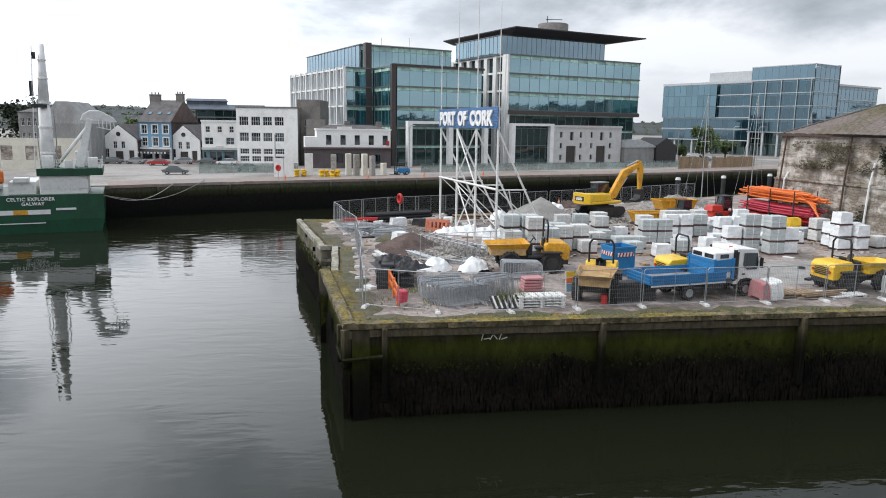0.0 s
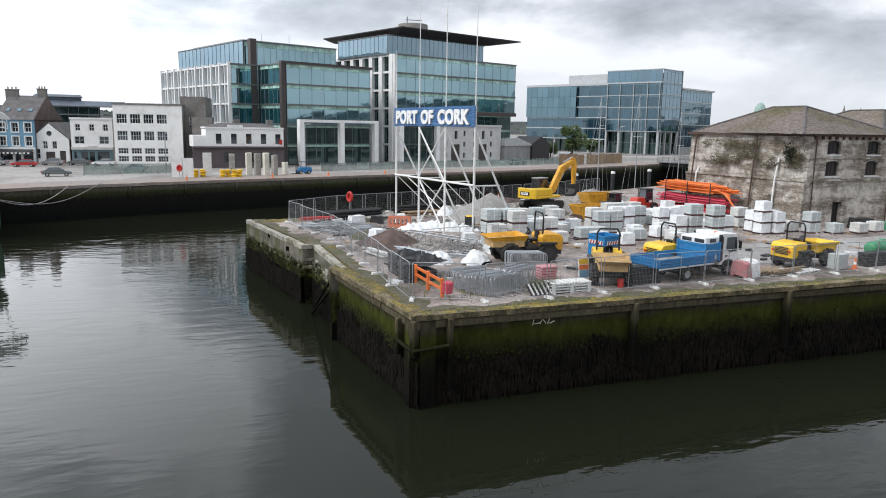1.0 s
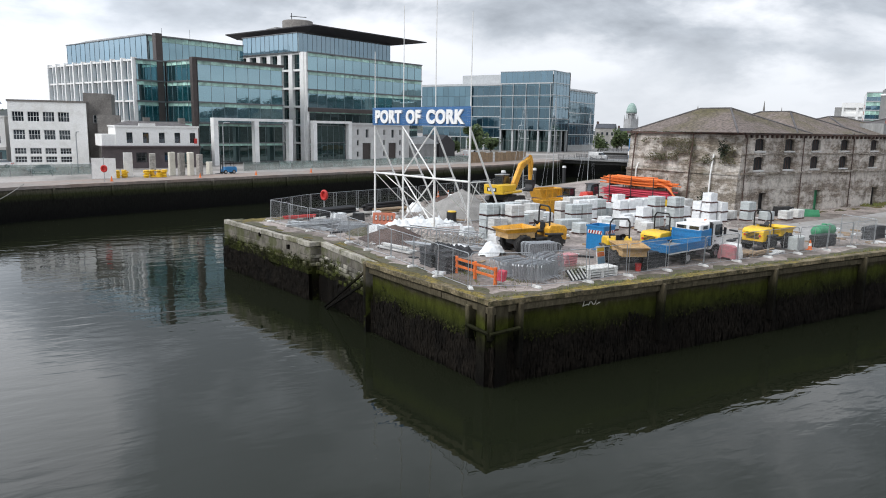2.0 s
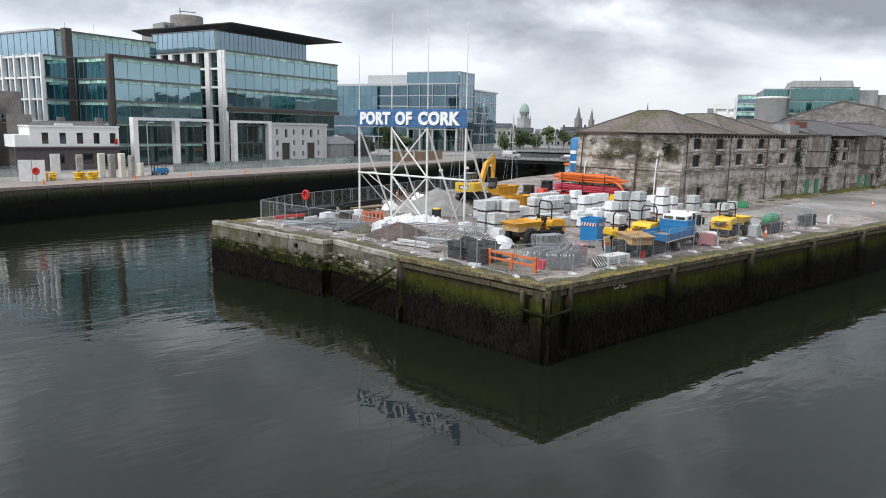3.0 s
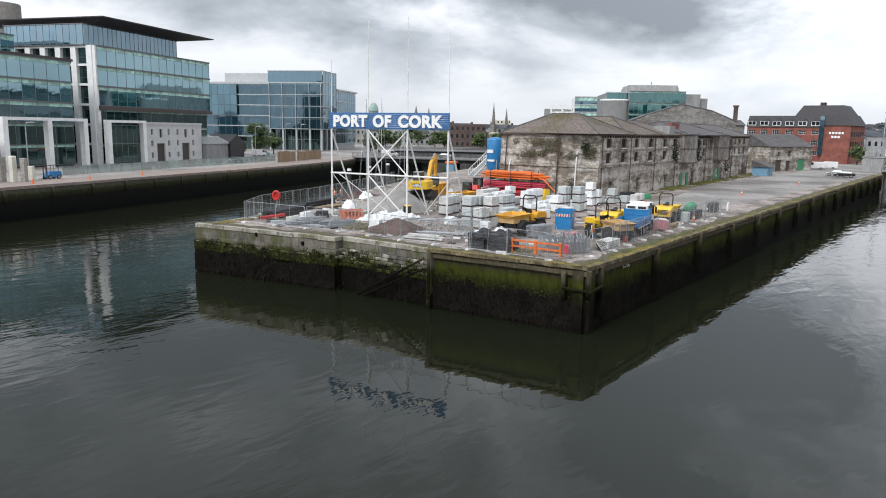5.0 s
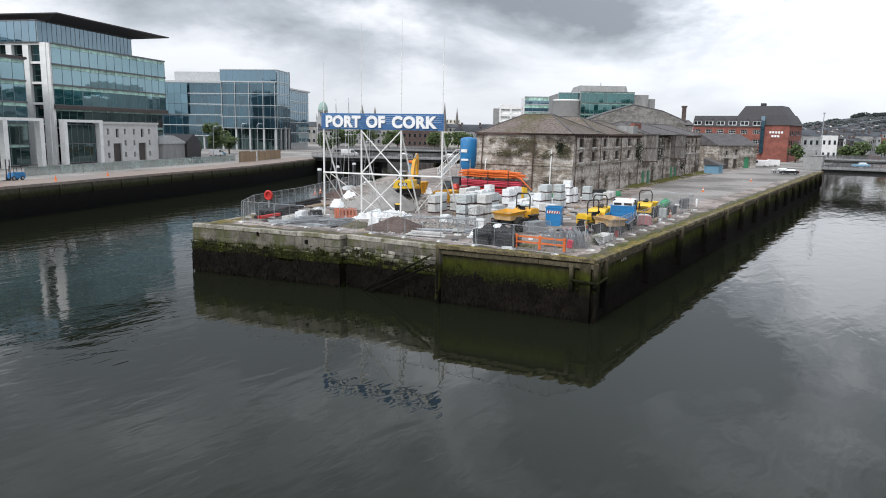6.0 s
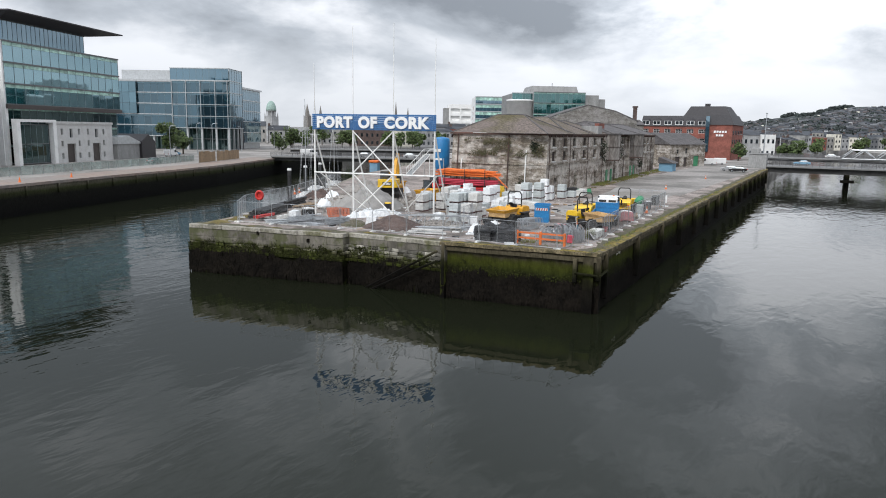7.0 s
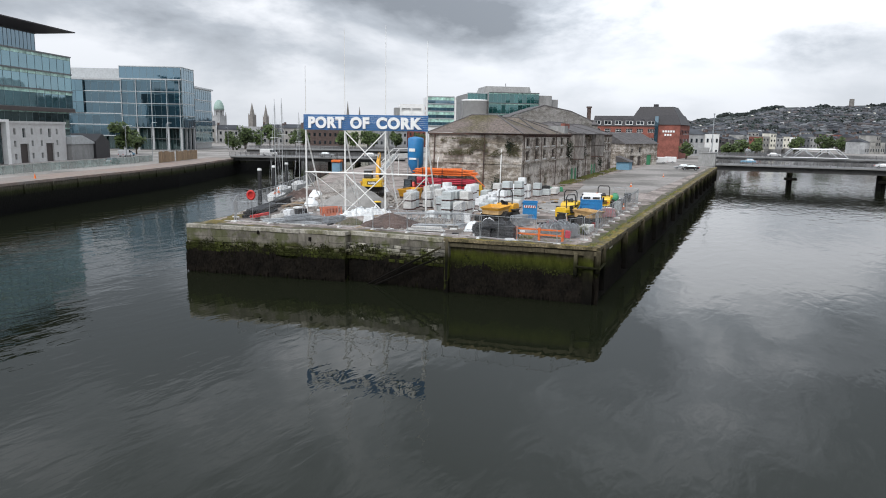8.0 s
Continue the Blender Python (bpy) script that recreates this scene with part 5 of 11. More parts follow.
wall_holes(bm, 0, 5.0, BT, 14.4, [(1.6, 8.6, 2.8, 10.2)], 0, 0.4)
quad_box(bm, 0, 0.4, BT, 5.0, 10, 14.39)
quad_box(bm, 2.5, -2.5, BT, 6.6, 0, 10.2)
part("wall", bm, "grey_render", rear)
sash(rear, 2.2, 0.2, 8.6, 1.2, 1.6)
# the low white pub with its dark ground floor
M["pub_dark"] = mat("dark_mauve_paint", (0.105, 0.085, 0.088), 0.7, var=0.15, scale=0.6, fine=4)
pub = thing("pub", "low white two-storey pub with a dark ground floor", "pub", heading((-6.8, 150.6), 6))
holes = [(1.9 + 2.95 * i, 5.0, 3.0 + 2.95 * i, 7.0) for i in range(5)]
bm = bm_new()
wall_holes(bm, 0, 15.4, 4.4, 8.0, holes, 0, 0.35)
quad_box(bm, 0, 0.35, 4.4, 15.4, 9, 7.9)
quad_box(bm, -0.15, -0.15, 8.0, 15.55, 9.1, 8.3)
part("upper_wall", bm, "white_render", pub)
for h in holes:
    sash(pub, (h[0] + h[2]) / 2, 0.15, h[1], 1.1, 2.0, "dark")
bm = bm_new()
wall_holes(bm, -2.6, 15.4, BT, 4.2, [(3.4, 1.3, 5.4, 3.2), (8.6, 1.3, 10.4, 3.2), (12.0, BT, 13.2, 3.0)], -0.3, 0.4)
quad_box(bm, -2.7, -0.9, 4.2, 15.5, 0.1, 4.5)
part("ground_floor", bm, "pub_dark", pub)
for u, w in ((4.4, 2.0), (9.5, 1.8)):
    sash(pub, u, -0.15, 1.3, w, 1.9, "dark")
bm = bm_new()
quad_box(bm, -2.4, 0.2, 4.4, 0, 7, 6.6)
part("side_wing", bm, "white_render", pub)
bm = bm_new()
wedge(bm, (0.5, 1, 15, 9), (3, 4, 12, 6), 8.3, 9.1)
part("roof", bm, "slate", pub)
bm = bm_new()
quad_box(bm, 4.2, -0.16, 8.3, 7.2, 0.2, 8.75)
part("parapet_block", bm, "white_render", pub)
bm = bm_new()
quad_box(bm, 14.5, -0.12, 4.9, 15.1, -0.02, 5.9)
part("hanging_sign", soften(bm, 0.03), "red", pub, "small red sign")
for u in (6.2, 13.0):
    bm = bm_new()
    quad_box(bm, u, 4.5, 8.3, u + 1.2, 5.5, 9.9)
    part("chimney", bm, "grey_render", pub)

g = box_house("house", "large grey stone house with rows of tall windows", (-68.3, 160), 0, 4.0, 14, 10.9, "clad_grey", grid_wins((0.8, 2.0, 3.2), (5.0, 8.0), 0.7, 1.7), "pitched", "slate", 0.8, side_wall="clad_grey")
bm = bm_new()
quad_box(bm, 3.9, 0.4, BT, 13.9, 15, 8.6)
wedge(bm, (3.9, 0.4, 13.9, 15), (7.0, 1.4, 9.4, 14), 8.6, 13.2)
part("rear_wing", bm, "clad_grey", g)
bm = bm_new()
wall_holes(bm, -90, -49, BT, 6.0, [(-88 + 4.2 * i, 2.0, -86 + 4.2 * i, 4.6) for i in range(9)], 139, 0.5)
t = structure("yard_wall", bm, "cream", "old yellowish boundary wall with blocked openings", "wall")
bm = bm_new()
quad_box(bm, -89.5, 139.2, BT, -49.5, 139.42, 5.5)
structure("wall_blocking", bm, "wall_render", "blocked openings of the boundary wall", "wall")
M["clad_blue"] = mat("blue_grey_roof", (0.085, 0.105, 0.135), 0.5, var=0.2, scale=0.3, fine=2)
dark_block = thing("office_building", "long dark glass office block behind the houses", "office building", pose(-49, 250, 0, 0, 0, 8))
bm = bm_new()
quad_box(bm, -2, 0.5, BT, 13, 14, 13.6)
part("wall", bm, "roof_dark", dark_block)
bm = bm_new()
wedge(bm, (-6, -0.5, 21, 15), (-5.5, 4.0, 20.5, 11), 13.6, 15.3)
quad_box(bm, -5.0, 4.2, 15.3, 8.0, 10.8, 16.4)
wedge(bm, (-5.4, 3.8, 8.4, 11.2), (-4.8, 6, 7.8, 9), 16.4, 17.2)
part("roof", bm, "clad_blue", dark_block, "blue-grey stepped metal roof")
curtain(dark_block, -1.5, 12.5, 0, 6, 13.5, 5, 3, "glass_c", 0, slab=0.4)

# ---- the old bonded warehouse ----
WH, WANG = (45.2, 52.7), 2.6
EAVE = 8.85
warehouse = thing("warehouse", "derelict stone bonded warehouse with flaking render and mossy slate roofs", "warehouse", heading(WH, WANG))
ENDV = 14.2
BAYS = [("flat", 0.0, 34.2, 0.0), ("flat", 40.4, 54.6, 0.4), ("flat", 61.4, 88.0, 0.6)]


def arch_hole(u, z, w, h):
    return (u - w / 2, z, u + w / 2, z + h)


def arch_cap(u, v, z, w, parent):
    """The dark reveal and a flat stone arch over an opening."""
    bm = bm_new()
    n = 7
    for i in range(n):
        a0, a1 = math.pi * (0.22 + 0.56 * i / n), math.pi * (0.22 + 0.56 * (i + 1) / n)
        r0, r1 = w * 0.72, w * 0.72 + 0.26
        cz = z - w * 0.46
        c = [(u + r * math.cos(a), cz + r * math.sin(a)) for r, a in ((r0, a0), (r1, a0), (r1, a1), (r0, a1))]
        vs = [bm.verts.new((x, y, zz)) for y in (v - 0.05, v + 0.1) for x, zz in c]
        for f in ((0, 1, 2, 3), (7, 6, 5, 4), (0, 4, 5, 1), (1, 5, 6, 2), (2, 6, 7, 3), (3, 7, 4, 0)):
            bm.faces.new([vs[k] for k in f])
    bmesh.ops.remove_doubles(bm, verts=bm.verts[:], dist=0.001)
    return part("window_arch", bm, "rubble_wall", parent)


def old_window(u, v, z, w, h):
    """An empty barred opening; a black panel inside stands in for the unlit interior."""
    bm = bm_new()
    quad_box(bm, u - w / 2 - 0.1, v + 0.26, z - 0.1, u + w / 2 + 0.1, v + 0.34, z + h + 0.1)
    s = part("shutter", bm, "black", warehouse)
    bm = bm_new()
    quad_box(bm, u - w / 2 - 0.12, v - 0.1, z - 0.14, u + w / 2 + 0.12, v + 0.3, z + 0.02)
    part("sill", bm, "granite", warehouse)
    arch_cap(u, v, z + h, w, warehouse)
    # the rounded head of the opening
    bm = bm_new()
    arc = [(u + w / 2 * math.cos(a), z + h - 0.26 + 0.26 * math.sin(a)) for a in [math.pi * k / 8 for k in range(9)]]
    for side in (arc[:5], arc[4:]):
        corner = (u + w / 2, z + h) if side[0][0] > u + 0.01 else (u - w / 2, z + h)
        side_prism(bm, [*side, corner], v + 0.02, v + 0.5)
    part("arch_infill", bm, "wall_render", warehouse)["kind"] = "stuff"
    for x in (u - 0.22, u + 0.2):
        bm = bm_new()
        rod(bm, (x, v + 0.16, z), (x, v + 0.16, z + h - 0.1), 0.03, n=5)
        part("window_rod", bm, "rust", warehouse)
    return s


# river side, in lengths between the round hoist bays
UPPER, MID, LOW = 7.0, 4.95, DECK
for kind, u0, u1, off in BAYS:
    us = [u for u in ([3.0, 8.4, 13.6, 19.6, 26.3, 31.4] if u0 == 0 else [u0 + 2.2 + 3.9 * i for i in range(int((u1 - u0 - 1) / 3.9))])]
    holes = []
    for u in us:
        holes += [arch_hole(u, UPPER, 1.75, 1.35), arch_hole(u, MID, 1.75, 1.45)]
    lows = [us[i] + 1.2 for i in range(0, len(us), 2)]
    for i, u in enumerate(lows):
        holes += [arch_hole(u, LOW, 1.3, 2.3)]
    bm = bm_new()
    wall_holes(bm, u0, u1, DECK - 0.3, EAVE, holes, off, 0.8)
    part("wall", bm, "wall_render", warehouse)
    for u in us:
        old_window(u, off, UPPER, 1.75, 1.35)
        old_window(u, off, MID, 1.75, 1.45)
    for i, u in enumerate(lows):
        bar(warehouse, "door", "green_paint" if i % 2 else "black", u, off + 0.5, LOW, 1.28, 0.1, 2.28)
        arch_cap(u, off, LOW + 2.3, 1.3, warehouse)
    bar(warehouse, "string_course", "rubble_wall", (u0 + u1) / 2, off - 0.08, 4.5, u1 - u0, 0.36, 0.2)
    bar(warehouse, "string_course", "rubble_wall", (u0 + u1) / 2, off - 0.03, 6.62, u1 - u0, 0.2, 0.12)
    bm = bm_new()
    quad_box(bm, u0, off - 0.28, EAVE - 0.12, u1, off + 0.1, EAVE + 0.08)
    for k in range(int((u1 - u0) / 0.9)):
        quad_box(bm, u0 + 0.3 + 0.9 * k, off - 0.22, EAVE - 0.42, u0 + 0.5 + 0.9 * k, off + 0.02, EAVE - 0.12)
    part("gutter", bm, "rust", warehouse, "rusty gutter on iron brackets")
    for u in [u0 + 0.5 + 10.4 * i for i in range(int((u1 - u0) / 10.4) + 1)]:
        bm = bm_new()
        rod(bm, (u, off - 0.14, DECK), (u, off - 0.14, EAVE - 0.1), 0.055)
        part("downpipe", bm, "rust", warehouse)
# half-round hoist bays, clad in grey sheet above the ground floor
for c, r in ((36.9, 2.9), (58.0, 3.2)):
    arc = [(c + r * math.cos(math.pi + math.pi * k / 18), -r * 0.92 * math.sin(math.pi * k / 18) + 0.6) for k in range(19)]
    bm = bm_new()
    prism(bm, [(c - r - 0.6, 1.2), (c - r - 0.6, -0.15), (c + r + 0.6, -0.15), (c + r + 0.6, 1.2)], DECK - 0.3, EAVE)
    part("bay_wall", bm, "wall_render", warehouse)
    bm = bm_new()
    prism(bm, [(c - r, 1.3)] + arc + [(c + r, 1.3)], 4.3, EAVE + 0.1)
    part("bay_cladding", bm, "bay_sheet", warehouse, "round hoist bay with stained grey render")
    for k in (3, 9, 15):
        ang = math.pi + math.pi * k / 18
        bm = bm_new()
        rod(bm, (arc[k][0], arc[k][1], 4.3), (arc[k][0], arc[k][1], EAVE + 0.1), 0.035, n=6)
        part("cover_strip", bm, "rust", warehouse)
    bm = bm_new()
    prism(bm, [(c - r - 0.15, 1.3)] + [(c + (x - c) * 1.05, y - 0.12) for x, y in arc] + [(c + r + 0.15, 1.3)], EAVE + 0.1, EAVE + 0.3)
    part("bay_roof", bm, "slate", warehouse)
    for z, th in ((4.12, 0.2), (6.6, 0.08)):
        bm = bm_new()
        prism(bm, [(c - r - 0.1, 1.3)] + [(c + (x - c) * 1.03, y - 0.07) for x, y in arc] + [(c + r + 0.1, 1.3)], z, z + th)
        part("ledge", bm, "rust", warehouse)
    for k in (-1, 1):
        bar(warehouse, "door", "green_paint", c + 1.7 * k, -0.2, DECK, 1.2, 0.14, 2.3)
# the short end towards the quay point, leaning back at its foot
ang_end = math.degrees(math.atan2(66.7 - 52.7, 42.7 - 45.2)) - WANG
bm = bm_new()
em = pose(0, 0, 0, 0, 0, ang_end)
side = [(-0.0, -0.45), (ENDV, -0.45)]
vs = []
for s in range(15):
    for z, o in ((DECK - 0.3, 0.75), (4.5, 0.45), (4.65, 0.28), (EAVE, 0.0)):
        w = noise.noise(Vector((s * 0.7, z, 3))) * 0.08
        vs.append(bm.verts.new(em @ Vector((ENDV * s / 14, o * 1.0 + w, z))))
for s in range(14):
    for k in range(3):
        i = s * 4 + k
        bm.faces.new((vs[i], vs[i + 4], vs[i + 5], vs[i + 1]))
inner = [bm.verts.new(em @ Vector((x, -0.9, z))) for x, z in ((0, DECK - 0.3), (0, EAVE), (ENDV, EAVE), (ENDV, DECK - 0.3))]
bm.faces.new(inner)
bm.faces.new((vs[3], inner[1], inner[2], *[vs[s * 4 + 3] for s in range(14, 0, -1)]))
bm.faces.new((*[vs[k] for k in range(4)], inner[1], inner[0]))
bm.faces.new((*[vs[56 + k] for k in range(4)], inner[2], inner[3]))
part("end_wall", bm, "rubble_wall", warehouse, "battered rubble stone end wall with weeds")
bm = bm_new()
quad_box(bm, -0.2, -0.1, EAVE - 0.15, ENDV + 0.3, 0.4, EAVE + 0.06, em)
part("gutter", bm, "rust", warehouse, "rusty gutter")
bm = bm_new()
quad_box(bm, 0, 0.30, 4.45, ENDV, 0.60, 4.62, em)
part("string_course", bm, "rubble_wall", warehouse)
for s, z1, mm in ((3.0, 6.6, "white_steel"), (5.6, EAVE, "rust"), (12.6, 5.2, "white_steel"), (13.2, EAVE, "rust")):
    bm = bm_new()
    pipe(bm, [em @ Vector(c) for c in ((s, 1.0, DECK), (s, 0.75, 4.5), (s, 0.35, z1))], 0.09)
    part("downpipe", bm, mm, warehouse)
# north side and the inside, closed
bm = bm_new()
quad_box(bm, 1.2, 13.2, DECK - 0.3, 88, 14.0, EAVE)
quad_box(bm, 87.2, 1.8, DECK - 0.3, 88, 13.2, EAVE)
part("rear_wall", bm, "rubble_wall", warehouse)


def hip_roof(u0, u1, v0, v1, z0, z1, r0, r1, parent, mtl="old_slate", across=False):
    """A hipped roof with slate courses that stand out a little; r0, r1: the ridge's ends, along u, or along v if across."""
    bm = bm_new()
    vm, um = (v0 + v1) / 2, (u0 + u1) / 2
    n = 16
    tips = [(um, r0), (um, r0), (um, r1), (um, r1)] if across else [(r0, vm), (r1, vm), (r1, vm), (r0, vm)]
    base = [(u0, v0), (u1, v0), (u1, v1), (u0, v1)]

    def ring(k):
        f = k / n
        return [(a + (c - a) * f, b + (d - b) * f) for (a, b), (c, d) in zip(base, tips)]

    prev = None
    for k in range(n + 1):
        z = z0 + (z1 - z0) * k / n
        rows = []
        for lift in ((0.05, 0.0) if 0 < k < n else (0.05,)):
            rows.append([bm.verts.new((x, y, z + lift + noise.noise(Vector((x * 0.3, y * 0.3, z))) * 0.03)) for x, y in ring(k)])
        # the upper row of one course steps down to the start of the next
        if prev:
            for i in range(4):
                bm.faces.new((prev[i], prev[(i + 1) % 4], rows[0][(i + 1) % 4], rows[0][i]))
            if len(rows) > 1:
                for i in range(4):
                    bm.faces.new((rows[0][i], rows[0][(i + 1) % 4], rows[1][(i + 1) % 4], rows[1][i]))
        prev = rows[-1]
    bmesh.ops.remove_doubles(bm, verts=bm.verts[:], dist=0.002)
    ob = part("roof", bm, mtl, parent)
    bm = bm_new()
    for p, q in [((*a, z0), (*c, z1)) for a, c in zip(base, tips)] + [((*tips[0], z1), (*tips[2], z1))]:
        if (Vector(p) - Vector(q)).length > 0.3:
            rod(bm, Vector(p) + Vector((0, 0, 0.06)), Vector(q) + Vector((0, 0, 0.06)), 0.11, n=6)
    part("ridge_tile", bm, "slate", ob)
    return ob


E0 = EAVE + 0.05
hip_roof(-1.6, 11.8, -0.45, 14.4, E0, 11.65, 5.6, 9.8, warehouse, across=True)
hip_roof(9.2, 23.6, -0.3, 14.2, E0 + 0.02, 11.55, 5.4, 9.4, warehouse, across=True)
hip_roof(21.0, 36.0, -0.2, 14.0, E0 + 0.03, 11.2, 27.6, 31.0, warehouse)
hip_roof(35.6, 62.0, -1.2, 14.0, E0 + 0.04, 11.3, 42.0, 54.0, warehouse, "slate")
hip_roof(61.0, 88.4, 0.6, 14.0, E0 + 0.06, 11.2, 66.0, 82.0, warehouse, "slate")
# dormer hoist and a chimney on the roof
bm = bm_new()
quad_box(bm, 28.0, 0.0, EAVE, 31.0, 3.0, 10.4)
part("dormer", bm, "clad_grey", warehouse)
bm = bm_new()
quad_box(bm, 31.0, 0.6, 10.0, 35.0, 1.4, 10.9)
part("rusty_parapet", bm, "house_brick", warehouse)

# larger stone warehouse with a low gable behind it
wh2 = thing("warehouse", "larger stone warehouse with a low patched gable", "warehouse", heading((162.3, 84.2), -62))
bm = bm_new()
quad_box(bm, -13, 0, DECK, 15, 30, 12.8)
side_prism(bm, [(-13, 12.8), (15, 12.8), (8.4, 15.6), (0, 17.3), (-9.5, 14.2)], 0, 0.6)
part("wall", bm, "grey_rubble", wh2)
bm = bm_new()
side_prism(bm, [(-13.6, 12.7), (-9.5, 14.3), (0, 17.4), (8.4, 15.7), (15.6, 12.7), (15.6, 13.0), (8.4, 16.0), (0, 17.7), (-9.5, 14.6), (-13.6, 13.0)], 0.3, 30)
part("roof", bm, "slate", wh2)
bm = bm_new()
quad_box(bm, 17.6, 15.2, 12.0, 18.7, 16.3, 17.5)
quad_box(bm, 17.4, 15.0, 17.5, 18.9, 16.5, 18.0)
part("chimney", bm, "brick_dark", wh2)
bm = bm_new()
quad_box(bm, 15.05, 11, DECK, 20, 30, 12.0)
part("rear_range", bm, "grey_rubble", wh2)
bm = bm_new()
wedge(bm, (14.8, 10.6, 20.4, 30.4), (16.2, 14.0, 19.4, 27.0), 12.0, 13.6)
part("rear_roof", bm, "slate", wh2)
range_b = thing("store_range", "low range of old slate-roofed stone stores behind the warehouse", "store", heading((92, 72), 6))
bm = bm_new()
quad_box(bm, 0, 0, DECK, 58, 12, 8.6)
part("wall", bm, "grey_rubble", range_b)
bm = bm_new()
side_prism(bm, [(-0.4, 8.6), (12.4, 8.6), (6, 11.6)], -0.3, 58.3, Matrix(((0, 1, 0, 0), (1, 0, 0, 0), (0, 0, 1, 0), (0, 0, 0, 1))))
part("roof", bm, "slate", range_b)

# stone store with a gable, and the small blue lean-to
store = thing("stone_store", "grey stone store with a slate roof and boarded openings", "store", heading((152, 57.2), -20))
bm = bm_new()
wall_holes(bm, 0, 19, DECK, 6.4, [(3.0, DECK, 5.6, 3.0), (7.6, DECK, 9.4, 2.8), (8.0, 3.8, 9.6, 5.4), (12.8, DECK, 15.8, 3.2), (3.6, 3.8, 5.0, 5.0)], 0, 0.6)
quad_box(bm, 0, 0.6, DECK, 19, 12, 6.39)
part("wall", bm, "rubble_wall", store)
bm = bm_new()
side_prism(bm, [(-0.4, 6.4), (12.4, 6.4), (6, 9.6)], -0.3, 19.3, Matrix(((0, 1, 0, 0), (1, 0, 0, 0), (0, 0, 1, 0), (0, 0, 0, 1))))
part("roof", bm, "slate", store)
for u, w, h, mm in ((4.3, 2.6, 2.8, "brownstone"), (8.5, 1.8, 2.6, "brownstone"), (14.3, 3.0, 3.0, "green_paint")):
    bar(store, "door", mm, u, 0.35, DECK, w, 0.12, h)
sash(store, 8.8, 0.3, 3.8, 1.6, 1.6, "wood_grey")
sash(store, 4.3, 0.3, 3.8, 1.4, 1.2, "wood_grey")
lean = thing("lean_to_shed", "small blue sheet lean-to beside the warehouse", "shed", pose(131.5, 53.4, DECK, 0, 0, 3))
bm = bm_new()
quad_box(bm, -3, -1.6, 0, 3, 1.6, 2.0)
part("wall", bm, "house_blue", lean)
bm = bm_new()
wedge(bm, (-3.4, -2.2, 3.4, 1.8), (-3.4, 1.6, 3.4, 1.8), 2.0, 3.4)
part("roof", bm, "slate", lean)

# red-brick hotel with a mansard roof
hotel = thing("hotel", "red-brick hotel with a dark mansard roof and white dormers", "hotel", heading((230.0, 51.0), -93))
DOR = [-10.9 - 4.2 * i for i in range(6)]
HW = [(u, 9.7, 2.4, 1.5) for u in DOR] + [(u, 6.2, 2.4, 1.6) for u in DOR] + [(u, 2.7, 2.4, 1.6) for u in DOR]
bm = bm_new()
wall_holes(bm, -33.5, -8.5, DECK, 12.2, [(u - w / 2, z, u + w / 2, z + h) for u, z, w, h in HW], 0, 0.4)
quad_box(bm, -33.5, 0.4, DECK, -8.5, 16, 12.2)
part("wall", bm, "house_brick", hotel)
for u, z, w, h in HW:
    sash(hotel, u, 0.2, z, w, h, bars=3)
bm = bm_new()
wedge(bm, (-33.8, -0.3, -8.5, 16.3), (-33.8, 2.4, -8.5, 14), 12.2, 16.2)
part("roof", bm, "roof_dark", hotel)
for u in DOR:
    bm = bm_new()
    quad_box(bm, u - 1.4, -0.15, 12.7, u + 1.4, 2.2, 14.3)
    d = part("dormer", bm, "white", hotel)
    bm = bm_new()
    wedge(bm, (u - 1.5, -0.3, u + 1.5, 2.6), (u - 0.6, 0.6, u + 0.6, 2.4), 14.3, 15.2)
    part("dormer_roof", bm, "roof_dark", d)
    for k in (-0.66, 0.66):
        bm = bm_new()
        quad_box(bm, u + k - 0.55, -0.22, 12.95, u + k + 0.55, -0.16, 14.1)
        part("pane", bm, "window", d)
bm = bm_new()
quad_box(bm, -8.5, -0.5, DECK, 0, 22, 12.9)
part("corner_block", bm, "house_brick", hotel)
for i in range(6):
    for z in (2.8, 6.0, 9.3):
        GL.pane(hotel, 0.03, 1.8 + 3.5 * i, z, 1.9, 1.6, "window", 90, "window")
bm = bm_new()
wedge(bm, (-8.9, -0.9, 0.5, 22.4), (-8.7, 1.8, -1.6, 20), 12.9, 16.6)
part("mansard", bm, "roof_dark", hotel)
bm = bm_new()
wedge(bm, (-18.5, 3.0, -1.5, 18.0), (-16.5, 5.0, -4.0, 16.0), 16.2, 19.8)
part("roof_pavilion", bm, "roof_dark", hotel)
bm = bm_new()
quad_box(bm, -12, 8, 19.8, -10.4, 10, 20.9)
part("roof_hatch", bm, "roof_dark", hotel)
bm = bm_new()
quad_box(bm, -9.3, -1.3, 3.0, -8.0, -0.5, 16.0)
part("glass_stair", bm, "glass_b", hotel)
for r, (n, z) in enumerate(((5, 9.9), (3, 8.6))):
    for i in range(n):
        bm = bm_new()
        quad_box(bm, 0, 0, 0.1, 0.7, 0.1, 0.85)
        soften(bm, 0.04)
        o = part("sign_shape", bm, "lead", hotel)
        o.matrix_basis = pose(-6.4 + 0.95 * i + r * 0.8, -0.64, z)

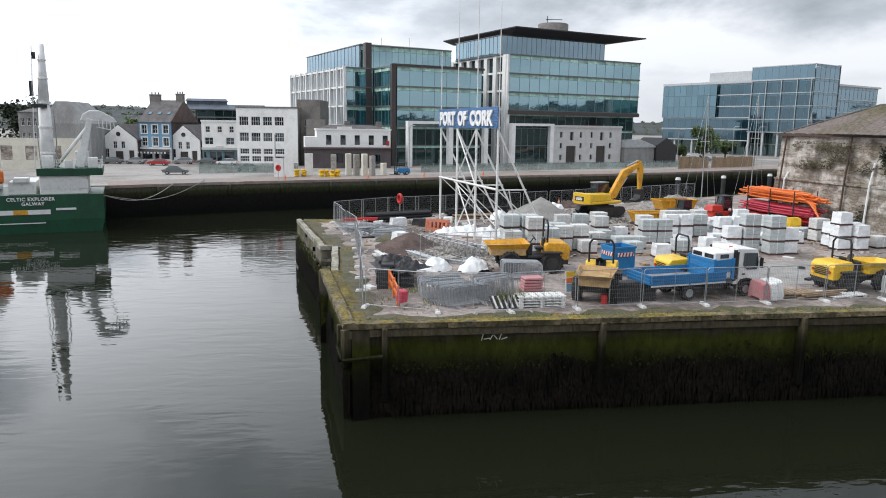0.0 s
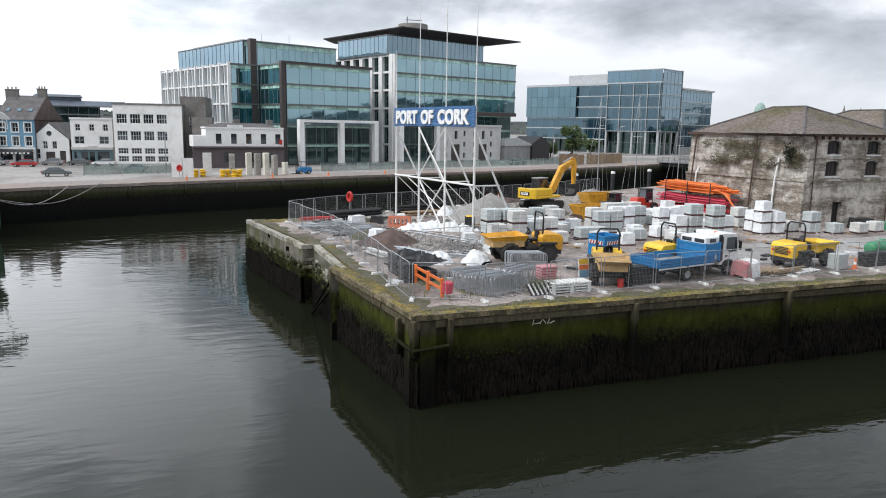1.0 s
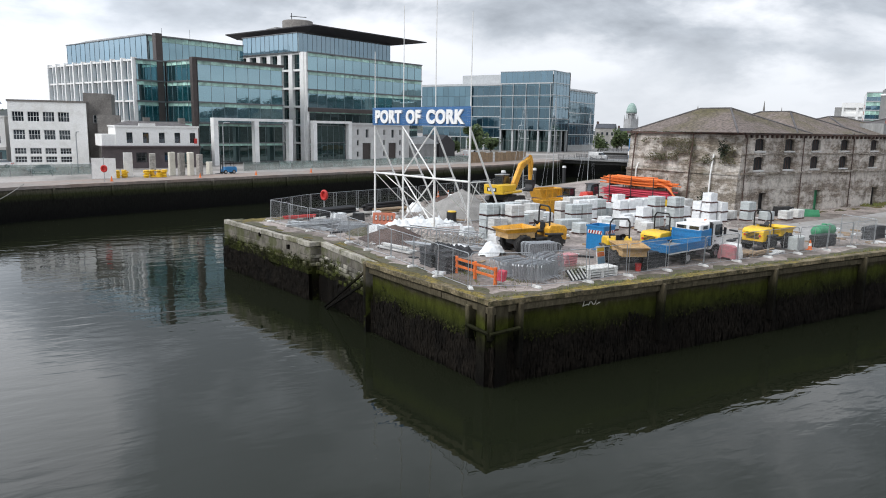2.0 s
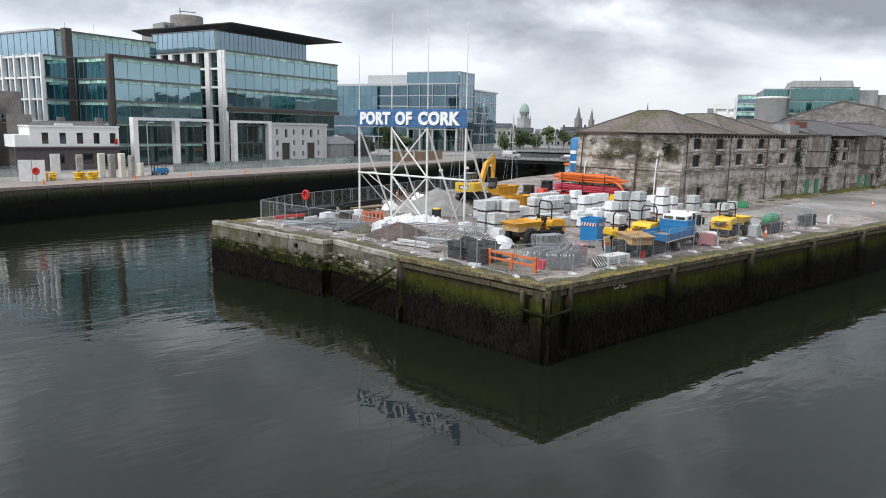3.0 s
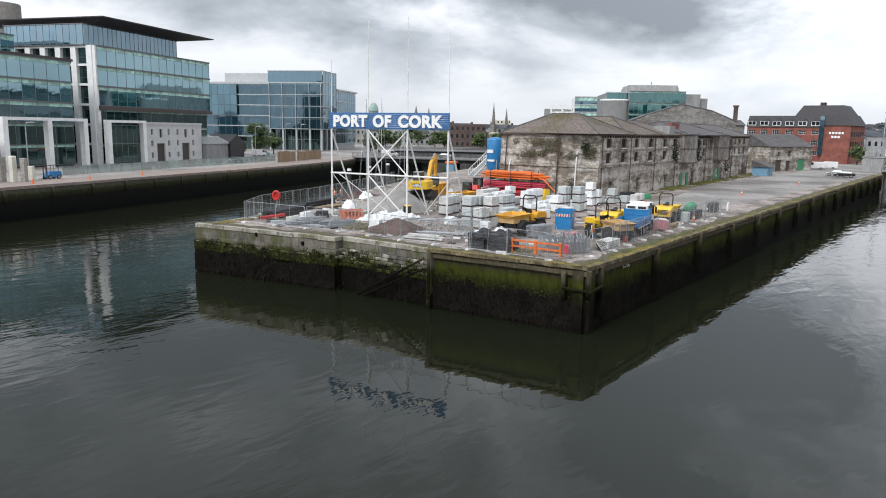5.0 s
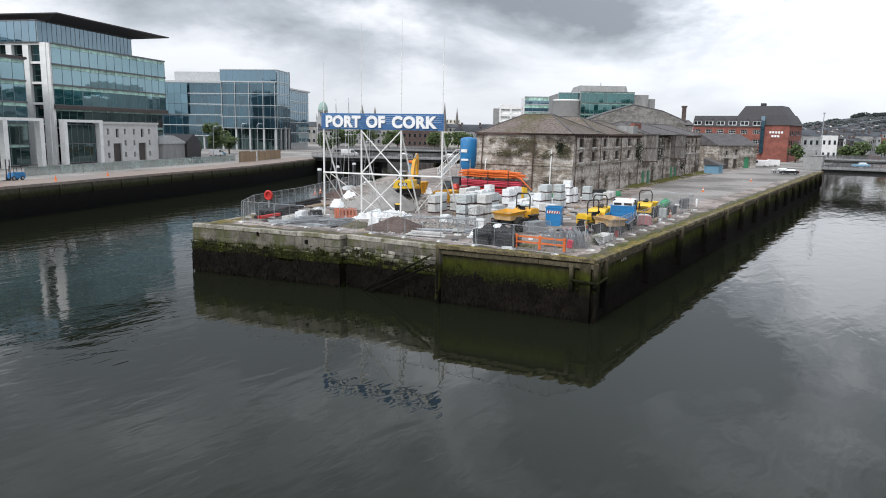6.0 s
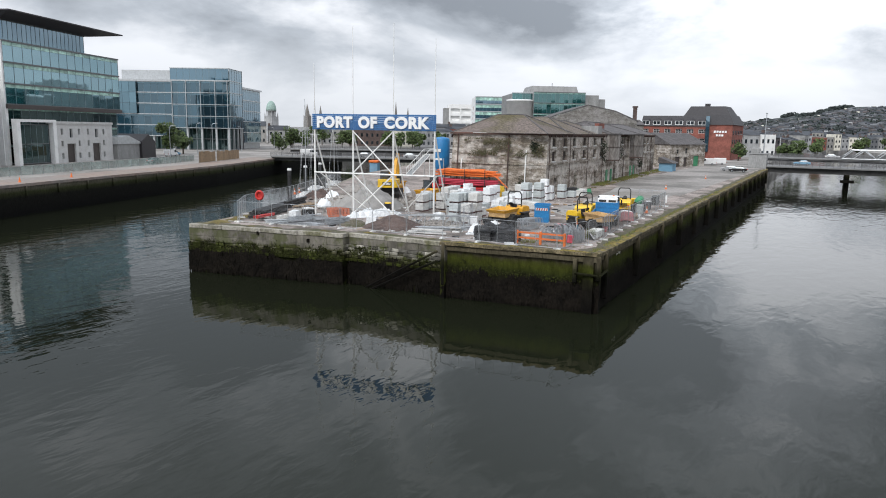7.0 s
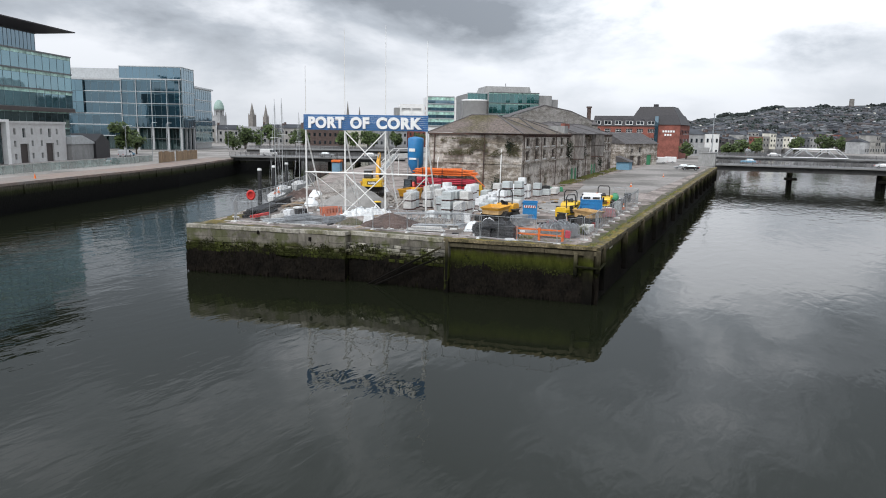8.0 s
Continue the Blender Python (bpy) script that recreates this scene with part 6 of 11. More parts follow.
# glass block with a rounded corner behind the warehouses
glassb = thing("office_building", "green glass office block with grey stone flanks", "office building", heading((223.4, 104.9), -57))
bm = bm_new()
quad_box(bm, -20.3, 0.4, DECK, 0.0, 40, 24.3)
quad_box(bm, -28.3, 3.4, DECK, -20.3, 30, 24.0)
part("core", bm, "clad_grey", glassb)
for u0, u1, v, top in ((0.1, 5.6, 0.8, 23.7), (5.6, 8.6, 2.2, 22.3)):
    bm = bm_new()
    quad_box(bm, u0, v, DECK, u1, 20, top)
    part("stone_flank", bm, "clad_grey", glassb)
curtain(glassb, -20.3, 0.0, 0.0, 8.0, 24.5, 12, 4, "glass_d", 0.5, slab=0.25)
curtain(glassb, -28.3, -20.3, 3.0, 20.9, 24.2, 6, 1, "glass_d", 0.0, slab=0.3, slab_mat="alu")
bm = bm_new()
lathe(bm, [(5.2, DECK), (5.2, 20.9), (5.4, 20.9), (5.4, 21.5), (4.8, 21.6)], 28, pose(-25.0, 4, 0))
part("round_corner", bm, "limestone", glassb, "", True)
bm = bm_new()
wedge(bm, (-18.5, 21, 3, 39), (-17, 22, 2, 38), 24.3, 28.2)
part("roof_plant", bm, "clad_grey", glassb)
bm = bm_new()
rod(bm, (-8, 24, 28), (-8, 24, 29.6), 0.12)
part("aerial", bm, "dark", glassb)
paleb = thing("office_building", "pale office block with green glass bands, far behind the warehouse", "office building", heading((313, 197), -57))
bm = bm_new()
quad_box(bm, 0, 0.4, DECK, 26, 20, 28.0)
part("core", bm, "limestone", paleb)
curtain(paleb, 0, 15, 0, 12.0, 28.2, 7, 4, "glass_b", 2.0, slab=0.5, slab_mat="alu")
whiteb = thing("office_building", "white flat block with recessed dark balconies", "office building", heading((383, 255), -57))
bm = bm_new()
wall_holes(bm, 3, 19, DECK, 27.0, [(4 + 7.4 * i, 6 + 5.0 * j, 10.2 + 7.4 * i, 9.2 + 5.0 * j) for i in range(2) for j in range(4)], 0, 1.5)
quad_box(bm, 3, 1.6, DECK, 19, 16, 26.9)
part("wall", bm, "white_render", whiteb)
bm = bm_new()
quad_box(bm, -0.4, 3, DECK, 2.9, 14, 24.5)
part("stair_tower", bm, "clad_grey", whiteb)
orangeb = thing("office_building", "terracotta panelled block with green glass bands", "office building", heading((322, 203), -78))
bm = bm_new()
quad_box(bm, 0, 0.3, DECK, 16, 10, 23.6)
part("wall", bm, "rust", orangeb)
for j in range(4):
    bar(orangeb, "terracotta_band", "terracotta", 8, 0.2, 12.4 + 2.9 * j, 16.2, 0.4, 1.7)

# ---- bridges ----
def girder_bridge(name, label, a, b, width, z_road, depth, piers, parapet=1.1):
    """A flat concrete road bridge from a to b, with piers at the given shares of its length."""
    a, b = Vector(a), Vector(b)
    ln = (b - a).length
    t = thing(name, label, "bridge", pose(a.x, a.y, 0, 0, 0, math.degrees(math.atan2((b - a).y, (b - a).x))))
    bm = bm_new()
    prism(bm, [(0, -width / 2 + 1.2), (ln, -width / 2 + 1.2), (ln, width / 2 - 1.2), (0, width / 2 - 1.2)], z_road - depth, z_road - 0.35)
    part("girder", bm, "dark_concrete", t)
    bm = bm_new()
    quad_box(bm, 0, -width / 2, z_road - 0.35, ln, width / 2, z_road)
    part("road_slab", bm, "rail_grey", t)
    for s in (-1, 1):
        bm = bm_new()
        y = s * (width / 2 - 0.1)
        quad_box(bm, 0, y - 0.06, z_road + parapet - 0.1, ln, y + 0.06, z_road + parapet)
        for k in range(4):
            quad_box(bm, 0, y - 0.03, z_road + 0.15 + 0.21 * k, ln, y + 0.03, z_road + 0.23 + 0.21 * k)
        for i in range(int(ln / 1.6) + 1):
            quad_box(bm, i * 1.6 - 0.05, y - 0.05, z_road, i * 1.6 + 0.05, y + 0.05, z_road + parapet)
        part("parapet", bm, "rail_dark", t)
    for f in piers:
        bm = bm_new()
        prism(bm, [(ln * f - 0.55, -width / 2 + 2), (ln * f, -width / 2 + 1), (ln * f + 0.55, -width / 2 + 2), (ln * f + 0.55, width / 2 - 2), (ln * f, width / 2 - 1), (ln * f - 0.55, width / 2 - 2)], -8.5, z_road - depth)
        part("pier", bm, "timber_wet", t)
        bm = bm_new()
        quad_box(bm, ln * f - 1.6, -width / 2 - 0.2, -2.6, ln * f + 1.6, -width / 2 + 1.4, -1.9)
        soften(bm, 0.1)
        part("pier_fender", bm, "timber_wet", t)
    return t


girder_bridge("bridge", "flat grey concrete road bridge over the north channel", (113.0, 164.2), (136, 119.2), 13, 1.0, 1.3, (0.36, 0.72))
girder_bridge("bridge", "flat grey concrete road bridge over the south channel", (167, 33.4), (171, -140), 13, 1.2, 1.75, (0.112, 0.241, 0.40, 0.6, 0.8), 1.5)
girder_bridge("bridge", "grey road bridge further up the north channel", (150, 190), (182, 142), 12, 1.9, 1.2, (0.5,))
truss = girder_bridge("bridge", "white steel truss bridge over the south channel", (212, 40), (216, -140), 12, 2.3, 1.2, (0.3, 0.6))
for y in (-6.2, 6.2):
    bm = bm_new()
    x0, x1, zt, zb = 24.5, 43.5, 5.2, 2.5
    rod(bm, (x0 + 3, y, zt), (x1 - 3, y, zt), 0.15)
    rod(bm, (x0, y, zb), (x1, y, zb), 0.15)
    rod(bm, (x0, y, zb), (x0 + 3, y, zt), 0.15)
    rod(bm, (x1, y, zb), (x1 - 3, y, zt), 0.15)
    for i in range(4):
        a0 = x0 + 3 + 3.25 * i
        rod(bm, (a0, y, zt if i % 2 else zb), (a0 + 3.25, y, zb if i % 2 else zt), 0.13)
    part("truss", bm, "alu", truss)
# abutment block and lamp mast at the end of the quay
bm = bm_new()
quad_box(bm, 168.5, 33.9, DECK, 173.0, 38.6, 4.0)
quad_box(bm, 168.3, 33.7, 4.0, 173.2, 38.8, 4.25)
quad_box(bm, 170.0, 36.0, 4.25, 172.6, 38.4, 5.6)
soften(bm, 0.06)
tagged(part("plant_kiosk", bm, "clad_grey"), "square grey concrete kiosk at the end of the quay", "kiosk")
mast = thing("lamp_mast", "tall slim grey lighting mast by the bridge", "lamp mast", pose(182, 36.0, DECK))
bm = bm_new()
rod(bm, (0, 0, 0), (0, 0, 15.5), 0.2, 0.1)
part("pole", bm, "galv", mast)
bm = bm_new()
quad_box(bm, -0.9, -0.2, 15.4, 0.9, 0.2, 15.7)
part("lamp_head", bm, "galv", mast)

# ---- trees ----
def crown(rng, r, h, n, size):
    """Many small leaf clumps in uneven lobes."""
    bm = bm_new()
    lobes = [(Vector((rng.uniform(-0.6, 0.6) * r, rng.uniform(-0.6, 0.6) * r, rng.uniform(0.15, 0.95) * h)), rng.uniform(0.3, 0.6) * r) for _ in range(9)]
    for _ in range(n):
        c, lr = rng.choice(lobes)
        d = Vector((rng.gauss(0, 1), rng.gauss(0, 1), rng.gauss(0, 1))).normalized()
        p = c + d * lr * rng.uniform(0.5, 1.05)
        s = size * rng.uniform(0.6, 1.4)
        a = Vector((rng.gauss(0, 1), rng.gauss(0, 1), rng.gauss(0, 0.6))).normalized()
        b = a.orthogonal().normalized() * s
        a *= s
        k = d * s * 0.4
        vs = [bm.verts.new(q) for q in (p - a, p - b * 0.7 + k, p + a, p + b * 0.7 + k)]
        bm.faces.new(vs[:3])
        bm.faces.new((vs[0], vs[2], vs[3]))
    return bm


def tree(p, h, r, seed, n=1500, mtl="leaf", label="leafy green street tree", size=0.42):
    rng = smooth_rand(seed)
    t = thing("tree", label, "tree", pose(p[0], p[1], p[2] if len(p) > 2 else BT))
    bm = bm_new()
    rod(bm, (0, 0, -0.2), (0, 0, h * 0.4), 0.28, 0.2)
    for i in range(6):
        a = i * 1.05 + rng.uniform(-0.3, 0.3)
        rod(bm, (0, 0, h * (0.3 + 0.03 * i)), (math.cos(a) * r * 0.6, math.sin(a) * r * 0.6, h * rng.uniform(0.55, 0.85)), 0.11, 0.03, 5)
    part("trunk", bm, "bark", t)
    o = part("crown", crown(rng, r, h * 0.72, n, size), mtl, t)
    o.matrix_basis = pose(0, 0, h * 0.27)
    return t


tree((102.5, 198), 9.0, 4.2, 1)
tree((112, 203), 5.5, 2.6, 2, 700)
tree((96, 200), 4.2, 2.2, 3, 500)
tree((-74, 176), 13.0, 6.0, 4, 1600, "leaf_dark", "dark broad tree behind the houses")
for i, (x, y, h) in enumerate(((-98, 190, 9), (-108, 182, 8), (-60, 215, 9), (-52, 225, 8), (-118, 190, 9))):
    tree((x, y), h, 5.0, 10 + i, 900, "leaf_dark" if i % 2 else "leaf", "broad green tree behind the houses", 0.6)
for i, (x, y, h) in enumerate(((170, 214, 6), (182, 218, 8), (190, 224, 9), (196, 222, 7), (206, 224, 10), (220, 220, 8), (214, 190, 7), (224, 184, 8), (236, 176, 8), (243, 168, 7))):
    tree((x, y), h, 3.6, 30 + i, 700, "leaf", "green tree beside the far road", 0.5)
tree((166, 66, DECK), 9, 4.5, 41, 800, "leaf_dark", "green tree between the warehouses and the hotel")
tree((228, 48, DECK), 6, 3, 42, 600)
for i, (x, y, h) in enumerate(((262, 34, 5), (268, 30, 6), (390, -6, 10), (396, -10, 9), (440, -20, 9), (330, 26, 6), (366, 26, 9), (354, 8, 8), (420, 4, 10), (246, 204, 7), (254, 198, 8), (262, 206, 9), (240, 230, 8), (258, 262, 9))):
    tree((x, y, 0.0), h, 3.6, 50 + i, 600, "leaf", "green tree on the city bank", 0.55)

# ---- the city beyond ----
rngc = smooth_rand(77)
M["pale_grey"] = mat("pale_grey_stone", (0.40, 0.405, 0.41), 0.9, var=0.2, scale=0.3, fine=2)
CITY = ["cream", "house_brick", "city", "pale_grey", "clad_grey", "pale_grey", "clad_grey", "city", "house_brick", "pale_grey", "cream"]
CITY_FAR = ["pale_grey", "cream", "clad_grey", "house_brick", "far_grey", "pale_grey", "city", "far_brick", "white_render", "city"]


def town_house(x, y, w, d, h, ang, wall, roof, rng, z0=0.0):
    """A plain distant town house with a pitched roof and rows of windows."""
    t = thing("town_house", {"house_brick": "red-brick town house with a slate roof", "white_render": "white rendered town house with a slate roof", "cream": "cream rendered town house with a slate roof"}.get(wall, "grey stone town house with a slate roof"), "house", pose(x, y, z0, 0, 0, ang))
    bm = bm_new()
    quad_box(bm, -w / 2, 0, -1, w / 2, d, h)
    part("wall", bm, wall, t)
    if roof:
        bm = bm_new()
        m = Matrix(((0, 1, 0, 0), (1, 0, 0, 0), (0, 0, 1, 0), (0, 0, 0, 1)))
        side_prism(bm, [(-0.3, h), (d + 0.3, h), (d / 2, h + roof)], -w / 2 - 0.1, w / 2 + 0.1, m)
        part("roof", bm, "far_slate", t)
        bm = bm_new()
        quad_box(bm, -w / 2, d / 2 - 0.6, h, -w / 2 + 1.2, d / 2 + 0.6, h + roof + 1.2)
        part("chimney", bm, "brick_dark", t)
    nu, nz = max(2, int(w / 2.6)), max(1, int(h / 3.4))
    far = math.hypot(x + 25, y - 8) > 340
    bm = bm_new()
    for i in range(nu):
        for j in range(nz):
            u, z = -w / 2 + (i + 0.5) * w / nu, 1.2 + j * h / nz
            if far:
                quad_box(bm, u - 0.55, -0.06, z, u + 0.55, 0.02, z + 1.7)
            else:
                GL.pane(t, u, -0.03, z, 1.1, 1.7, "window", name="window")
    if far:
        part("window_glass", bm, "window", t)["kind"] = "stuff"
    else:
        bm.free()
    return t


def town_row(a, b, n, hs, ang, seed, rows=1, back=0.0):
    rng = smooth_rand(seed)
    a, b = Vector(a), Vector(b)
    for i in range(n):
        q = a + (b - a) * ((i + 0.5) / n)
        w = (b - a).length / n * rng.uniform(0.85, 1.0)
        town_house(q.x, q.y, w, rng.uniform(9, 14), rng.uniform(*hs), ang + rng.uniform(-3, 3), rng.choice(CITY_FAR if q.y < 150 else CITY), rng.choice((0, 1.6, 2.2, 2.6)), rng)


def facing(a, b):
    return math.degrees(math.atan2(b[1] - a[1], b[0] - a[0]))


for a, b, n, hs, sd in (((250, 310), (318, 240), 8, (7, 11), 1), ((310, 310), (380, 235), 8, (9, 14), 2), ((276, 226), (344, 190), 6, (7, 11), 3),
                        ((345, 210), (415, 160), 6, (9, 14), 4), ((430, 330), (510, 200), 10, (12, 19), 5),
                        ((268, 58), (286, 40), 3, (8, 10), 6), ((300, 62), (340, 42), 7, (6, 10), 7), ((380, 56), (460, 34), 14, (5, 10), 8),
                        ((420, -30), (470, -62), 10, (6, 11), 9), ((480, -30), (580, -90), 18, (6, 12), 10), ((330, -40), (352, -62), 5, (8, 14), 11), ((560, 40), (640, -50), 18, (6, 12), 12), ((700, 90), (760, -90), 18, (7, 13), 13), ((820, 130), (860, -150), 22, (9, 15), 14)):
    town_row(a, b, n, hs, facing(a, b), sd)

# brown brick block with dark windows by the far bridge
town_house(268, 236, 20, 12, 12.2, -40, "brick_dark", 0, rngc)


def spire(name, label, p, base, h0, h1, mtl="grey_render", dome=False):
    t = thing(name, label, "church", pose(*p))
    bm = bm_new()
    quad_box(bm, -base / 2, -base / 2, -1, base / 2, base / 2, h0)
    for sx in (-1, 1):
        for sy in (-1, 1):
            rod(bm, (sx * base * 0.45, sy * base * 0.45, h0), (sx * base * 0.45, sy * base * 0.45, h0 + 3), base * 0.07, 0.02, 5)
    part("tower", bm, mtl, t)
    bm = bm_new()
    if dome:
        lathe(bm, [(base * 0.5, h0), (base * 0.5, h0 + 0.5), (base * 0.36, h0 + 0.5), (base * 0.36, h0 + 3.5), (base * 0.5, h0 + 3.5), (base * 0.5, h0 + 4)], 16)
        for k in range(8):
            a = math.pi * k / 4
            rod(bm, (base * 0.44 * math.cos(a), base * 0.44 * math.sin(a), h0 + 0.5), (base * 0.44 * math.cos(a), base * 0.44 * math.sin(a), h0 + 3.5), 0.28, n=6)
        part("drum", bm, mtl, t)
        bm = bm_new()
        r = base * 0.52
        lathe(bm, [(r * math.cos(a), h0 + 4 + (h1 - h0 - 4) * math.sin(a)) for a in [k * math.pi / 2 / 8 for k in range(8)]] + [(0.1, h1)], 18)
        part("dome", bm, "copper", t, "green copper dome", True)
    else:
        rod(bm, (0, 0, h0), (0, 0, h1), base * 0.48, 0.05, 8)
        part("spire", bm, mtl, t)
    return t


spire("church", "domed church tower with a green copper dome", (321, 355, 0), 6.6, 16.5, 27.0, "pale_grey", True)
spire("church", "tall grey stone church spire", (780, 703, 0), 8.0, 27, 45.0)
spire("church", "dark slender church spire", (778, 677, 0), 6.0, 25, 42.0)
spire("church", "dark slender church spire", (310, 248, 0), 2.6, 13, 25.6)
spire("church", "grey slender church spire", (330, 252, 0), 2.4, 13, 23)


# ---- hills round the city, with scattered houses ----
def hill(x0, y0, x1, y1, depth, crest, seed, name="hill", label="wooded hillside with scattered houses", mtl="hill", foot=0.0):
    """A long slope that rises from its foot to an uneven crest."""
    a, b = Vector((x0, y0)), Vector((x1, y1))
    d = (b - a)
    n = Vector((-d.y, d.x)).normalized()
    bm = bm_new()
    nu, nv = 90, 14
    g = []
    for i in range(nu + 1):
        row = []
        for j in range(nv + 1):
            q = a + d * (i / nu) + n * depth * (j / nv)
            f = j / nv
            z = foot - 1 + crest(i / nu) * (f ** 0.8) + noise.noise(Vector((q.x * 0.006, q.y * 0.006, seed))) * 9 * f + noise.noise(Vector((q.x * 0.03, q.y * 0.03, seed))) * 3.5 * f
            row.append(bm.verts.new((q.x, q.y, z)))
        g.append(row)
    for i in range(nu):
        for j in range(nv):
            bm.faces.new((g[i][j], g[i + 1][j], g[i + 1][j + 1], g[i][j + 1]))
    ob = part(name, bm, mtl, None, "", True)
    return tagged(ob, label, "hill", "", "structure")


def bell(*pts):
    def f(s):
        for (a, za), (b, zb) in zip(pts, pts[1:]):
            if a <= s <= b:
                k = (s - a) / (b - a)
                return za + (zb - za) * (3 * k * k - 2 * k ** 3)
        return pts[-1][1]
    return f


h_east = hill(1000, 330, 880, -700, 700, bell((0, 30), (0.16, 52), (0.25, 72), (0.5, 80), (0.7, 78), (1, 70)), 5)
h_north = hill(-900, 700, 1000, 1000, 500, bell((0, 42), (0.3, 34), (0.5, 26), (0.7, 22), (1, 22)), 9)


def scatter_on(g, n, seed, rows, mtl, name, label, w, d, h, roof):
    """Many far houses on a slope, as one stuff object."""
    rng = smooth_rand(seed)
    bm = bm_new()
    for _ in range(n):
        i, j = rng.randrange(len(g) - 1), rng.randrange(*rows)
        q = g[i][j].lerp(g[i + 1][j + 1], rng.random())
        ww, dd, hh = rng.uniform(*w), rng.uniform(*d), rng.uniform(*h)
        m = pose(q.x, q.y, q.z, 0, 0, rng.choice((-82, -100, -90, -75)) + rng.uniform(-10, 10))
        quad_box(bm, -ww / 2, -dd / 2, -2, ww / 2, dd / 2, hh, m)
        wedge(bm, (-ww / 2 - 0.2, -dd / 2 - 0.2, ww / 2 + 0.2, dd / 2 + 0.2), (-ww / 2 + 0.4, -0.1, ww / 2 - 0.4, 0.1), hh + 0.01, hh + 1.7, m)
    return tagged(part(name, bm, mtl), label, "houses", "", "stuff")


def slope_points(ob, nu=91, nv=15):
    vs = [v.co.copy() for v in ob.data.vertices]
    return [[vs[i * nv + j] for j in range(nv)] for i in range(nu)]


ge, gn = slope_points(h_east), slope_points(h_north)
for k, (mtl, n) in enumerate((("pale_grey", 170), ("cream", 50), ("far_slate", 3200), ("far_brick", 1400), ("far_grey", 1900))):
    scatter_on(ge, n, 100 + k, (0, 12), mtl, "hillside_houses", "rows of far houses stepping up the hillside", (5, 10) if mtl not in ("pale_grey", "cream") else (3, 5.5), (4, 6), (1.2, 2.2), 0)


def wood_on(g, n, seed, rows, size, mtl="leaf_dark", bits=14):
    rng = smooth_rand(seed)
    bm = bm_new()
    for _ in range(n):
        i, j = rng.randrange(len(g) - 1), rng.randrange(*rows)
        q = g[i][j].lerp(g[i + 1][j + 1], rng.random())
        if noise.noise(q * 0.012) < -0.05:
            continue
        r = rng.uniform(*size)
        for _ in range(bits):
            d = Vector((rng.gauss(0, 1), rng.gauss(0, 1), abs(rng.gauss(0, 1)))).normalized()
            p = q + Vector((d.x * r, d.y * r, d.z * r * 0.9))
            s = r * rng.uniform(0.35, 0.6)
            a = Vector((rng.gauss(0, 1), rng.gauss(0, 1), rng.gauss(0, 1))).normalized() * s
            b = a.orthogonal().normalized() * s
            vs = [bm.verts.new(c) for c in (p - a, p - b, p + a, p + b)]
            bm.faces.new(vs[:3])
            bm.faces.new((vs[0], vs[2], vs[3]))
    return tagged(part("woodland", bm, mtl), "dark green trees between the hillside houses", "trees", "", "stuff")


wood_on(ge, 6500, 7, (0, 14), (2.2, 4.6), "far_wood")
wood_on(ge, 900, 17, (12, 14), (4.0, 7.0), "far_wood", 24)
wood_on(gn, 3000, 8, (1, 14), (1.4, 3.0), "far_green", 12)
bm = bm_new()
top = ge[33][13]
rod(bm, (top.x, top.y, top.z - 5), (top.x, top.y, top.z + 16), 5, 4.4, 10)
tagged(part("water_tower", bm, "grey_render"), "distant grey tower on the hilltop", "tower")
# wooded rise on the south side, behind the river
h_south = hill(620, -330, -900, -260, 160, bell((0, 44), (0.3, 40), (0.5, 47), (0.7, 42), (1, 50)), 13, "hill", "low wooded rise across the river", "hill")
wood_on(slope_points(h_south), 2200, 19, (3, 14), (3.0, 6.5), "far_wood", 12)

# ---- research ship at the far quay ----
SHIP = pose(-30.9, 92.6, WATER, 0, 0, 17.0)
ship = thing("ship", "green and white research ship moored at the far quay", "ship", SHIP)
bm = bm_new()
L, Bm = 60.0, 11.0
sections = []
for s in range(13):
    f = s / 12
    x = -L * f
    wide = Bm / 2 * (1 - max(0, (f - 0.7) / 0.3) ** 2)
    wide = max(wide, 0.25)
    drop = 0.85 if s == 0 else 1.0
    ring = [(0.0, -3.0), (wide * 0.8 * drop, -2.6), (wide * 0.97, -0.5), (wide, 1.6), (wide, 4.6 + 1.4 * f * f)]
    sections.append([bm.verts.new((x + (0.5 if (s == 0 and z > 1) else 0), -Bm / 2 * 0 + sg * y - 0, z)) for sg in (-1, 1) for y, z in (ring if sg < 0 else ring[::-1])])
for a, b in zip(sections, sections[1:]):
    for i in range(len(a)):
        j = (i + 1) % len(a)
        bm.faces.new((a[i], a[j], b[j], b[i]))
bm.faces.new(sections[0])
bm.faces.new(sections[-1][::-1])
bmesh.ops.translate(bm, verts=bm.verts[:], vec=(0, Bm / 2, 0))
part("hull", bm, "hull_green", ship, "dark green painted steel hull")
bm = bm_new()
quad_box(bm, -16, -0.06, 2.3, -5.4, 0.05, 2.85)
part("hull_stripe", bm, "white", ship, "white stripe on the hull")
bm = bm_new()
quad_box(bm, -9.3, -0.09, 2.3, -7.8, -0.065, 2.85)
part("hull_mark", bm, "amber", ship)
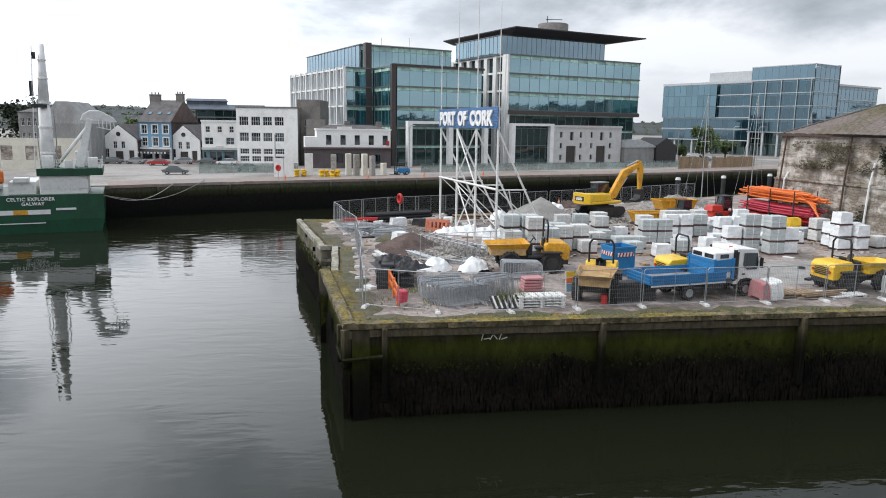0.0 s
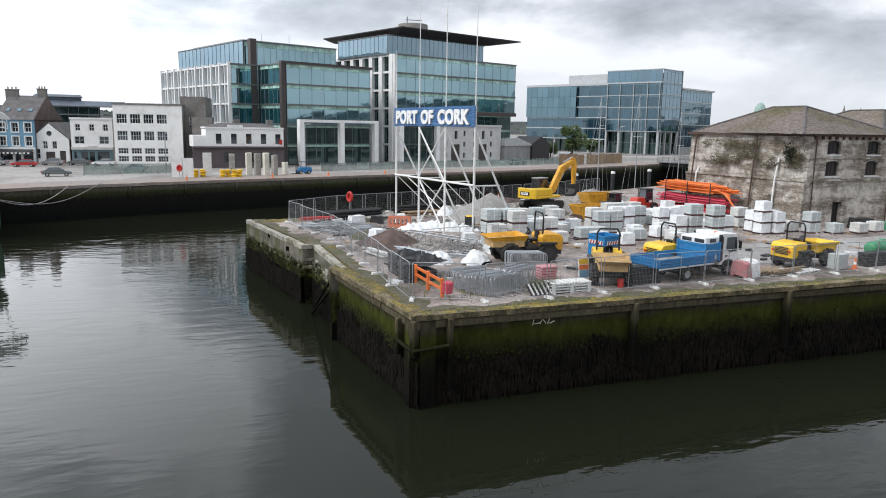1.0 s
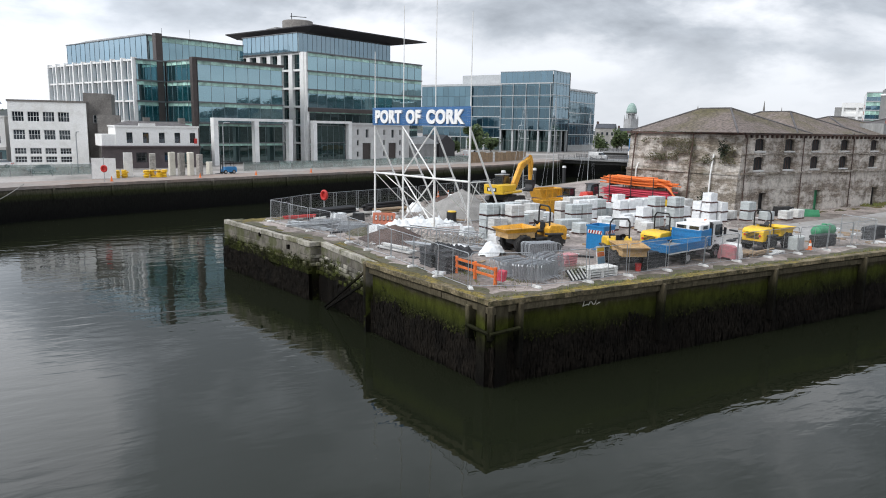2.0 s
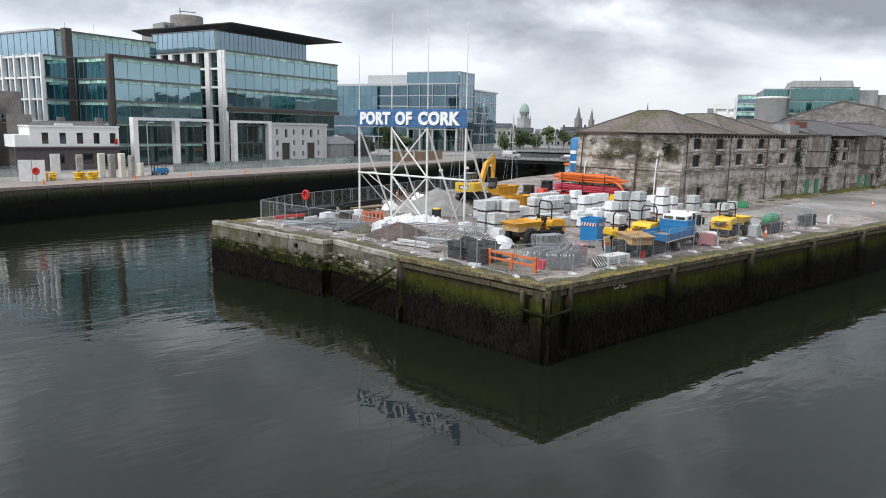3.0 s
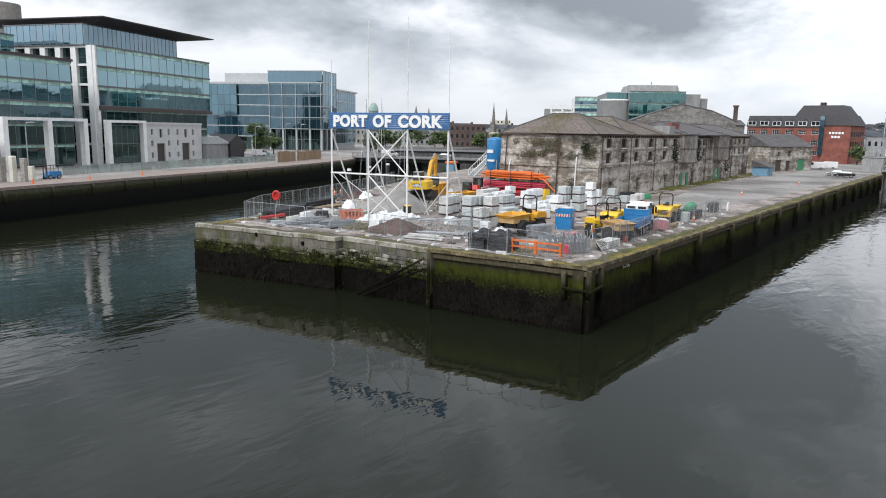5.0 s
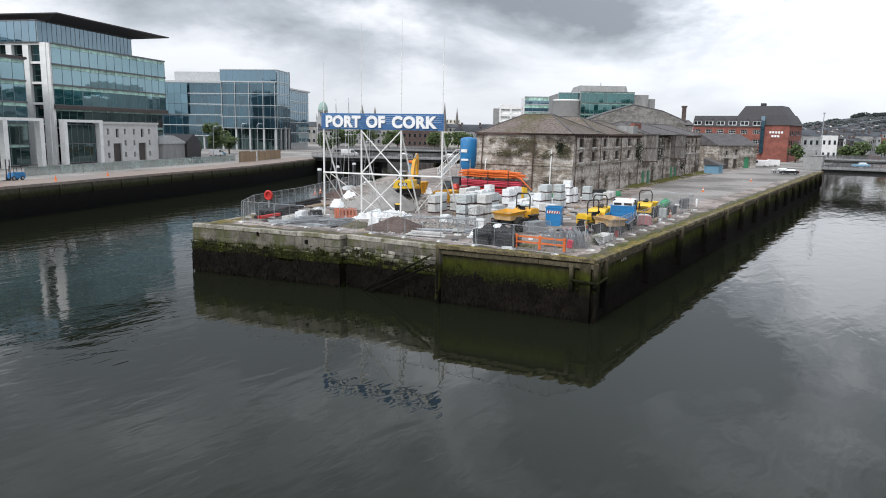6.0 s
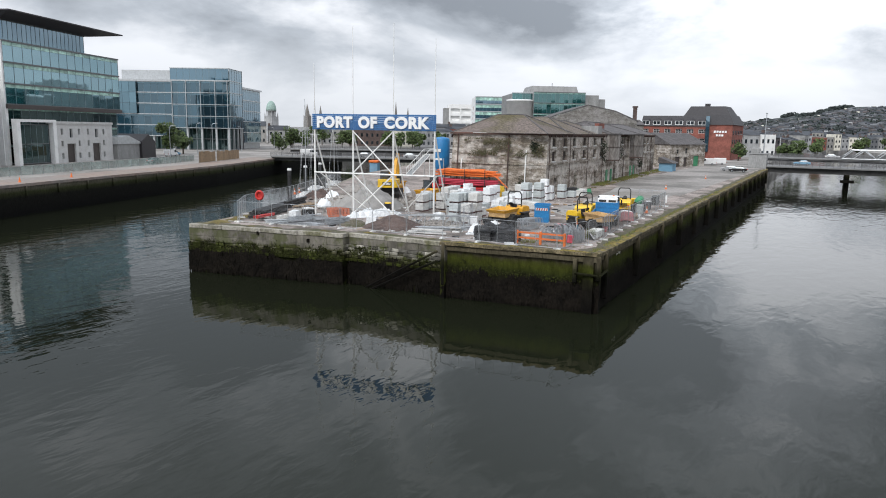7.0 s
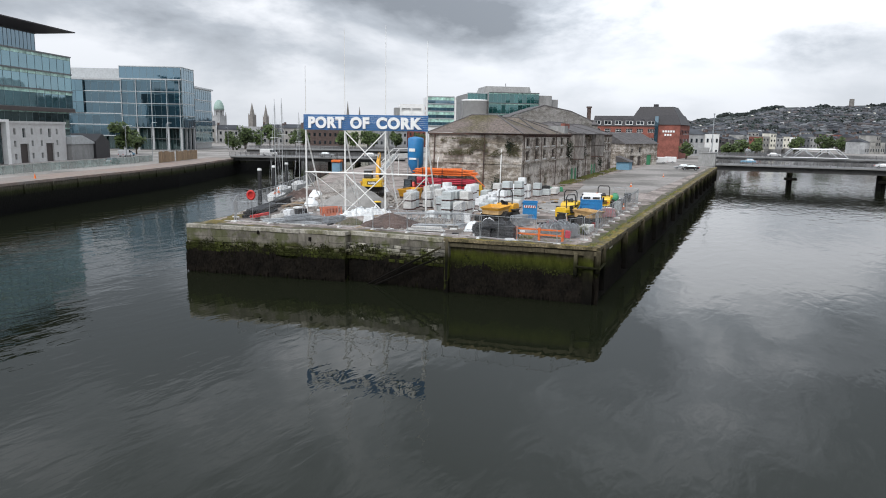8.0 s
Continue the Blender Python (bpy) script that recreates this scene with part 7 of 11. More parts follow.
# aft deckhouse, green-edged crane deck and rails
bm = bm_new()
quad_box(bm, -6.4, 0.5, 4.6, -1.2, 9.6, 6.9)
soften(bm, 0.08)
part("deckhouse", bm, "white_steel", ship)
bm = bm_new()
quad_box(bm, -6.6, 0.2, 6.9, 0.6, 10.4, 7.75)
part("crane_deck", bm, "hull_green", ship)
bm = bm_new()
quad_box(bm, -9.8, 1.4, 4.6, -6.9, 9.5, 6.1)
quad_box(bm, -9.2, 1.0, 6.1, -7.6, 3.0, 6.6)
part("winch_house", bm, "white_steel", ship)
bm = bm_new()
quad_box(bm, -24, 1, 4.8, -11.4, 10, 9.4)
part("deckhouse", bm, "white_steel", ship)
bm = bm_new()
quad_box(bm, -11.9, 0.3, 6.0, -10.1, 1.4, 7.6)
soften(bm, 0.2)
part("rescue_boat", bm, "orange", ship)
bm = bm_new()
for i in range(12):
    x = -6.5 + 0.63 * i
    rod(bm, (x, 0.5, 7.75), (x, 0.5, 8.8), 0.035, n=5)
for z in (8.1, 8.45, 8.8):
    rod(bm, (-6.5, 0.5, z), (0.5, 0.5, z), 0.03, n=5)
    rod(bm, (0.5, 0.5, z), (0.5, 10.2, z), 0.03, n=5)
part("rail", bm, "white_steel", ship)
part("crane_mast", rod(rod(bm_new(), (-5.5, 3.6, 7.7), (-5.5, 3.6, 15.6), 0.85, 0.66, 12), (-5.5, 3.6, 15.4), (-5.3, 3.6, 22.6), 0.66, 0.3, 8), "white", ship, "tall white crane mast", True)
bm = bm_new()
quad_box(bm, -6.7, 2.6, 15.0, -5.1, 2.9, 15.4)
quad_box(bm, -6.4, 3.4, 20.8, -6.0, 3.8, 21.6)
quad_box(bm, -6.9, 3.3, 16.4, -6.5, 3.7, 18.2)
part("crane_fitting", bm, "dark", ship)
bm = bm_new()
for k in range(12):
    z = 8.6 + 1.15 * k
    rod(bm, (-6.95 + 0.045 * k, 3.2, z), (-6.95 + 0.045 * k, 4.0, z), 0.03, n=4)
for y in (3.2, 4.0):
    rod(bm, (-7.0, y, 7.8), (-6.35, y, 22.4), 0.035, n=4)
part("crane_ladder", bm, "white_steel", ship)
for z, r in ((9.4, 1.0), (12.6, 0.92), (15.5, 0.95), (18.4, 0.66), (20.6, 0.54)):
    bm = bm_new()
    rod(bm, (-5.5 + max(0, z - 15.4) * 0.028, 3.6, z), (-5.5 + max(0, z - 15.4) * 0.028, 3.6, z + 0.2), r * 0.9, n=12)
    part("crane_flange", bm, "white_steel", ship)
bm = bm_new()
quad_box(bm, -16, -0.10, 1.2, -6.0, -0.02, 1.3)
quad_box(bm, -4.8, -0.10, 2.75, -2.6, -0.02, 3.0)
part("rubbing_strake", bm, "white", ship)
bm = bm_new()
m = pose(-1.9, 3.6, 7.7, 0, 13, 0)
for dy in (-0.75, 0.45):
    wedge(bm, (-0.75, dy, 0.35, dy + 0.3), (-0.35, dy + 0.1, 0.3, dy + 0.35), 0, 6.2, m)
for z in (1.4, 3.4, 5.0):
    rod(bm, m @ Vector((-0.2, -0.7, z)), m @ Vector((-0.1, 0.7, z)), 0.12, n=6)
part("crane_boom", soften(bm, 0.05), "white", ship, "white twin-legged boom of the deck crane")
bm = bm_new()
side_prism(bm, [(-1.1, 5.7), (-0.9, 6.6), (-0.3, 7.2), (0.8, 7.5), (2.6, 7.0), (3.1, 6.5), (2.7, 6.3), (1.2, 6.4), (0.4, 5.8)], -0.6, 0.6, m)
soften(bm, 0.12, 2)
part("crane_head", bm, "white", ship, "rounded white crane head")
bm = bm_new()
for k in range(5):
    x = 0.9 + 0.45 * k
    rod(bm, m @ Vector((x, -0.62, 6.4)), m @ Vector((x + 0.3, -0.62, 5.4)), 0.05, n=5)
rod(bm, m @ Vector((0.9, -0.62, 5.4)), m @ Vector((3.0, -0.62, 5.4)), 0.06, n=5)
part("crane_frame", bm, "white_steel", ship)
for y in (3.1, 4.1):
    bm = bm_new()
    rod(bm, (-1.0, y, 12.6), (-4.6, y, 7.9), 0.2, n=8)
    rod(bm, (-0.4, y, 13.6), (-1.8, y, 11.6), 0.12, n=8)
    part("crane_ram", bm, "white", ship, "hydraulic ram", True)
bm = bm_new()
pipe(bm, [(-4.5, 3.0, 7.8), (-4.4, 3.0, 11.0), (-4.5, 3.0, 14.8)], 0.07)
pipe(bm, [(-6.3, 2.9, 7.8), (-6.4, 2.9, 12.0), (-6.1, 3.0, 16.0)], 0.06)
rod(bm, (1.4, 3.6, 14.0), (0.3, 3.6, 7.8), 0.05)
part("crane_hose", bm, "galv_dull", ship)
for x, y, w, h in ((-6.0, 1.2, 1.2, 1.5), (-3.6, 0.9, 0.9, 1.0), (-1.0, 1.2, 1.1, 1.3), (-2.6, 5.6, 1.6, 1.9)):
    bm = bm_new()
    quad_box(bm, x, y, 7.75, x + w, y + 0.9, 7.75 + h)
    part("deck_locker", soften(bm, 0.06), "white", ship)
bm = bm_new()
for i in range(8):
    quad_box(bm, -6.2 + 0.66 * i, 0.44, 5.3, -5.75 + 0.66 * i, 0.52, 6.3)
part("deckhouse_panel", bm, "white", ship)
for txt, x, z, s in (("CELTIC EXPLORER", -7.4, 3.95, 0.46), ("GALWAY", -7.2, 3.4, 0.44)):
    cu = bpy.data.curves.new("ship_name", "FONT")
    cu.body, cu.size, cu.align_x, cu.extrude, cu.offset = txt, s * 1.25, "CENTER", 0.02, 0.012
    cu.space_character = 1.08
    o = new("ship_name", cu)
    o.parent = ship
    o.matrix_basis = pose(x, -0.07, z, 90, 0, 0)
    cu.materials.append(M["lead"])
    o["label"] = "white painted ship name and port"
for p, q in (((0.4, 0.5, 4.4), (14, 14.0, 5.0)), ((0.4, 2.5, 4.2), (10, 13.0, 5.0))):
    bm = bm_new()
    n = 14
    pts = [Vector(p).lerp(Vector(q), i / n) - Vector((0, 0, 1.6 * math.sin(math.pi * i / n))) for i in range(n + 1)]
    pipe(bm, pts, 0.05, 5)
    part("mooring_rope", bm, "wood_grey", ship)


# ---- yachts and mooring piles in the north channel ----
def yacht(x, y, ang, mh, label):
    t = thing("yacht", label, "sailing boat", pose(x, y, WATER, 0, 0, ang))
    bm = bm_new()
    secs = []
    for s in range(9):
        f = s / 8
        xx = -4.5 + 9 * f
        w = 1.5 * math.sin(math.pi * (0.18 + 0.82 * (1 - f) ** 1.0 * 0.9)) ** 0.7 if f < 1 else 0.03
        secs.append([bm.verts.new((xx, sy * w * k, z)) for sy, k, z in ((-1, 1, 1.0 + 0.2 * f), (-1, 0.75, 0.1), (0, 0, -0.5), (1, 0.75, 0.1), (1, 1, 1.0 + 0.2 * f))])
    for a, b in zip(secs, secs[1:]):
        for i in range(5):
            bm.faces.new((a[i], a[(i + 1) % 5], b[(i + 1) % 5], b[i]))
    bm.faces.new(secs[0])
    bm.faces.new(secs[-1][::-1])
    part("hull", bm, "white", t)
    bm = bm_new()
    wedge(bm, (-1.8, -0.9, 2.0, 0.9), (-1.4, -0.7, 1.4, 0.7), 1.05, 1.6)
    soften(bm, 0.08)
    part("cabin", bm, "white", t)
    bm = bm_new()
    rod(bm, (0.6, 0, 1.4), (0.6, 0, mh), 0.09, 0.05)
    rod(bm, (0.6, -0.9, mh * 0.62), (0.6, 0.9, mh * 0.62), 0.03, n=5)
    part("mast", bm, "alu", t)
    bm = bm_new()
    rod(bm, (0.5, 0, 2.3), (-3.6, 0, 2.4), 0.14)
    part("boom", bm, "wood_grey", t)
    bm = bm_new()
    for p in ((4.4, 0, 1.2), (-4.4, 0, 1.1), (0.4, 1.4, 1.1), (0.4, -1.4, 1.1)):
        rod(bm, p, (0.6, 0, mh - 0.3), 0.018, n=4)
    part("rigging", bm, "galv", t)
    return t


yacht(53.5, 103.8, 26, 18.8, "white sailing yacht with a tall mast moored by the quay")
yacht(66.5, 112.0, 26, 19.6, "white sailing yacht with a tall mast moored by the quay")
yacht(80.0, 117.5, 22, 17.0, "white sailing yacht moored by the quay")
for x, y, top in ((50.5, 105.0, 1.8), (60.5, 109.5, 1.8), (72, 115.0, 1.8)):
    t = thing("mooring_pile", "dark round mooring pile with a white cap", "mooring pile", pose(x, y, WATER))
    bm = bm_new()
    rod(bm, (0, 0, -3), (0, 0, top - WATER - 0.4), 0.36, n=12)
    part("pile_shaft", bm, "dark", t)
    bm = bm_new()
    rod(bm, (0, 0, top - WATER - 0.4), (0, 0, top - WATER), 0.42, 0.34, n=12)
    part("cap", bm, "white", t)

# ---- the sign tower ----
S0, S1 = Vector((8.05, 64.7)), Vector((10.65, 51.6))
SANG = math.degrees(math.atan2((S1 - S0).y, (S1 - S0).x))
SLEN = (S1 - S0).length
sign = thing("sign_tower", "white steel lattice tower with a blue and white name board", "sign", pose(S0.x, S0.y, DECK, 0, 0, SANG))
SB, ST = 9.05 - DECK, 10.65 - DECK
PX = [0.06, 4.45, 8.9, SLEN - 0.06]
TOPS = [15.6, 19.2, 19.4, 17.8]
for x, top in zip(PX, TOPS):
    bm = bm_new()
    rod(bm, (x, 0.14, -0.1), (x, 0.14, ST), 0.095, n=10)
    part("post", bm, "white_steel", sign)
    bm = bm_new()
    rod(bm, (x, 0.14, ST), (x, 0.14, top), 0.05, 0.03, n=8)
    part("flagpole", bm, "white_steel", sign)
    bm = bm_new()
    rod(bm, (x, 0.2, SB - 0.3), (x + 0.1, 4.6, 0.0), 0.085, n=8)
    rod(bm, (x, 0.2, 4.4), (x + 0.05, 2.5, 4.4), 0.05, n=6)
    rod(bm, (x, 0.2, 4.4), (x + 0.1, 4.2, 0.8), 0.045, n=6)
    part("raking_leg", bm, "white_steel", sign)
bm = bm_new()
rod(bm, (0, 0.06, 4.45), (SLEN, 0.06, 4.45), 0.085, n=8)
part("rail", bm, "white_steel", sign)
for z0, z1 in ((SB - 0.1, 4.5), (4.4, 0.3)):
    for a, b in ((PX[1], PX[2]), (PX[2], PX[1])):
        bm = bm_new()
        rod(bm, (a, 0.08, z0), (b, 0.08, z1), 0.065, n=6)
        part("brace", bm, "white_steel", sign)
for a, b in ((PX[0], PX[1]), (PX[3], PX[2])):
    bm = bm_new()
    rod(bm, (a, 1.1, 4.4), (b, 3.8, 0.4), 0.05, n=6)
    part("brace", bm, "white_steel", sign)
N_SLAT = 8
for i in range(N_SLAT):
    bm = bm_new()
    h = (ST - SB) / N_SLAT
    quad_box(bm, -0.12, -0.03, SB + i * h + 0.012, SLEN + 0.12, 0.03, SB + (i + 1) * h - 0.008)
    part("board_slat", bm, "sign_blue", sign)
bm = bm_new()
for x in (0.3, 2.4, 4.45, 6.7, 8.9, 11.0, SLEN - 0.3):
    quad_box(bm, x - 0.04, 0.03, SB, x + 0.04, 0.09, ST)
part("batten", bm, "white_steel", sign)
for word, x0, x1 in (("PORT", 0.42, 4.45), ("OF", 5.12, 7.2), ("CORK", 7.9, 12.75)):
    cu = bpy.data.curves.new("lettering", "FONT")
    cu.body, cu.size, cu.extrude, cu.offset, cu.align_x = word, 1.5, 0.06, 0.075, "CENTER"
    cu.space_character = 1.1
    cu.materials.append(M["lead"])
    o = new("lettering", cu)
    o.parent = sign
    o["label"] = "raised white capital letters"
    bpy.context.view_layer.update()
    k = (x1 - x0) / o.dimensions.x
    o.matrix_basis = pose((x0 + x1) / 2, -0.085, SB + 0.26, 90, 0, 0) @ Matrix.Diagonal((k, 1.0, 1.0, 1.0))


# ---- fence panels ----
def fence_panel():
    t = thing("mesh_fence", "galvanised wire mesh site fence panel on concrete feet", "fence", pose(0, 0, DECK), "site fence")
    bm = bm_new()
    r = 0.024
    pipe(bm, [(0.02, 0, 0.08), (0.02, 0, 1.92), (0.1, 0, 2.0), (3.38, 0, 2.0), (3.46, 0, 1.92), (3.46, 0, 0.08)], r, 6)
    rod(bm, (0.02, 0, 0.16), (3.46, 0, 0.16), 0.018, n=5)
    rod(bm, (1.74, 0, 0.16), (1.74, 0, 2.0), 0.016, n=5)
    part("frame", bm, "galv", t)
    bm = bm_new()
    for i in range(34):
        x = 0.1 + i * 0.099
        quad_box(bm, x - 0.0022, -0.0022, 0.16, x + 0.0022, 0.0022, 1.98)
    for i in range(8):
        z = 0.3 + i * 0.22
        quad_box(bm, 0.03, -0.0022, z, 3.45, 0.0022, z + 0.0045)
    part("wire_mesh", bm, "galv_dull", t)
    bm = bm_new()
    wedge(bm, (-0.14, -0.36, 0.14, 0.36), (-0.10, -0.31, 0.10, 0.31), 0, 0.14)
    soften(bm, 0.02)
    f = part("foot", bm, "block_b", t)
    return t


panel = fence_panel()
first = True


def fence_line(pts, gap=0.03, seed=1):
    """Panels end to end along a line, each a little askew."""
    global first
    rng = smooth_rand(seed)
    for a, b in zip(pts, pts[1:]):
        a, b = Vector(a), Vector(b)
        ln = (b - a).length
        n = max(1, round(ln / 3.5))
        for i in range(n):
            p = a + (b - a) * (i / n)
            q = a + (b - a) * ((i + 1) / n) + Vector((rng.uniform(-0.12, 0.12), rng.uniform(-0.12, 0.12)))
            m = pose(p.x, p.y, DECK, rng.uniform(-2.5, 2.5), 0, math.degrees(math.atan2((q - p).y, (q - p).x)))
            if first:
                panel.matrix_world = m
                first = False
            else:
                copy_thing(panel, m)


fence_line([(-1.6, 66.0), (0.35, 55.5), (0.55, 45.0), (0.6, 35.1)], seed=2)
fence_line([(0.7, 34.9), (4.2, 33.5), (7.8, 33.3), (11.3, 33.7), (18.3, 34.0), (25.3, 34.3), (32.3, 34.4), (39.4, 34.7)], seed=3)
fence_line([(-1.5, 66.3), (3.6, 70.3), (15.3, 74.4), (32.7, 82.6), (45.5, 89.4)], seed=4)
fence_line([(39.6, 34.9), (40.3, 38.3)], seed=5)
fence_line([(4.5, 45.8), (11.0, 47.6)], seed=6)


def barrier():
    t = thing("crowd_barrier", "galvanised steel pedestrian barrier stacked upright", "barrier", pose(0, 0, DECK), "stacked barriers")
    bm = bm_new()
    r = 0.021
    pipe(bm, [(0.0, 0, 0.22), (0.0, 0, 0.96), (0.05, 0, 1.06), (0.14, 0, 1.1), (2.16, 0, 1.1), (2.25, 0, 1.06), (2.3, 0, 0.96), (2.3, 0, 0.22), (0.0, 0, 0.22)], r, 6)
    part("frame", bm, "galv", t)
    one = part("bar", rod(bm_new(), (0, 0, 0.22), (0, 0, 1.1), 0.0085, n=4, caps=False), "galv", t)
    one.matrix_basis = pose(2.3 / 15, 0, 0)
    for i in range(2, 15):
        again(one, t, pose(i * 2.3 / 15, 0, 0))
    bm = bm_new()
    for x in (0.35, 1.95):
        pipe(bm, [(x, 0, 0.22), (x, -0.26, 0.01)], 0.016, 5)
        pipe(bm, [(x, 0, 0.22), (x, 0.26, 0.01)], 0.016, 5)
    part("feet", bm, "galv", t)
    return t


bar0 = barrier()
rng = smooth_rand(5)
bar0.matrix_world = pose(5.0, 34.05, DECK, -5, 0, 22)
for i in range(1, 15):
    copy_thing(bar0, pose(5.0 - 0.085 * i + rng.uniform(-0.04, 0.04), 34.05 + 0.085 * i + rng.uniform(-0.03, 0.03), DECK, -5 - rng.uniform(0, 7), 0, 22 + rng.uniform(-3, 3)))
for i in range(12):
    copy_thing(bar0, pose(3.8 - 0.02 * i + rng.uniform(-0.08, 0.08), 35.7 + 0.13 * i, DECK, -14 - rng.uniform(0, 10), 0, 12 + rng.uniform(-5, 5)))
for i in range(13):
    copy_thing(bar0, pose(6.9 - 0.05 * i + rng.uniform(-0.06, 0.06), 35.3 + 0.12 * i, DECK, -8 + rng.uniform(-6, 3), 0, 29 + rng.uniform(-4, 4)))
for i in range(10):
    copy_thing(bar0, pose(9.0 + rng.uniform(-0.06, 0.06), 40.6 + 0.12 * i, DECK, -10 + rng.uniform(-5, 3), 0, -13 + rng.uniform(-3, 3)))
for i in range(6):
    copy_thing(bar0, pose(4.2 + 0.3 * i + rng.uniform(-0.1, 0.1), 38.2 + rng.uniform(-0.2, 0.2), DECK + 0.08 + 0.05 * i, 82, 0, 15 + rng.uniform(-12, 12)))
# barriers lying in two heaps on the western point
for i in range(14):
    copy_thing(bar0, pose(-0.4 + 0.10 * i + rng.uniform(-0.3, 0.3), 61.6 + 0.02 * i + rng.uniform(-0.3, 0.4), DECK + 0.05 + 0.05 * i, 90 + rng.uniform(-7, 7), rng.uniform(-4, 4), -26 + rng.uniform(-22, 22)))
for i in range(12):
    copy_thing(bar0, pose(1.9 + 0.03 * i + rng.uniform(-0.05, 0.05), 58.6 + 0.02 * i + rng.uniform(-0.05, 0.05), DECK + 0.05 + 0.05 * i, 90 + rng.uniform(-2, 2), 0, -19 + rng.uniform(-4, 4)))

# ---- orange post and rail barrier ----
ob_ = thing("rail_barrier", "orange plastic post and rail barrier", "barrier", pose(2.35, 34.9, DECK, 0, 0, 93))
for x in (0.0, 2.0, 4.0):
    bm = bm_new()
    quad_box(bm, x - 0.1, -0.08, 0, x + 0.1, 0.08, 1.08)
    soften(bm, 0.03)
    part("post", bm, "orange", ob_)
for z in (0.42, 0.85):
    bm = bm_new()
    quad_box(bm, 0, -0.04, z, 4.0, 0.04, z + 0.14)
    part("rail", bm, "orange", ob_)

# ---- lifebuoy post ----
lb = thing("lifebuoy_stand", "red lifebuoy housing on a post by the fence", "lifebuoy", pose(4.8, 69.4, DECK, 0, 0, -65))
bm = bm_new()
rod(bm, (0, 0, 0), (0, 0, 1.6), 0.05)
part("post", bm, "galv", lb)
bm = bm_new()
n = 20
ring = []
for i in range(n):
    a = 2 * math.pi * i / n
    ring.append([bm.verts.new(((0.36 + 0.13 * math.cos(b)) * math.cos(a), 0.14 * math.sin(b), 1.95 + (0.42 + 0.13 * math.cos(b)) * math.sin(a))) for b in [2 * math.pi * k / 8 for k in range(8)]])
for i in range(n):
    for k in range(8):
        bm.faces.new((ring[i][k], ring[(i + 1) % n][k], ring[(i + 1) % n][(k + 1) % 8], ring[i][(k + 1) % 8]))
part("ring", bm, "red", lb, "red lifebuoy ring", True)
bm = bm_new()
rod(bm, (0, 0.05, 1.95), (0, 0.12, 1.95), 0.42, n=16)
part("backplate", bm, "red", lb)


# ---- wheels and machines ----
def wheel(parent, x, y, z, r, w, rim="yellow", name="wheel", lugs=True):
    """A wheel across y: a tyre with a rounded tread, rim and hub."""
    key = ("wheel", r, w, rim)
    m = pose(x, y, z)
    if key in BOXES:
        src = BOXES[key]
        o = again(src, parent, m)
        for c in src.children:
            again(c, o, c.matrix_basis.copy())
        return o
    turn = Matrix(((1, 0, 0, 0), (0, 0, 1, 0), (0, -1, 0, 0), (0, 0, 0, 1)))
    bm = bm_new()
    lathe(bm, [(r * 0.55, -w * 0.42), (r * 0.86, -w * 0.5), (r * 0.96, -w * 0.4), (r, -w * 0.2), (r, w * 0.2), (r * 0.96, w * 0.4), (r * 0.86, w * 0.5), (r * 0.55, w * 0.42)], 20, turn)
    if lugs:
        for i in range(20):
            a = 2 * math.pi * i / 20
            mm = Matrix.Rotation(a, 4, "Y") @ Matrix.Translation((0, 0, r))
            quad_box(bm, -0.04, -w * 0.44 if i % 2 else -w * 0.02, -0.03, 0.04, w * 0.02 if i % 2 else w * 0.44, 0.035, mm)
    o = part(name, bm, "tyre", parent)
    o.matrix_basis = m
    bm = bm_new()
    lathe(bm, [(r * 0.55, -w * 0.44), (r * 0.5, -w * 0.36), (r * 0.2, -w * 0.30), (r * 0.18, -w * 0.44), (r * 0.02, -w * 0.46)], 16, turn)
    lathe(bm, [(r * 0.02, w * 0.46), (r * 0.18, w * 0.44), (r * 0.2, w * 0.30), (r * 0.5, w * 0.36), (r * 0.55, w * 0.44)], 16, turn)
    part("rim", bm, rim, o)
    BOXES[key] = o
    return o


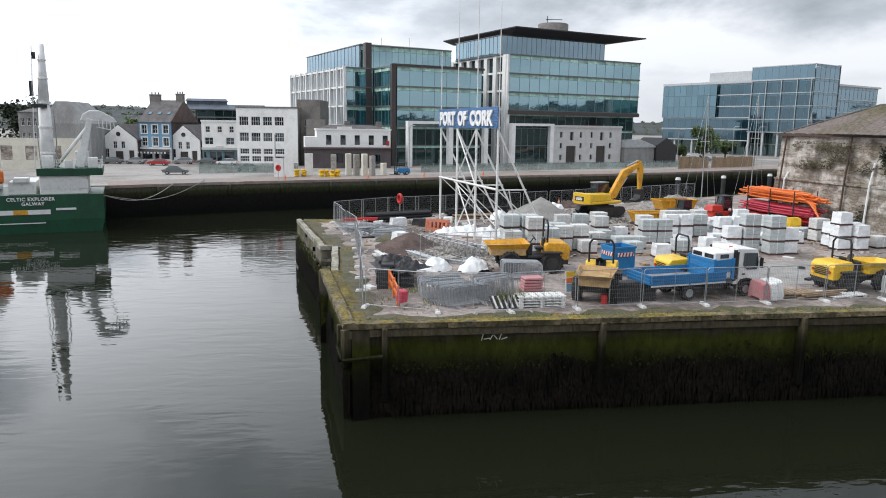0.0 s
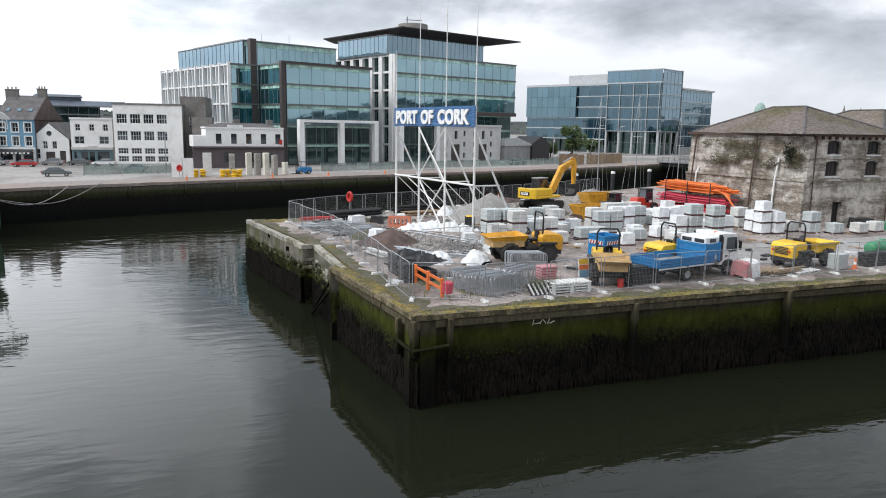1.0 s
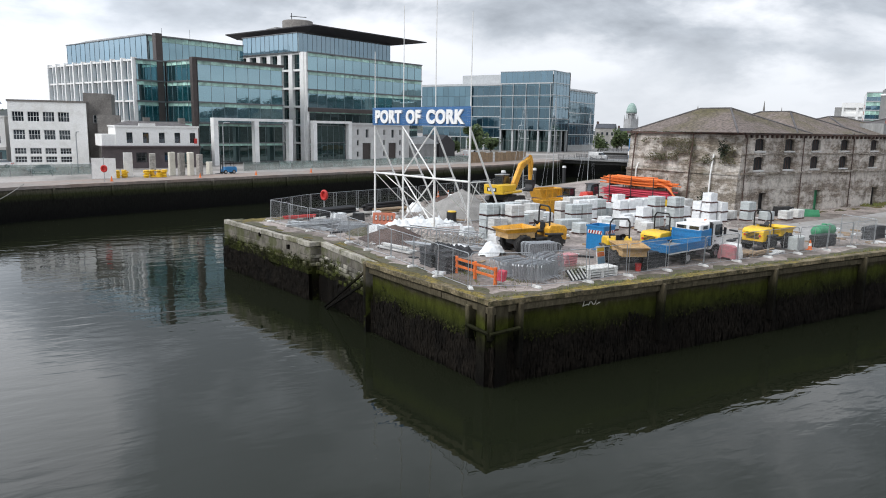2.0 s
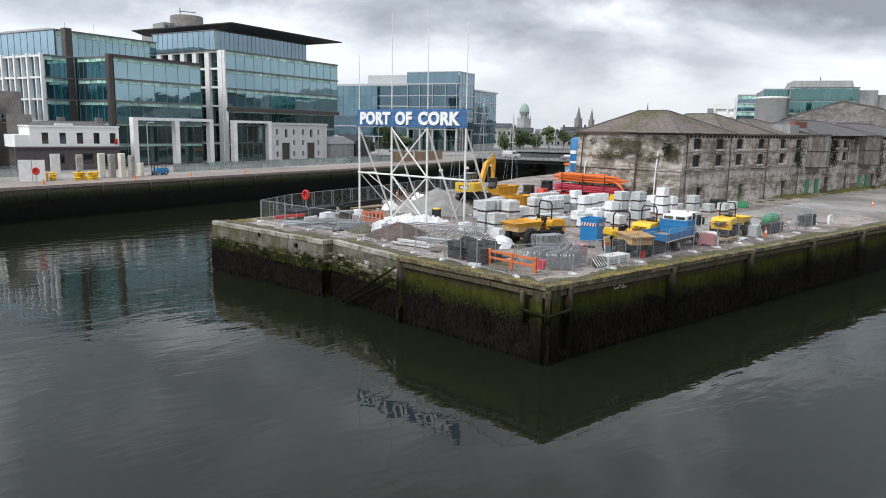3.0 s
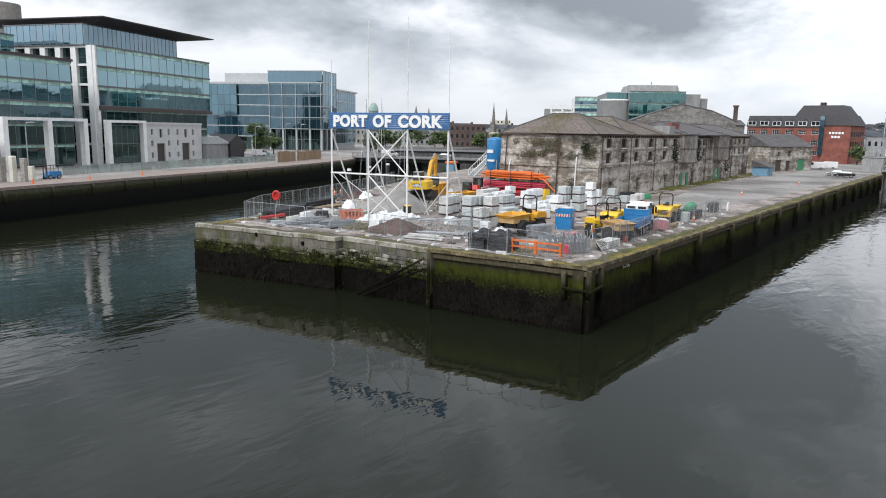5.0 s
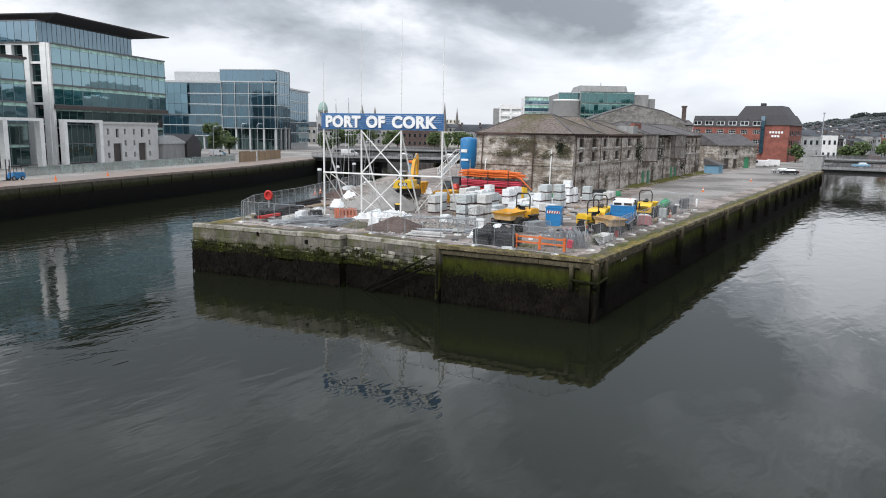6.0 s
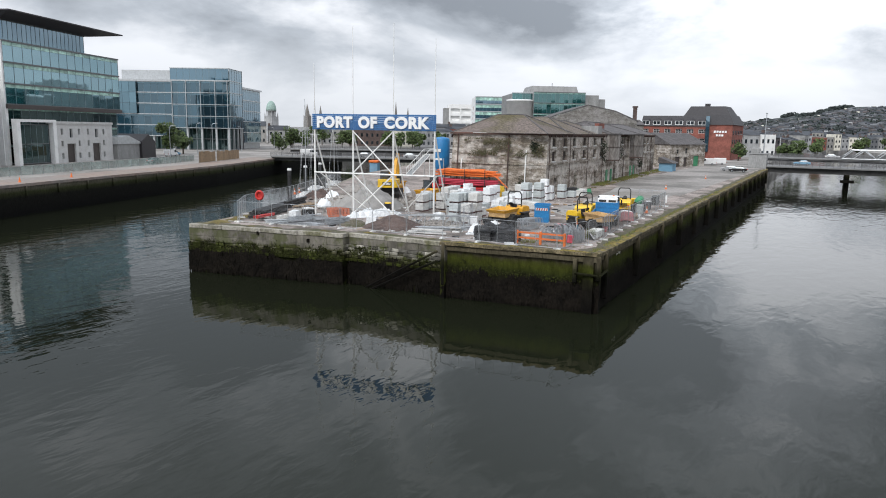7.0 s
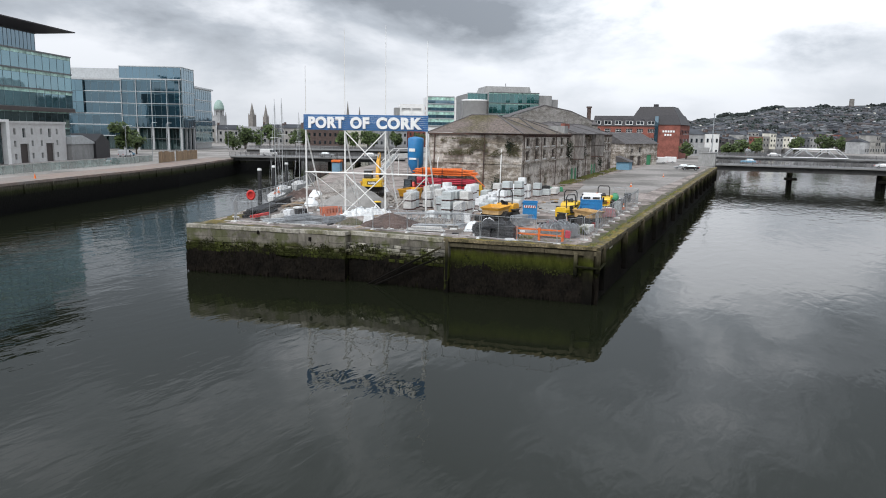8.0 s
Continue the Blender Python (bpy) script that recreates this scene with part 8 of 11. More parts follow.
def dumper(m, label, skip_mat="amber", body="yellow", under="amber"):
    """A front-tip site dumper; its skip points along x."""
    t = thing("site_dumper", label, "dumper", m, "site dumpers")
    R, W = 0.62, 0.48
    for x, y in ((1.15, 0.95), (1.15, -0.95), (-1.25, 0.9), (-1.25, -0.9)):
        wheel(t, x, y, R, R, W, "dark")
    bm = bm_new()
    quad_box(bm, -2.2, -0.82, 0.5, -0.6, 0.82, 0.98)
    quad_box(bm, -0.6, -0.5, 0.55, 0.2, 0.5, 0.95)
    quad_box(bm, 0.1, -0.55, 0.6, 1.6, 0.55, 0.9)
    rod(bm, (1.15, -0.8, R), (1.15, 0.8, R), 0.14)
    rod(bm, (-1.25, -0.8, R), (-1.25, 0.8, R), 0.14)
    part("chassis", bm, "dark", t)
    bm = bm_new()
    side_prism(bm, [(-2.25, 0.75), (-0.95, 0.75), (-0.85, 1.55), (-1.0, 1.78), (-2.1, 1.72), (-2.3, 1.5)], -0.85, 0.85)
    soften(bm, 0.06, 2)
    hood = part("engine_cover", bm, body, t)
    bm = bm_new()
    for i in range(5):
        quad_box(bm, -2.32, -0.5, 0.98 + 0.1 * i, -2.27, 0.5, 1.03 + 0.1 * i)
    part("grille", bm, "black", hood)
    bm = bm_new()
    quad_box(bm, -0.95, -0.85, 0.85, 0.15, 0.85, 1.0)
    quad_box(bm, -0.2, -0.4, 1.0, 0.1, 0.4, 1.65)
    for s in (-1, 1):
        quad_box(bm, -1.8, s * 0.68, 1.15, -0.6, s * 1.16, 1.27)
    soften(bm, 0.03)
    part("platform", bm, "dark", t)
    bm = bm_new()
    quad_box(bm, -0.85, -0.28, 1.25, -0.4, 0.28, 1.42)
    quad_box(bm, -0.95, -0.28, 1.4, -0.82, 0.28, 1.95)
    soften(bm, 0.05)
    part("seat", bm, "black", t)
    bm = bm_new()
    for x in (-0.98,):
        pipe(bm, [(x, -0.66, 1.0), (x - 0.03, -0.66, 2.75), (x, -0.5, 3.0), (x, 0.5, 3.0), (x - 0.03, 0.66, 2.75), (x, 0.66, 1.0)], 0.055, 8)
    rod(bm, (-0.98, -0.66, 1.9), (-0.98, 0.66, 1.9), 0.035)
    part("roll_bar", bm, "black", t)
    bm = bm_new()
    rod(bm, (-0.1, 0, 1.6), (-0.3, 0, 1.9), 0.035)
    lathe(bm, [(0.19, 0), (0.22, 0.02), (0.19, 0.04)], 14, pose(-0.32, 0, 1.92, 0, -55, 0))
    part("steering_wheel", bm, "black", t)
    # the skip: an open shell with a spout lip
    bm = bm_new()
    lo = [(0.35, -0.62, 0.95), (1.75, -0.55, 0.95), (1.75, 0.55, 0.95), (0.35, 0.62, 0.95)]
    hi = [(0.05, -1.05, 1.72), (2.55, -0.92, 1.62), (2.55, 0.92, 1.62), (0.05, 1.05, 1.72)]
    th = 0.05
    outer_lo = [bm.verts.new(p) for p in lo]
    outer_hi = [bm.verts.new(p) for p in hi]
    inner_hi = [bm.verts.new((x + (th if x < 1 else -th), y * 0.94, z)) for x, y, z in hi]
    inner_lo = [bm.verts.new((x + (th if x < 1 else -th), y * 0.92, z + th)) for x, y, z in lo]
    bm.faces.new(outer_lo[::-1])
    bm.faces.new(inner_lo)
    for i in range(4):
        j = (i + 1) % 4
        bm.faces.new((outer_lo[i], outer_lo[j], outer_hi[j], outer_hi[i]))
        bm.faces.new((outer_hi[i], outer_hi[j], inner_hi[j], inner_hi[i]))
        bm.faces.new((inner_hi[i], inner_hi[j], inner_lo[j], inner_lo[i]))
    skip = part("skip", bm, under, t, "front-tipping skip")
    bm = bm_new()
    z = 1.42
    prism(bm, [(0.25, -0.86), (2.25, -0.78), (2.25, 0.78), (0.25, 0.86)], 1.02, z)
    for v in bm.verts:
        if v.co.z > 1.3:
            v.co.z += noise.noise(v.co * 3) * 0.06
    part("load", bm, skip_mat, skip, "dusty inside of the skip")
    for s in (-1, 1):
        bm = bm_new()
        rod(bm, (-2.28, s * 0.6, 1.2), (-2.36, s * 0.6, 1.2), 0.08, n=10)
        part("lamp", bm, "red", t)
    return t


dumper(pose(11.2, 43.6, DECK, 0, 0, 176) @ Matrix.Scale(1.1, 4), "orange-yellow site dumper with a dusty skip", "tan", "amber")
dumper(pose(13.3, 36.3, DECK, 0, 0, -116), "yellow site dumper with a dusty tan skip", "tan", "yellow", under="tan")
dumper(pose(20.1, 38.7, DECK, 0, 0, 6), "bright yellow site dumper with a black roll bar", "yellow", "yellow", under="yellow")
dumper(pose(29.0, 37.1, DECK, 0, 0, 8), "bright yellow site dumper with a black roll bar", "yellow", "yellow", under="yellow")


def tipper(m):
    """A small drop-side tipper lorry; x forwards from the rear axle."""
    t = thing("tipper_truck", "blue drop-side tipper lorry with a white cab", "truck", m)
    for x, rr in ((0, 0.42), (3.75, 0.42)):
        for s in (-1, 1):
            wheel(t, x, s * 0.95, rr, rr, 0.28 if x else 0.46, "galv", lugs=False)
    bm = bm_new()
    quad_box(bm, -2.3, -0.42, 0.55, 4.4, 0.42, 0.8)
    rod(bm, (0, -0.8, 0.42), (0, 0.8, 0.42), 0.12)
    rod(bm, (3.75, -0.8, 0.42), (3.75, 0.8, 0.42), 0.1)
    quad_box(bm, 1.2, -1.0, 0.5, 2.3, -0.55, 0.95)
    quad_box(bm, 1.2, 0.55, 0.45, 2.4, 1.0, 0.95)
    part("chassis", bm, "dark", t)
    bm = bm_new()
    quad_box(bm, -2.4, -1.1, 0.95, 2.3, 1.1, 1.06)
    part("bed_floor", bm, "wood_grey", t, "worn grey load bed")
    for s in (-1, 1):
        bm = bm_new()
        y = s * 1.1
        quad_box(bm, -2.4, min(y, y + s * 0.04), 0.95, 2.3, max(y, y + s * 0.04), 1.48)
        for z in (1.02, 1.2, 1.38):
            quad_box(bm, -2.4, min(y + s * 0.035, y + s * 0.08), z, 2.3, max(y + s * 0.035, y + s * 0.08), z + 0.09)
        quad_box(bm, -0.1, min(y + s * 0.04, y + s * 0.09), 0.9, 0.0, max(y + s * 0.04, y + s * 0.09), 1.5)
        part("drop_side", bm, "blue", t)
        bm = bm_new()
        quad_box(bm, -2.4, min(y, y + s * 0.06), 0.86, 2.3, max(y, y + s * 0.06), 0.94)
        part("side_rail", bm, "white", t)
    bm = bm_new()
    quad_box(bm, -2.46, -1.1, 0.95, -2.41, 1.1, 1.48)
    for z in (1.02, 1.2, 1.38):
        quad_box(bm, -2.5, -1.1, z, -2.45, 1.1, z + 0.09)
    part("tailboard", bm, "blue", t)
    bm = bm_new()
    quad_box(bm, 1.5, -1.12, 1.0, 1.57, 1.12, 2.12)
    for z in (1.2, 1.6, 2.0):
        quad_box(bm, 1.46, -1.1, z, 1.505, 1.1, z + 0.07)
    part("headboard", bm, "blue", t)
    for s in (-1, 1):
        bm = bm_new()
        quad_box(bm, 2.7, s * 1.06 - 0.07, 1.0, 2.84, s * 1.06 + 0.07, 2.18)
        part("headboard_post", bm, "blue", t)
        bm = bm_new()
        quad_box(bm, 1.46, s * 1.06 - 0.07, 1.0, 1.6, s * 1.06 + 0.07, 2.16)
        part("headboard_post", bm, "blue", t)
    bm = bm_new()
    side_prism(bm, [(2.9, 0.7), (3.2, 0.7), (3.3, 1.0), (3.75, 1.1), (4.2, 1.0), (4.3, 0.5), (4.62, 0.5), (4.66, 1.4), (4.5, 2.45), (4.35, 2.62), (3.05, 2.68), (2.9, 2.6)], -1.02, 1.02)
    soften(bm, 0.05, 2)
    cab = part("cab", bm, "white", t, "white lorry cab")
    for s in (-1, 1):
        bm = bm_new()
        side_prism(bm, [(3.45, 1.75), (3.75, 1.5), (4.4, 1.5), (4.46, 1.75), (4.38, 2.4), (3.5, 2.42)], min(s * 1.04, s * 1.065), max(s * 1.04, s * 1.065))
        part("side_window", bm, "glass_dark", cab)
        bm = bm_new()
        side_prism(bm, [(2.98, 1.0), (3.14, 1.0), (3.14, 2.5), (2.98, 2.5)], min(s * 1.04, s * 1.06), max(s * 1.04, s * 1.06))
        part("quarter_panel", bm, "dark", cab)
        bm = bm_new()
        quad_box(bm, 3.42, s * 1.058 - 0.012, 1.22, 3.6, s * 1.058 + 0.012, 1.3)
        part("door_handle", bm, "black", cab)
        bm = bm_new()
        pts = [(3.75 + 0.62 * math.cos(a), 0.42 + 0.62 * math.sin(a)) for a in [math.pi * k / 8 for k in range(9)]]
        side_prism(bm, [*pts, *[(3.75 + (x - 3.75) * 0.88, 0.42 + (z - 0.42) * 0.88) for x, z in pts[::-1]]], min(s * 0.8, s * 1.08), max(s * 0.8, s * 1.08))
        part("wheel_arch", bm, "dark", cab)
    bm = bm_new()
    m2 = pose(4.60, 0, 1.5, 0, -9.0, 0)
    quad_box(bm, 0.04, -0.92, 0, 0.08, 0.92, 0.88, m2)
    part("windscreen", bm, "glass_dark", cab)
    bm = bm_new()
    quad_box(bm, 1.62, -0.98, 1.06, 2.86, 0.98, 2.5)
    soften(bm, 0.07, 2)
    crew = part("crew_cell", bm, "white", t, "white rear cell of the cab with small windows")
    for sgn in (-1, 1):
        bm = bm_new()
        side_prism(bm, [(1.58, 1.46), (2.74, 1.46), (2.74, 2.14), (1.58, 2.1)], sgn * 1.07 - 0.03, sgn * 1.07 + 0.03)
        part("high_side", bm, "blue", t)
        bm = bm_new()
        quad_box(bm, 1.95, sgn * 0.99 - 0.012, 2.18, 2.5, sgn * 0.99 + 0.012, 2.4)
        part("crew_window", bm, "glass_dark", crew)
        bm = bm_new()
        quad_box(bm, 1.6, sgn * 0.48 - 0.36, 2.16, 1.63, sgn * 0.48 + 0.36, 2.38)
        part("rear_window", bm, "glass_dark", crew)
        bm = bm_new()
        quad_box(bm, 2.87, sgn * 0.98 - 0.08, 0.9, 3.04, sgn * 0.98 + 0.09, 2.62)
        part("air_intake", soften(bm, 0.03), "black", t)
    bm = bm_new()
    quad_box(bm, 4.6, -0.85, 0.85, 4.7, 0.85, 1.15)
    quad_box(bm, 4.5, -1.02, 0.45, 4.72, 1.02, 0.7)
    part("bumper", bm, "dark", cab)
    for s in (-1, 1):
        bm = bm_new()
        quad_box(bm, 4.5, s * 1.2 - 0.08, 1.6, 4.6, s * 1.2 + 0.08, 2.15)
        rod(bm, (4.5, s * 1.05, 2.2), (4.55, s * 1.2, 2.15), 0.02)
        part("mirror", bm, "black", cab)
        bm = bm_new()
        quad_box(bm, 4.64, s * 0.8 - 0.18, 0.86, 4.72, s * 0.8 + 0.18, 1.08)
        part("headlight", bm, "alu", cab)
    bm = bm_new()
    rod(bm, (3.0, -0.5, 2.6), (3.0, -0.5, 2.75), 0.1)
    part("beacon", bm, "orange", cab)
    bm = bm_new()
    quad_box(bm, 2.9, -0.9, 2.5, 3.3, 0.9, 2.72)
    part("roof_deflector", soften(bm, 0.05), "white", t)
    return t


tipper(pose(17.7, 36.1, DECK, 0, 0, 11))


def excavator(m):
    t = thing("excavator", "yellow tracked excavator with its boom raised", "excavator", m)
    for s in (-1, 1):
        bm = bm_new()
        side_prism(bm, [(-1.7, 0.1), (-1.45, 0.0), (1.45, 0.0), (1.7, 0.1), (1.95, 0.42), (1.7, 0.78), (-1.7, 0.78), (-1.95, 0.42)], s * 1.15 - 0.28, s * 1.15 + 0.28)
        for i in range(14):
            quad_box(bm, -1.65 + i * 0.245, s * 1.15 - 0.3, 0.77, -1.53 + i * 0.245, s * 1.15 + 0.3, 0.83)
        part("track", bm, "dark", t)
    bm = bm_new()
    quad_box(bm, -0.9, -0.9, 0.4, 0.9, 0.9, 0.95)
    rod(bm, (0, 0, 0.9), (0, 0, 1.15), 0.75, n=18)
    part("undercarriage", bm, "dark", t)
    bm = bm_new()
    quad_box(bm, -2.3, -1.25, 1.15, 1.5, 1.25, 1.4)
    quad_box(bm, -2.1, -1.2, 1.4, 0.2, 0.1, 2.1)
    quad_box(bm, -2.1, 0.1, 1.4, -0.4, 1.2, 2.0)
    soften(bm, 0.06)
    part("upper_body", bm, "yellow", t)
    bm = bm_new()
    prism(bm, [(-2.1, -1.25), (-2.1, 1.25), (-2.5, 1.15), (-2.75, 0.7), (-2.8, 0), (-2.75, -0.7), (-2.5, -1.15)][::-1], 1.15, 2.15)
    soften(bm, 0.05)
    cw = part("counterweight", bm, "yellow", t)
    bm = bm_new()
    quad_box(bm, -2.83, -0.55, 1.45, -2.74, 0.55, 1.85)
    part("maker_plate", bm, "black", cw)
    for i in range(3):
        bm = bm_new()
        wall_holes(bm, 0, 0.24, 0, 0.26, [(0.08, 0.08, 0.16, 0.26)], 0, 0.02)
        o = part("maker_mark", bm, "lead", cw)
        o.matrix_basis = pose(-2.835, 0.42 - 0.3 * i, 1.52, 0, 0, -90)
    bm = bm_new()
    side_prism(bm, [(-0.35, 1.4), (1.35, 1.4), (1.45, 2.0), (1.15, 2.95), (-0.3, 3.0)], 0.2, 1.2)
    soften(bm, 0.06)
    cab = part("cab", bm, "dark", t, "dark glazed cab")
    bm = bm_new()
    quad_box(bm, -0.36, 0.18, 2.98, 1.2, 1.22, 3.08)
    part("cab_roof", soften(bm, 0.03), "galv_dull", cab)
    bm = bm_new()
    side_prism(bm, [(-0.2, 1.95), (1.3, 1.95), (1.05, 2.85), (-0.2, 2.88)], 1.19, 1.23)
    side_prism(bm, [(-0.2, 1.95), (1.3, 1.95), (1.05, 2.85), (-0.2, 2.88)], 0.17, 0.21)
    part("cab_glass", bm, "glass_dark", cab)
    bm = bm_new()
    quad_box(bm, -0.33, 0.3, 2.0, -0.29, 1.1, 2.85)
    part("rear_window", bm, "glass_dark", cab)
    bm = bm_new()
    side_prism(bm, [(0.9, 1.5), (1.5, 1.6), (2.7, 3.6), (4.7, 4.6), (4.6, 4.95), (2.3, 4.2), (0.8, 2.1)], -0.55, -0.15)
    soften(bm, 0.04)
    part("boom", bm, "amber", t)
    bm = bm_new()
    side_prism(bm, [(4.2, 5.15), (4.75, 5.05), (5.15, 4.3), (4.95, 2.2), (4.65, 2.2), (4.55, 4.2)], -0.52, -0.18)
    soften(bm, 0.04)
    part("dipper", bm, "amber", t)
    bm = bm_new()
    rod(bm, (1.4, -0.35, 1.7), (3.0, -0.35, 3.5), 0.09)
    rod(bm, (2.9, -0.35, 4.6), (4.4, -0.35, 5.1), 0.09)
    rod(bm, (4.9, -0.35, 3.9), (4.75, -0.35, 2.4), 0.07)
    part("ram", bm, "galv", t)
    bm = bm_new()
    side_prism(bm, [(4.5, 2.3), (5.0, 2.35), (5.15, 1.7), (4.7, 1.1), (4.0, 1.05), (3.9, 1.25), (4.45, 1.4), (4.6, 1.8)], -0.8, 0.1)
    part("bucket", bm, "dark", t)
    return t


excavator(pose(23.8, 65.4, DECK + 0.85, 0, 0, 25))


def skip_bin(m):
    t = thing("skip", "yellow steel rubbish skip", "skip", m)
    bm = bm_new()
    prof = [(-1.2, 0.0), (1.2, 0.0), (2.0, 1.5), (-2.0, 1.5)]
    side_prism(bm, prof, -0.85, 0.85)
    for f in bm.faces[:]:
        if f.normal.z > 0.9 or all(v.co.z > 1.4 for v in f.verts):
            bmesh.ops.delete(bm, geom=[f], context="FACES_ONLY")
            break
    bmesh.ops.solidify(bm, geom=bm.faces[:], thickness=0.06)
    part("shell", bm, "amber", t)
    bm = bm_new()
    for s in (-1, 1):
        quad_box(bm, -2.02, s * 0.88 - 0.05, 1.42, 2.02, s * 0.88 + 0.05, 1.54)
        for x in (-1.0, 0, 1.0):
            quad_box(bm, x - 0.05, s * 0.9 - 0.04, 0.1, x + 0.05, s * 0.9 + 0.04, 1.45)
    part("rim", bm, "amber", t)
    bm = bm_new()
    prism(bm, [(-1.5, -0.8), (1.5, -0.8), (1.5, 0.8), (-1.5, 0.8)], 0.06, 1.0)
    part("load", bm, "soil", t)
    return t


skip_bin(pose(34.2, 71.6, DECK, 0, 0, 8) @ Matrix.Scale(1.12, 4))
skip_bin(pose(27.5, 62.0, DECK, 0, 0, 2))


def mini_loader(m, label, col="red"):
    """A compact wheeled machine with a cab frame."""
    t = thing("compact_tractor", label, "machine", m)
    for x, y, r in ((-0.9, 0.75, 0.5), (-0.9, -0.75, 0.5), (0.9, 0.7, 0.42), (0.9, -0.7, 0.42)):
        wheel(t, x, y, r, r, 0.34, "galv")
    bm = bm_new()
    quad_box(bm, -1.3, -0.5, 0.5, 1.4, 0.5, 1.0)
    wedge(bm, (0.1, -0.5, 1.6, 0.5), (0.2, -0.4, 1.45, 0.4), 1.0, 1.55)
    soften(bm, 0.05)
    part("body", bm, col, t)
    bm = bm_new()
    for x in (-0.9, 0.15):
        for s in (-1, 1):
            rod(bm, (x, s * 0.5, 1.0), (x, s * 0.45, 2.3), 0.04)
    quad_box(bm, -1.0, -0.55, 2.3, 0.3, 0.55, 2.38)
    part("cab_frame", bm, "dark", t)
    bm = bm_new()
    wedge(bm, (-0.88, -0.47, 0.12, 0.47), (-0.85, -0.42, 0.02, 0.42), 1.25, 2.28)
    part("cab_glass", bm, "glass_dark", t)
    bm = bm_new()
    quad_box(bm, -0.7, -0.25, 1.0, -0.25, 0.25, 1.2)
    quad_box(bm, -0.8, -0.25, 1.15, -0.68, 0.25, 1.65)
    part("seat", bm, "black", t)
    return t


mini_loader(pose(36.6, 66.4, DECK, 0, 0, 200) @ Matrix.Scale(1.1, 4), "red compact tractor with a dark glazed cab", "bright_red")
mini_loader(pose(31.5, 64.5, DECK, 0, 0, 200), "dark compact site machine beside the gravel heap", "dark")

# ---- blue open bin with a striped board ----
bin_ = thing("steel_bin", "blue open-topped steel bin with a striped warning board", "bin", pose(16.7, 42.3, DECK, 0, 0, 15) @ Matrix.Diagonal((0.8, 0.82, 1.02, 1)))
bm = bm_new()
quad_box(bm, -0.95, -0.9, 0.0, 0.95, 0.9, 1.75)
top = [f for f in bm.faces if all(v.co.z > 1.7 for v in f.verts)]
bmesh.ops.delete(bm, geom=top, context="FACES_ONLY")
bmesh.ops.solidify(bm, geom=bm.faces[:], thickness=0.05)
for s in (-1, 1):
    quad_box(bm, -1.0, s * 0.93 - 0.04, 1.66, 1.0, s * 0.93 + 0.04, 1.78)
    quad_box(bm, s * 0.97 - 0.04, -0.95, 1.66, s * 0.97 + 0.04, 0.95, 1.78)
part("shell", bm, "blue", bin_)
for face in (0, 1):
    mface = pose(0, 0, 0, 0, 0, -90 * face)
    bm = bm_new()
    quad_box(bm, -0.75, -1.0, 1.18, 0.75, -0.975, 1.43, mface)
    bd = part("warning_board", bm, "white", bin_)
    for i in range(5):
        bm = bm_new()
        x = -0.68 + 0.3 * i
        vs = [bm.verts.new(mface @ Vector(c)) for c in ((x, -1.006, 1.18), (x + 0.14, -1.006, 1.18), (x + 0.22, -1.006, 1.43), (x + 0.08, -1.006, 1.43))]
        bm.faces.new(vs)
        bmesh.ops.solidify(bm, geom=bm.faces[:], thickness=0.004)
        part("stripe", bm, "red", bd)


# ---- block stacks ----
def pallet(parent, w=1.2, d=1.0, z=0.0):
    """A pallet in one piece: a deck on three runners."""
    bm = bm_new()
    e = d / 2
    prof = [(-e, 0), (-e + 0.1, 0), (-e + 0.1, 0.09), (-0.06, 0.09), (-0.06, 0), (0.06, 0), (0.06, 0.09), (e - 0.1, 0.09), (e - 0.1, 0), (e, 0), (e, 0.13), (-e, 0.13)]
    side_prism(bm, [(y, z + h) for y, h in prof], -w / 2, w / 2, Matrix(((0, 1, 0, 0), (1, 0, 0, 0), (0, 0, 1, 0), (0, 0, 0, 1))))
    return part("pallet", bm, "pallet_red", parent)


def block_pack(style, seed):
    """A pallet of paving blocks in courses, strapped, or wrapped in film."""
    rng = smooth_rand(seed)
    t = thing("block_pallet", {"block": "pallet of grey granite paving blocks bound with straps", "block_b": "pallet of pale paving blocks bound with straps", "wrap": "pallet of paving blocks in white plastic film"}[style], "pallet of blocks", pose(0, 0, DECK), "pallets of blocks")
    pallet(t)
    if style == "wrap":
        bm = bm_new()
        n = 7
        wedge(bm, (-0.56, -0.48, 0.56, 0.48), (-0.53, -0.45, 0.53, 0.45), 0.13, 0.98)
        bmesh.ops.subdivide_edges(bm, edges=bm.edges[:], cuts=3, use_grid_fill=True)
        for v in bm.verts:
            v.co += noise.noise_vector(v.co * 3.1 + Vector((seed, 0, 0))) * 0.045
        part("film_wrap", bm, "wrap", t, "white shrink film over the blocks")
    else:
        for k in range(3):
            bm = bm_new()
            z = 0.135 + 0.275 * k
            e = rng.uniform(-0.012, 0.012)
            quad_box(bm, -0.6 + e, -0.5 - e, z, 0.6 + e, 0.5 - e, z + 0.268)
            soften(bm, 0.02)
            part("block_course", bm, style, t)
        bm = bm_new()
        side_prism(bm, [(-0.525, 0.12), (-0.515, 0.12), (-0.515, 0.962), (0.515, 0.962), (0.515, 0.12), (0.525, 0.12), (0.525, 0.972), (-0.525, 0.972)], -0.02, 0.02, Matrix(((0, 1, 0, 0), (1, 0, 0, 0), (0, 0, 1, 0), (0, 0, 0, 1))))
        part("strap", bm, "wrap", t)
    return t


PACKS = {s: block_pack(s, i + 3) for i, s in enumerate(("block", "block_b", "wrap"))}
used = set()


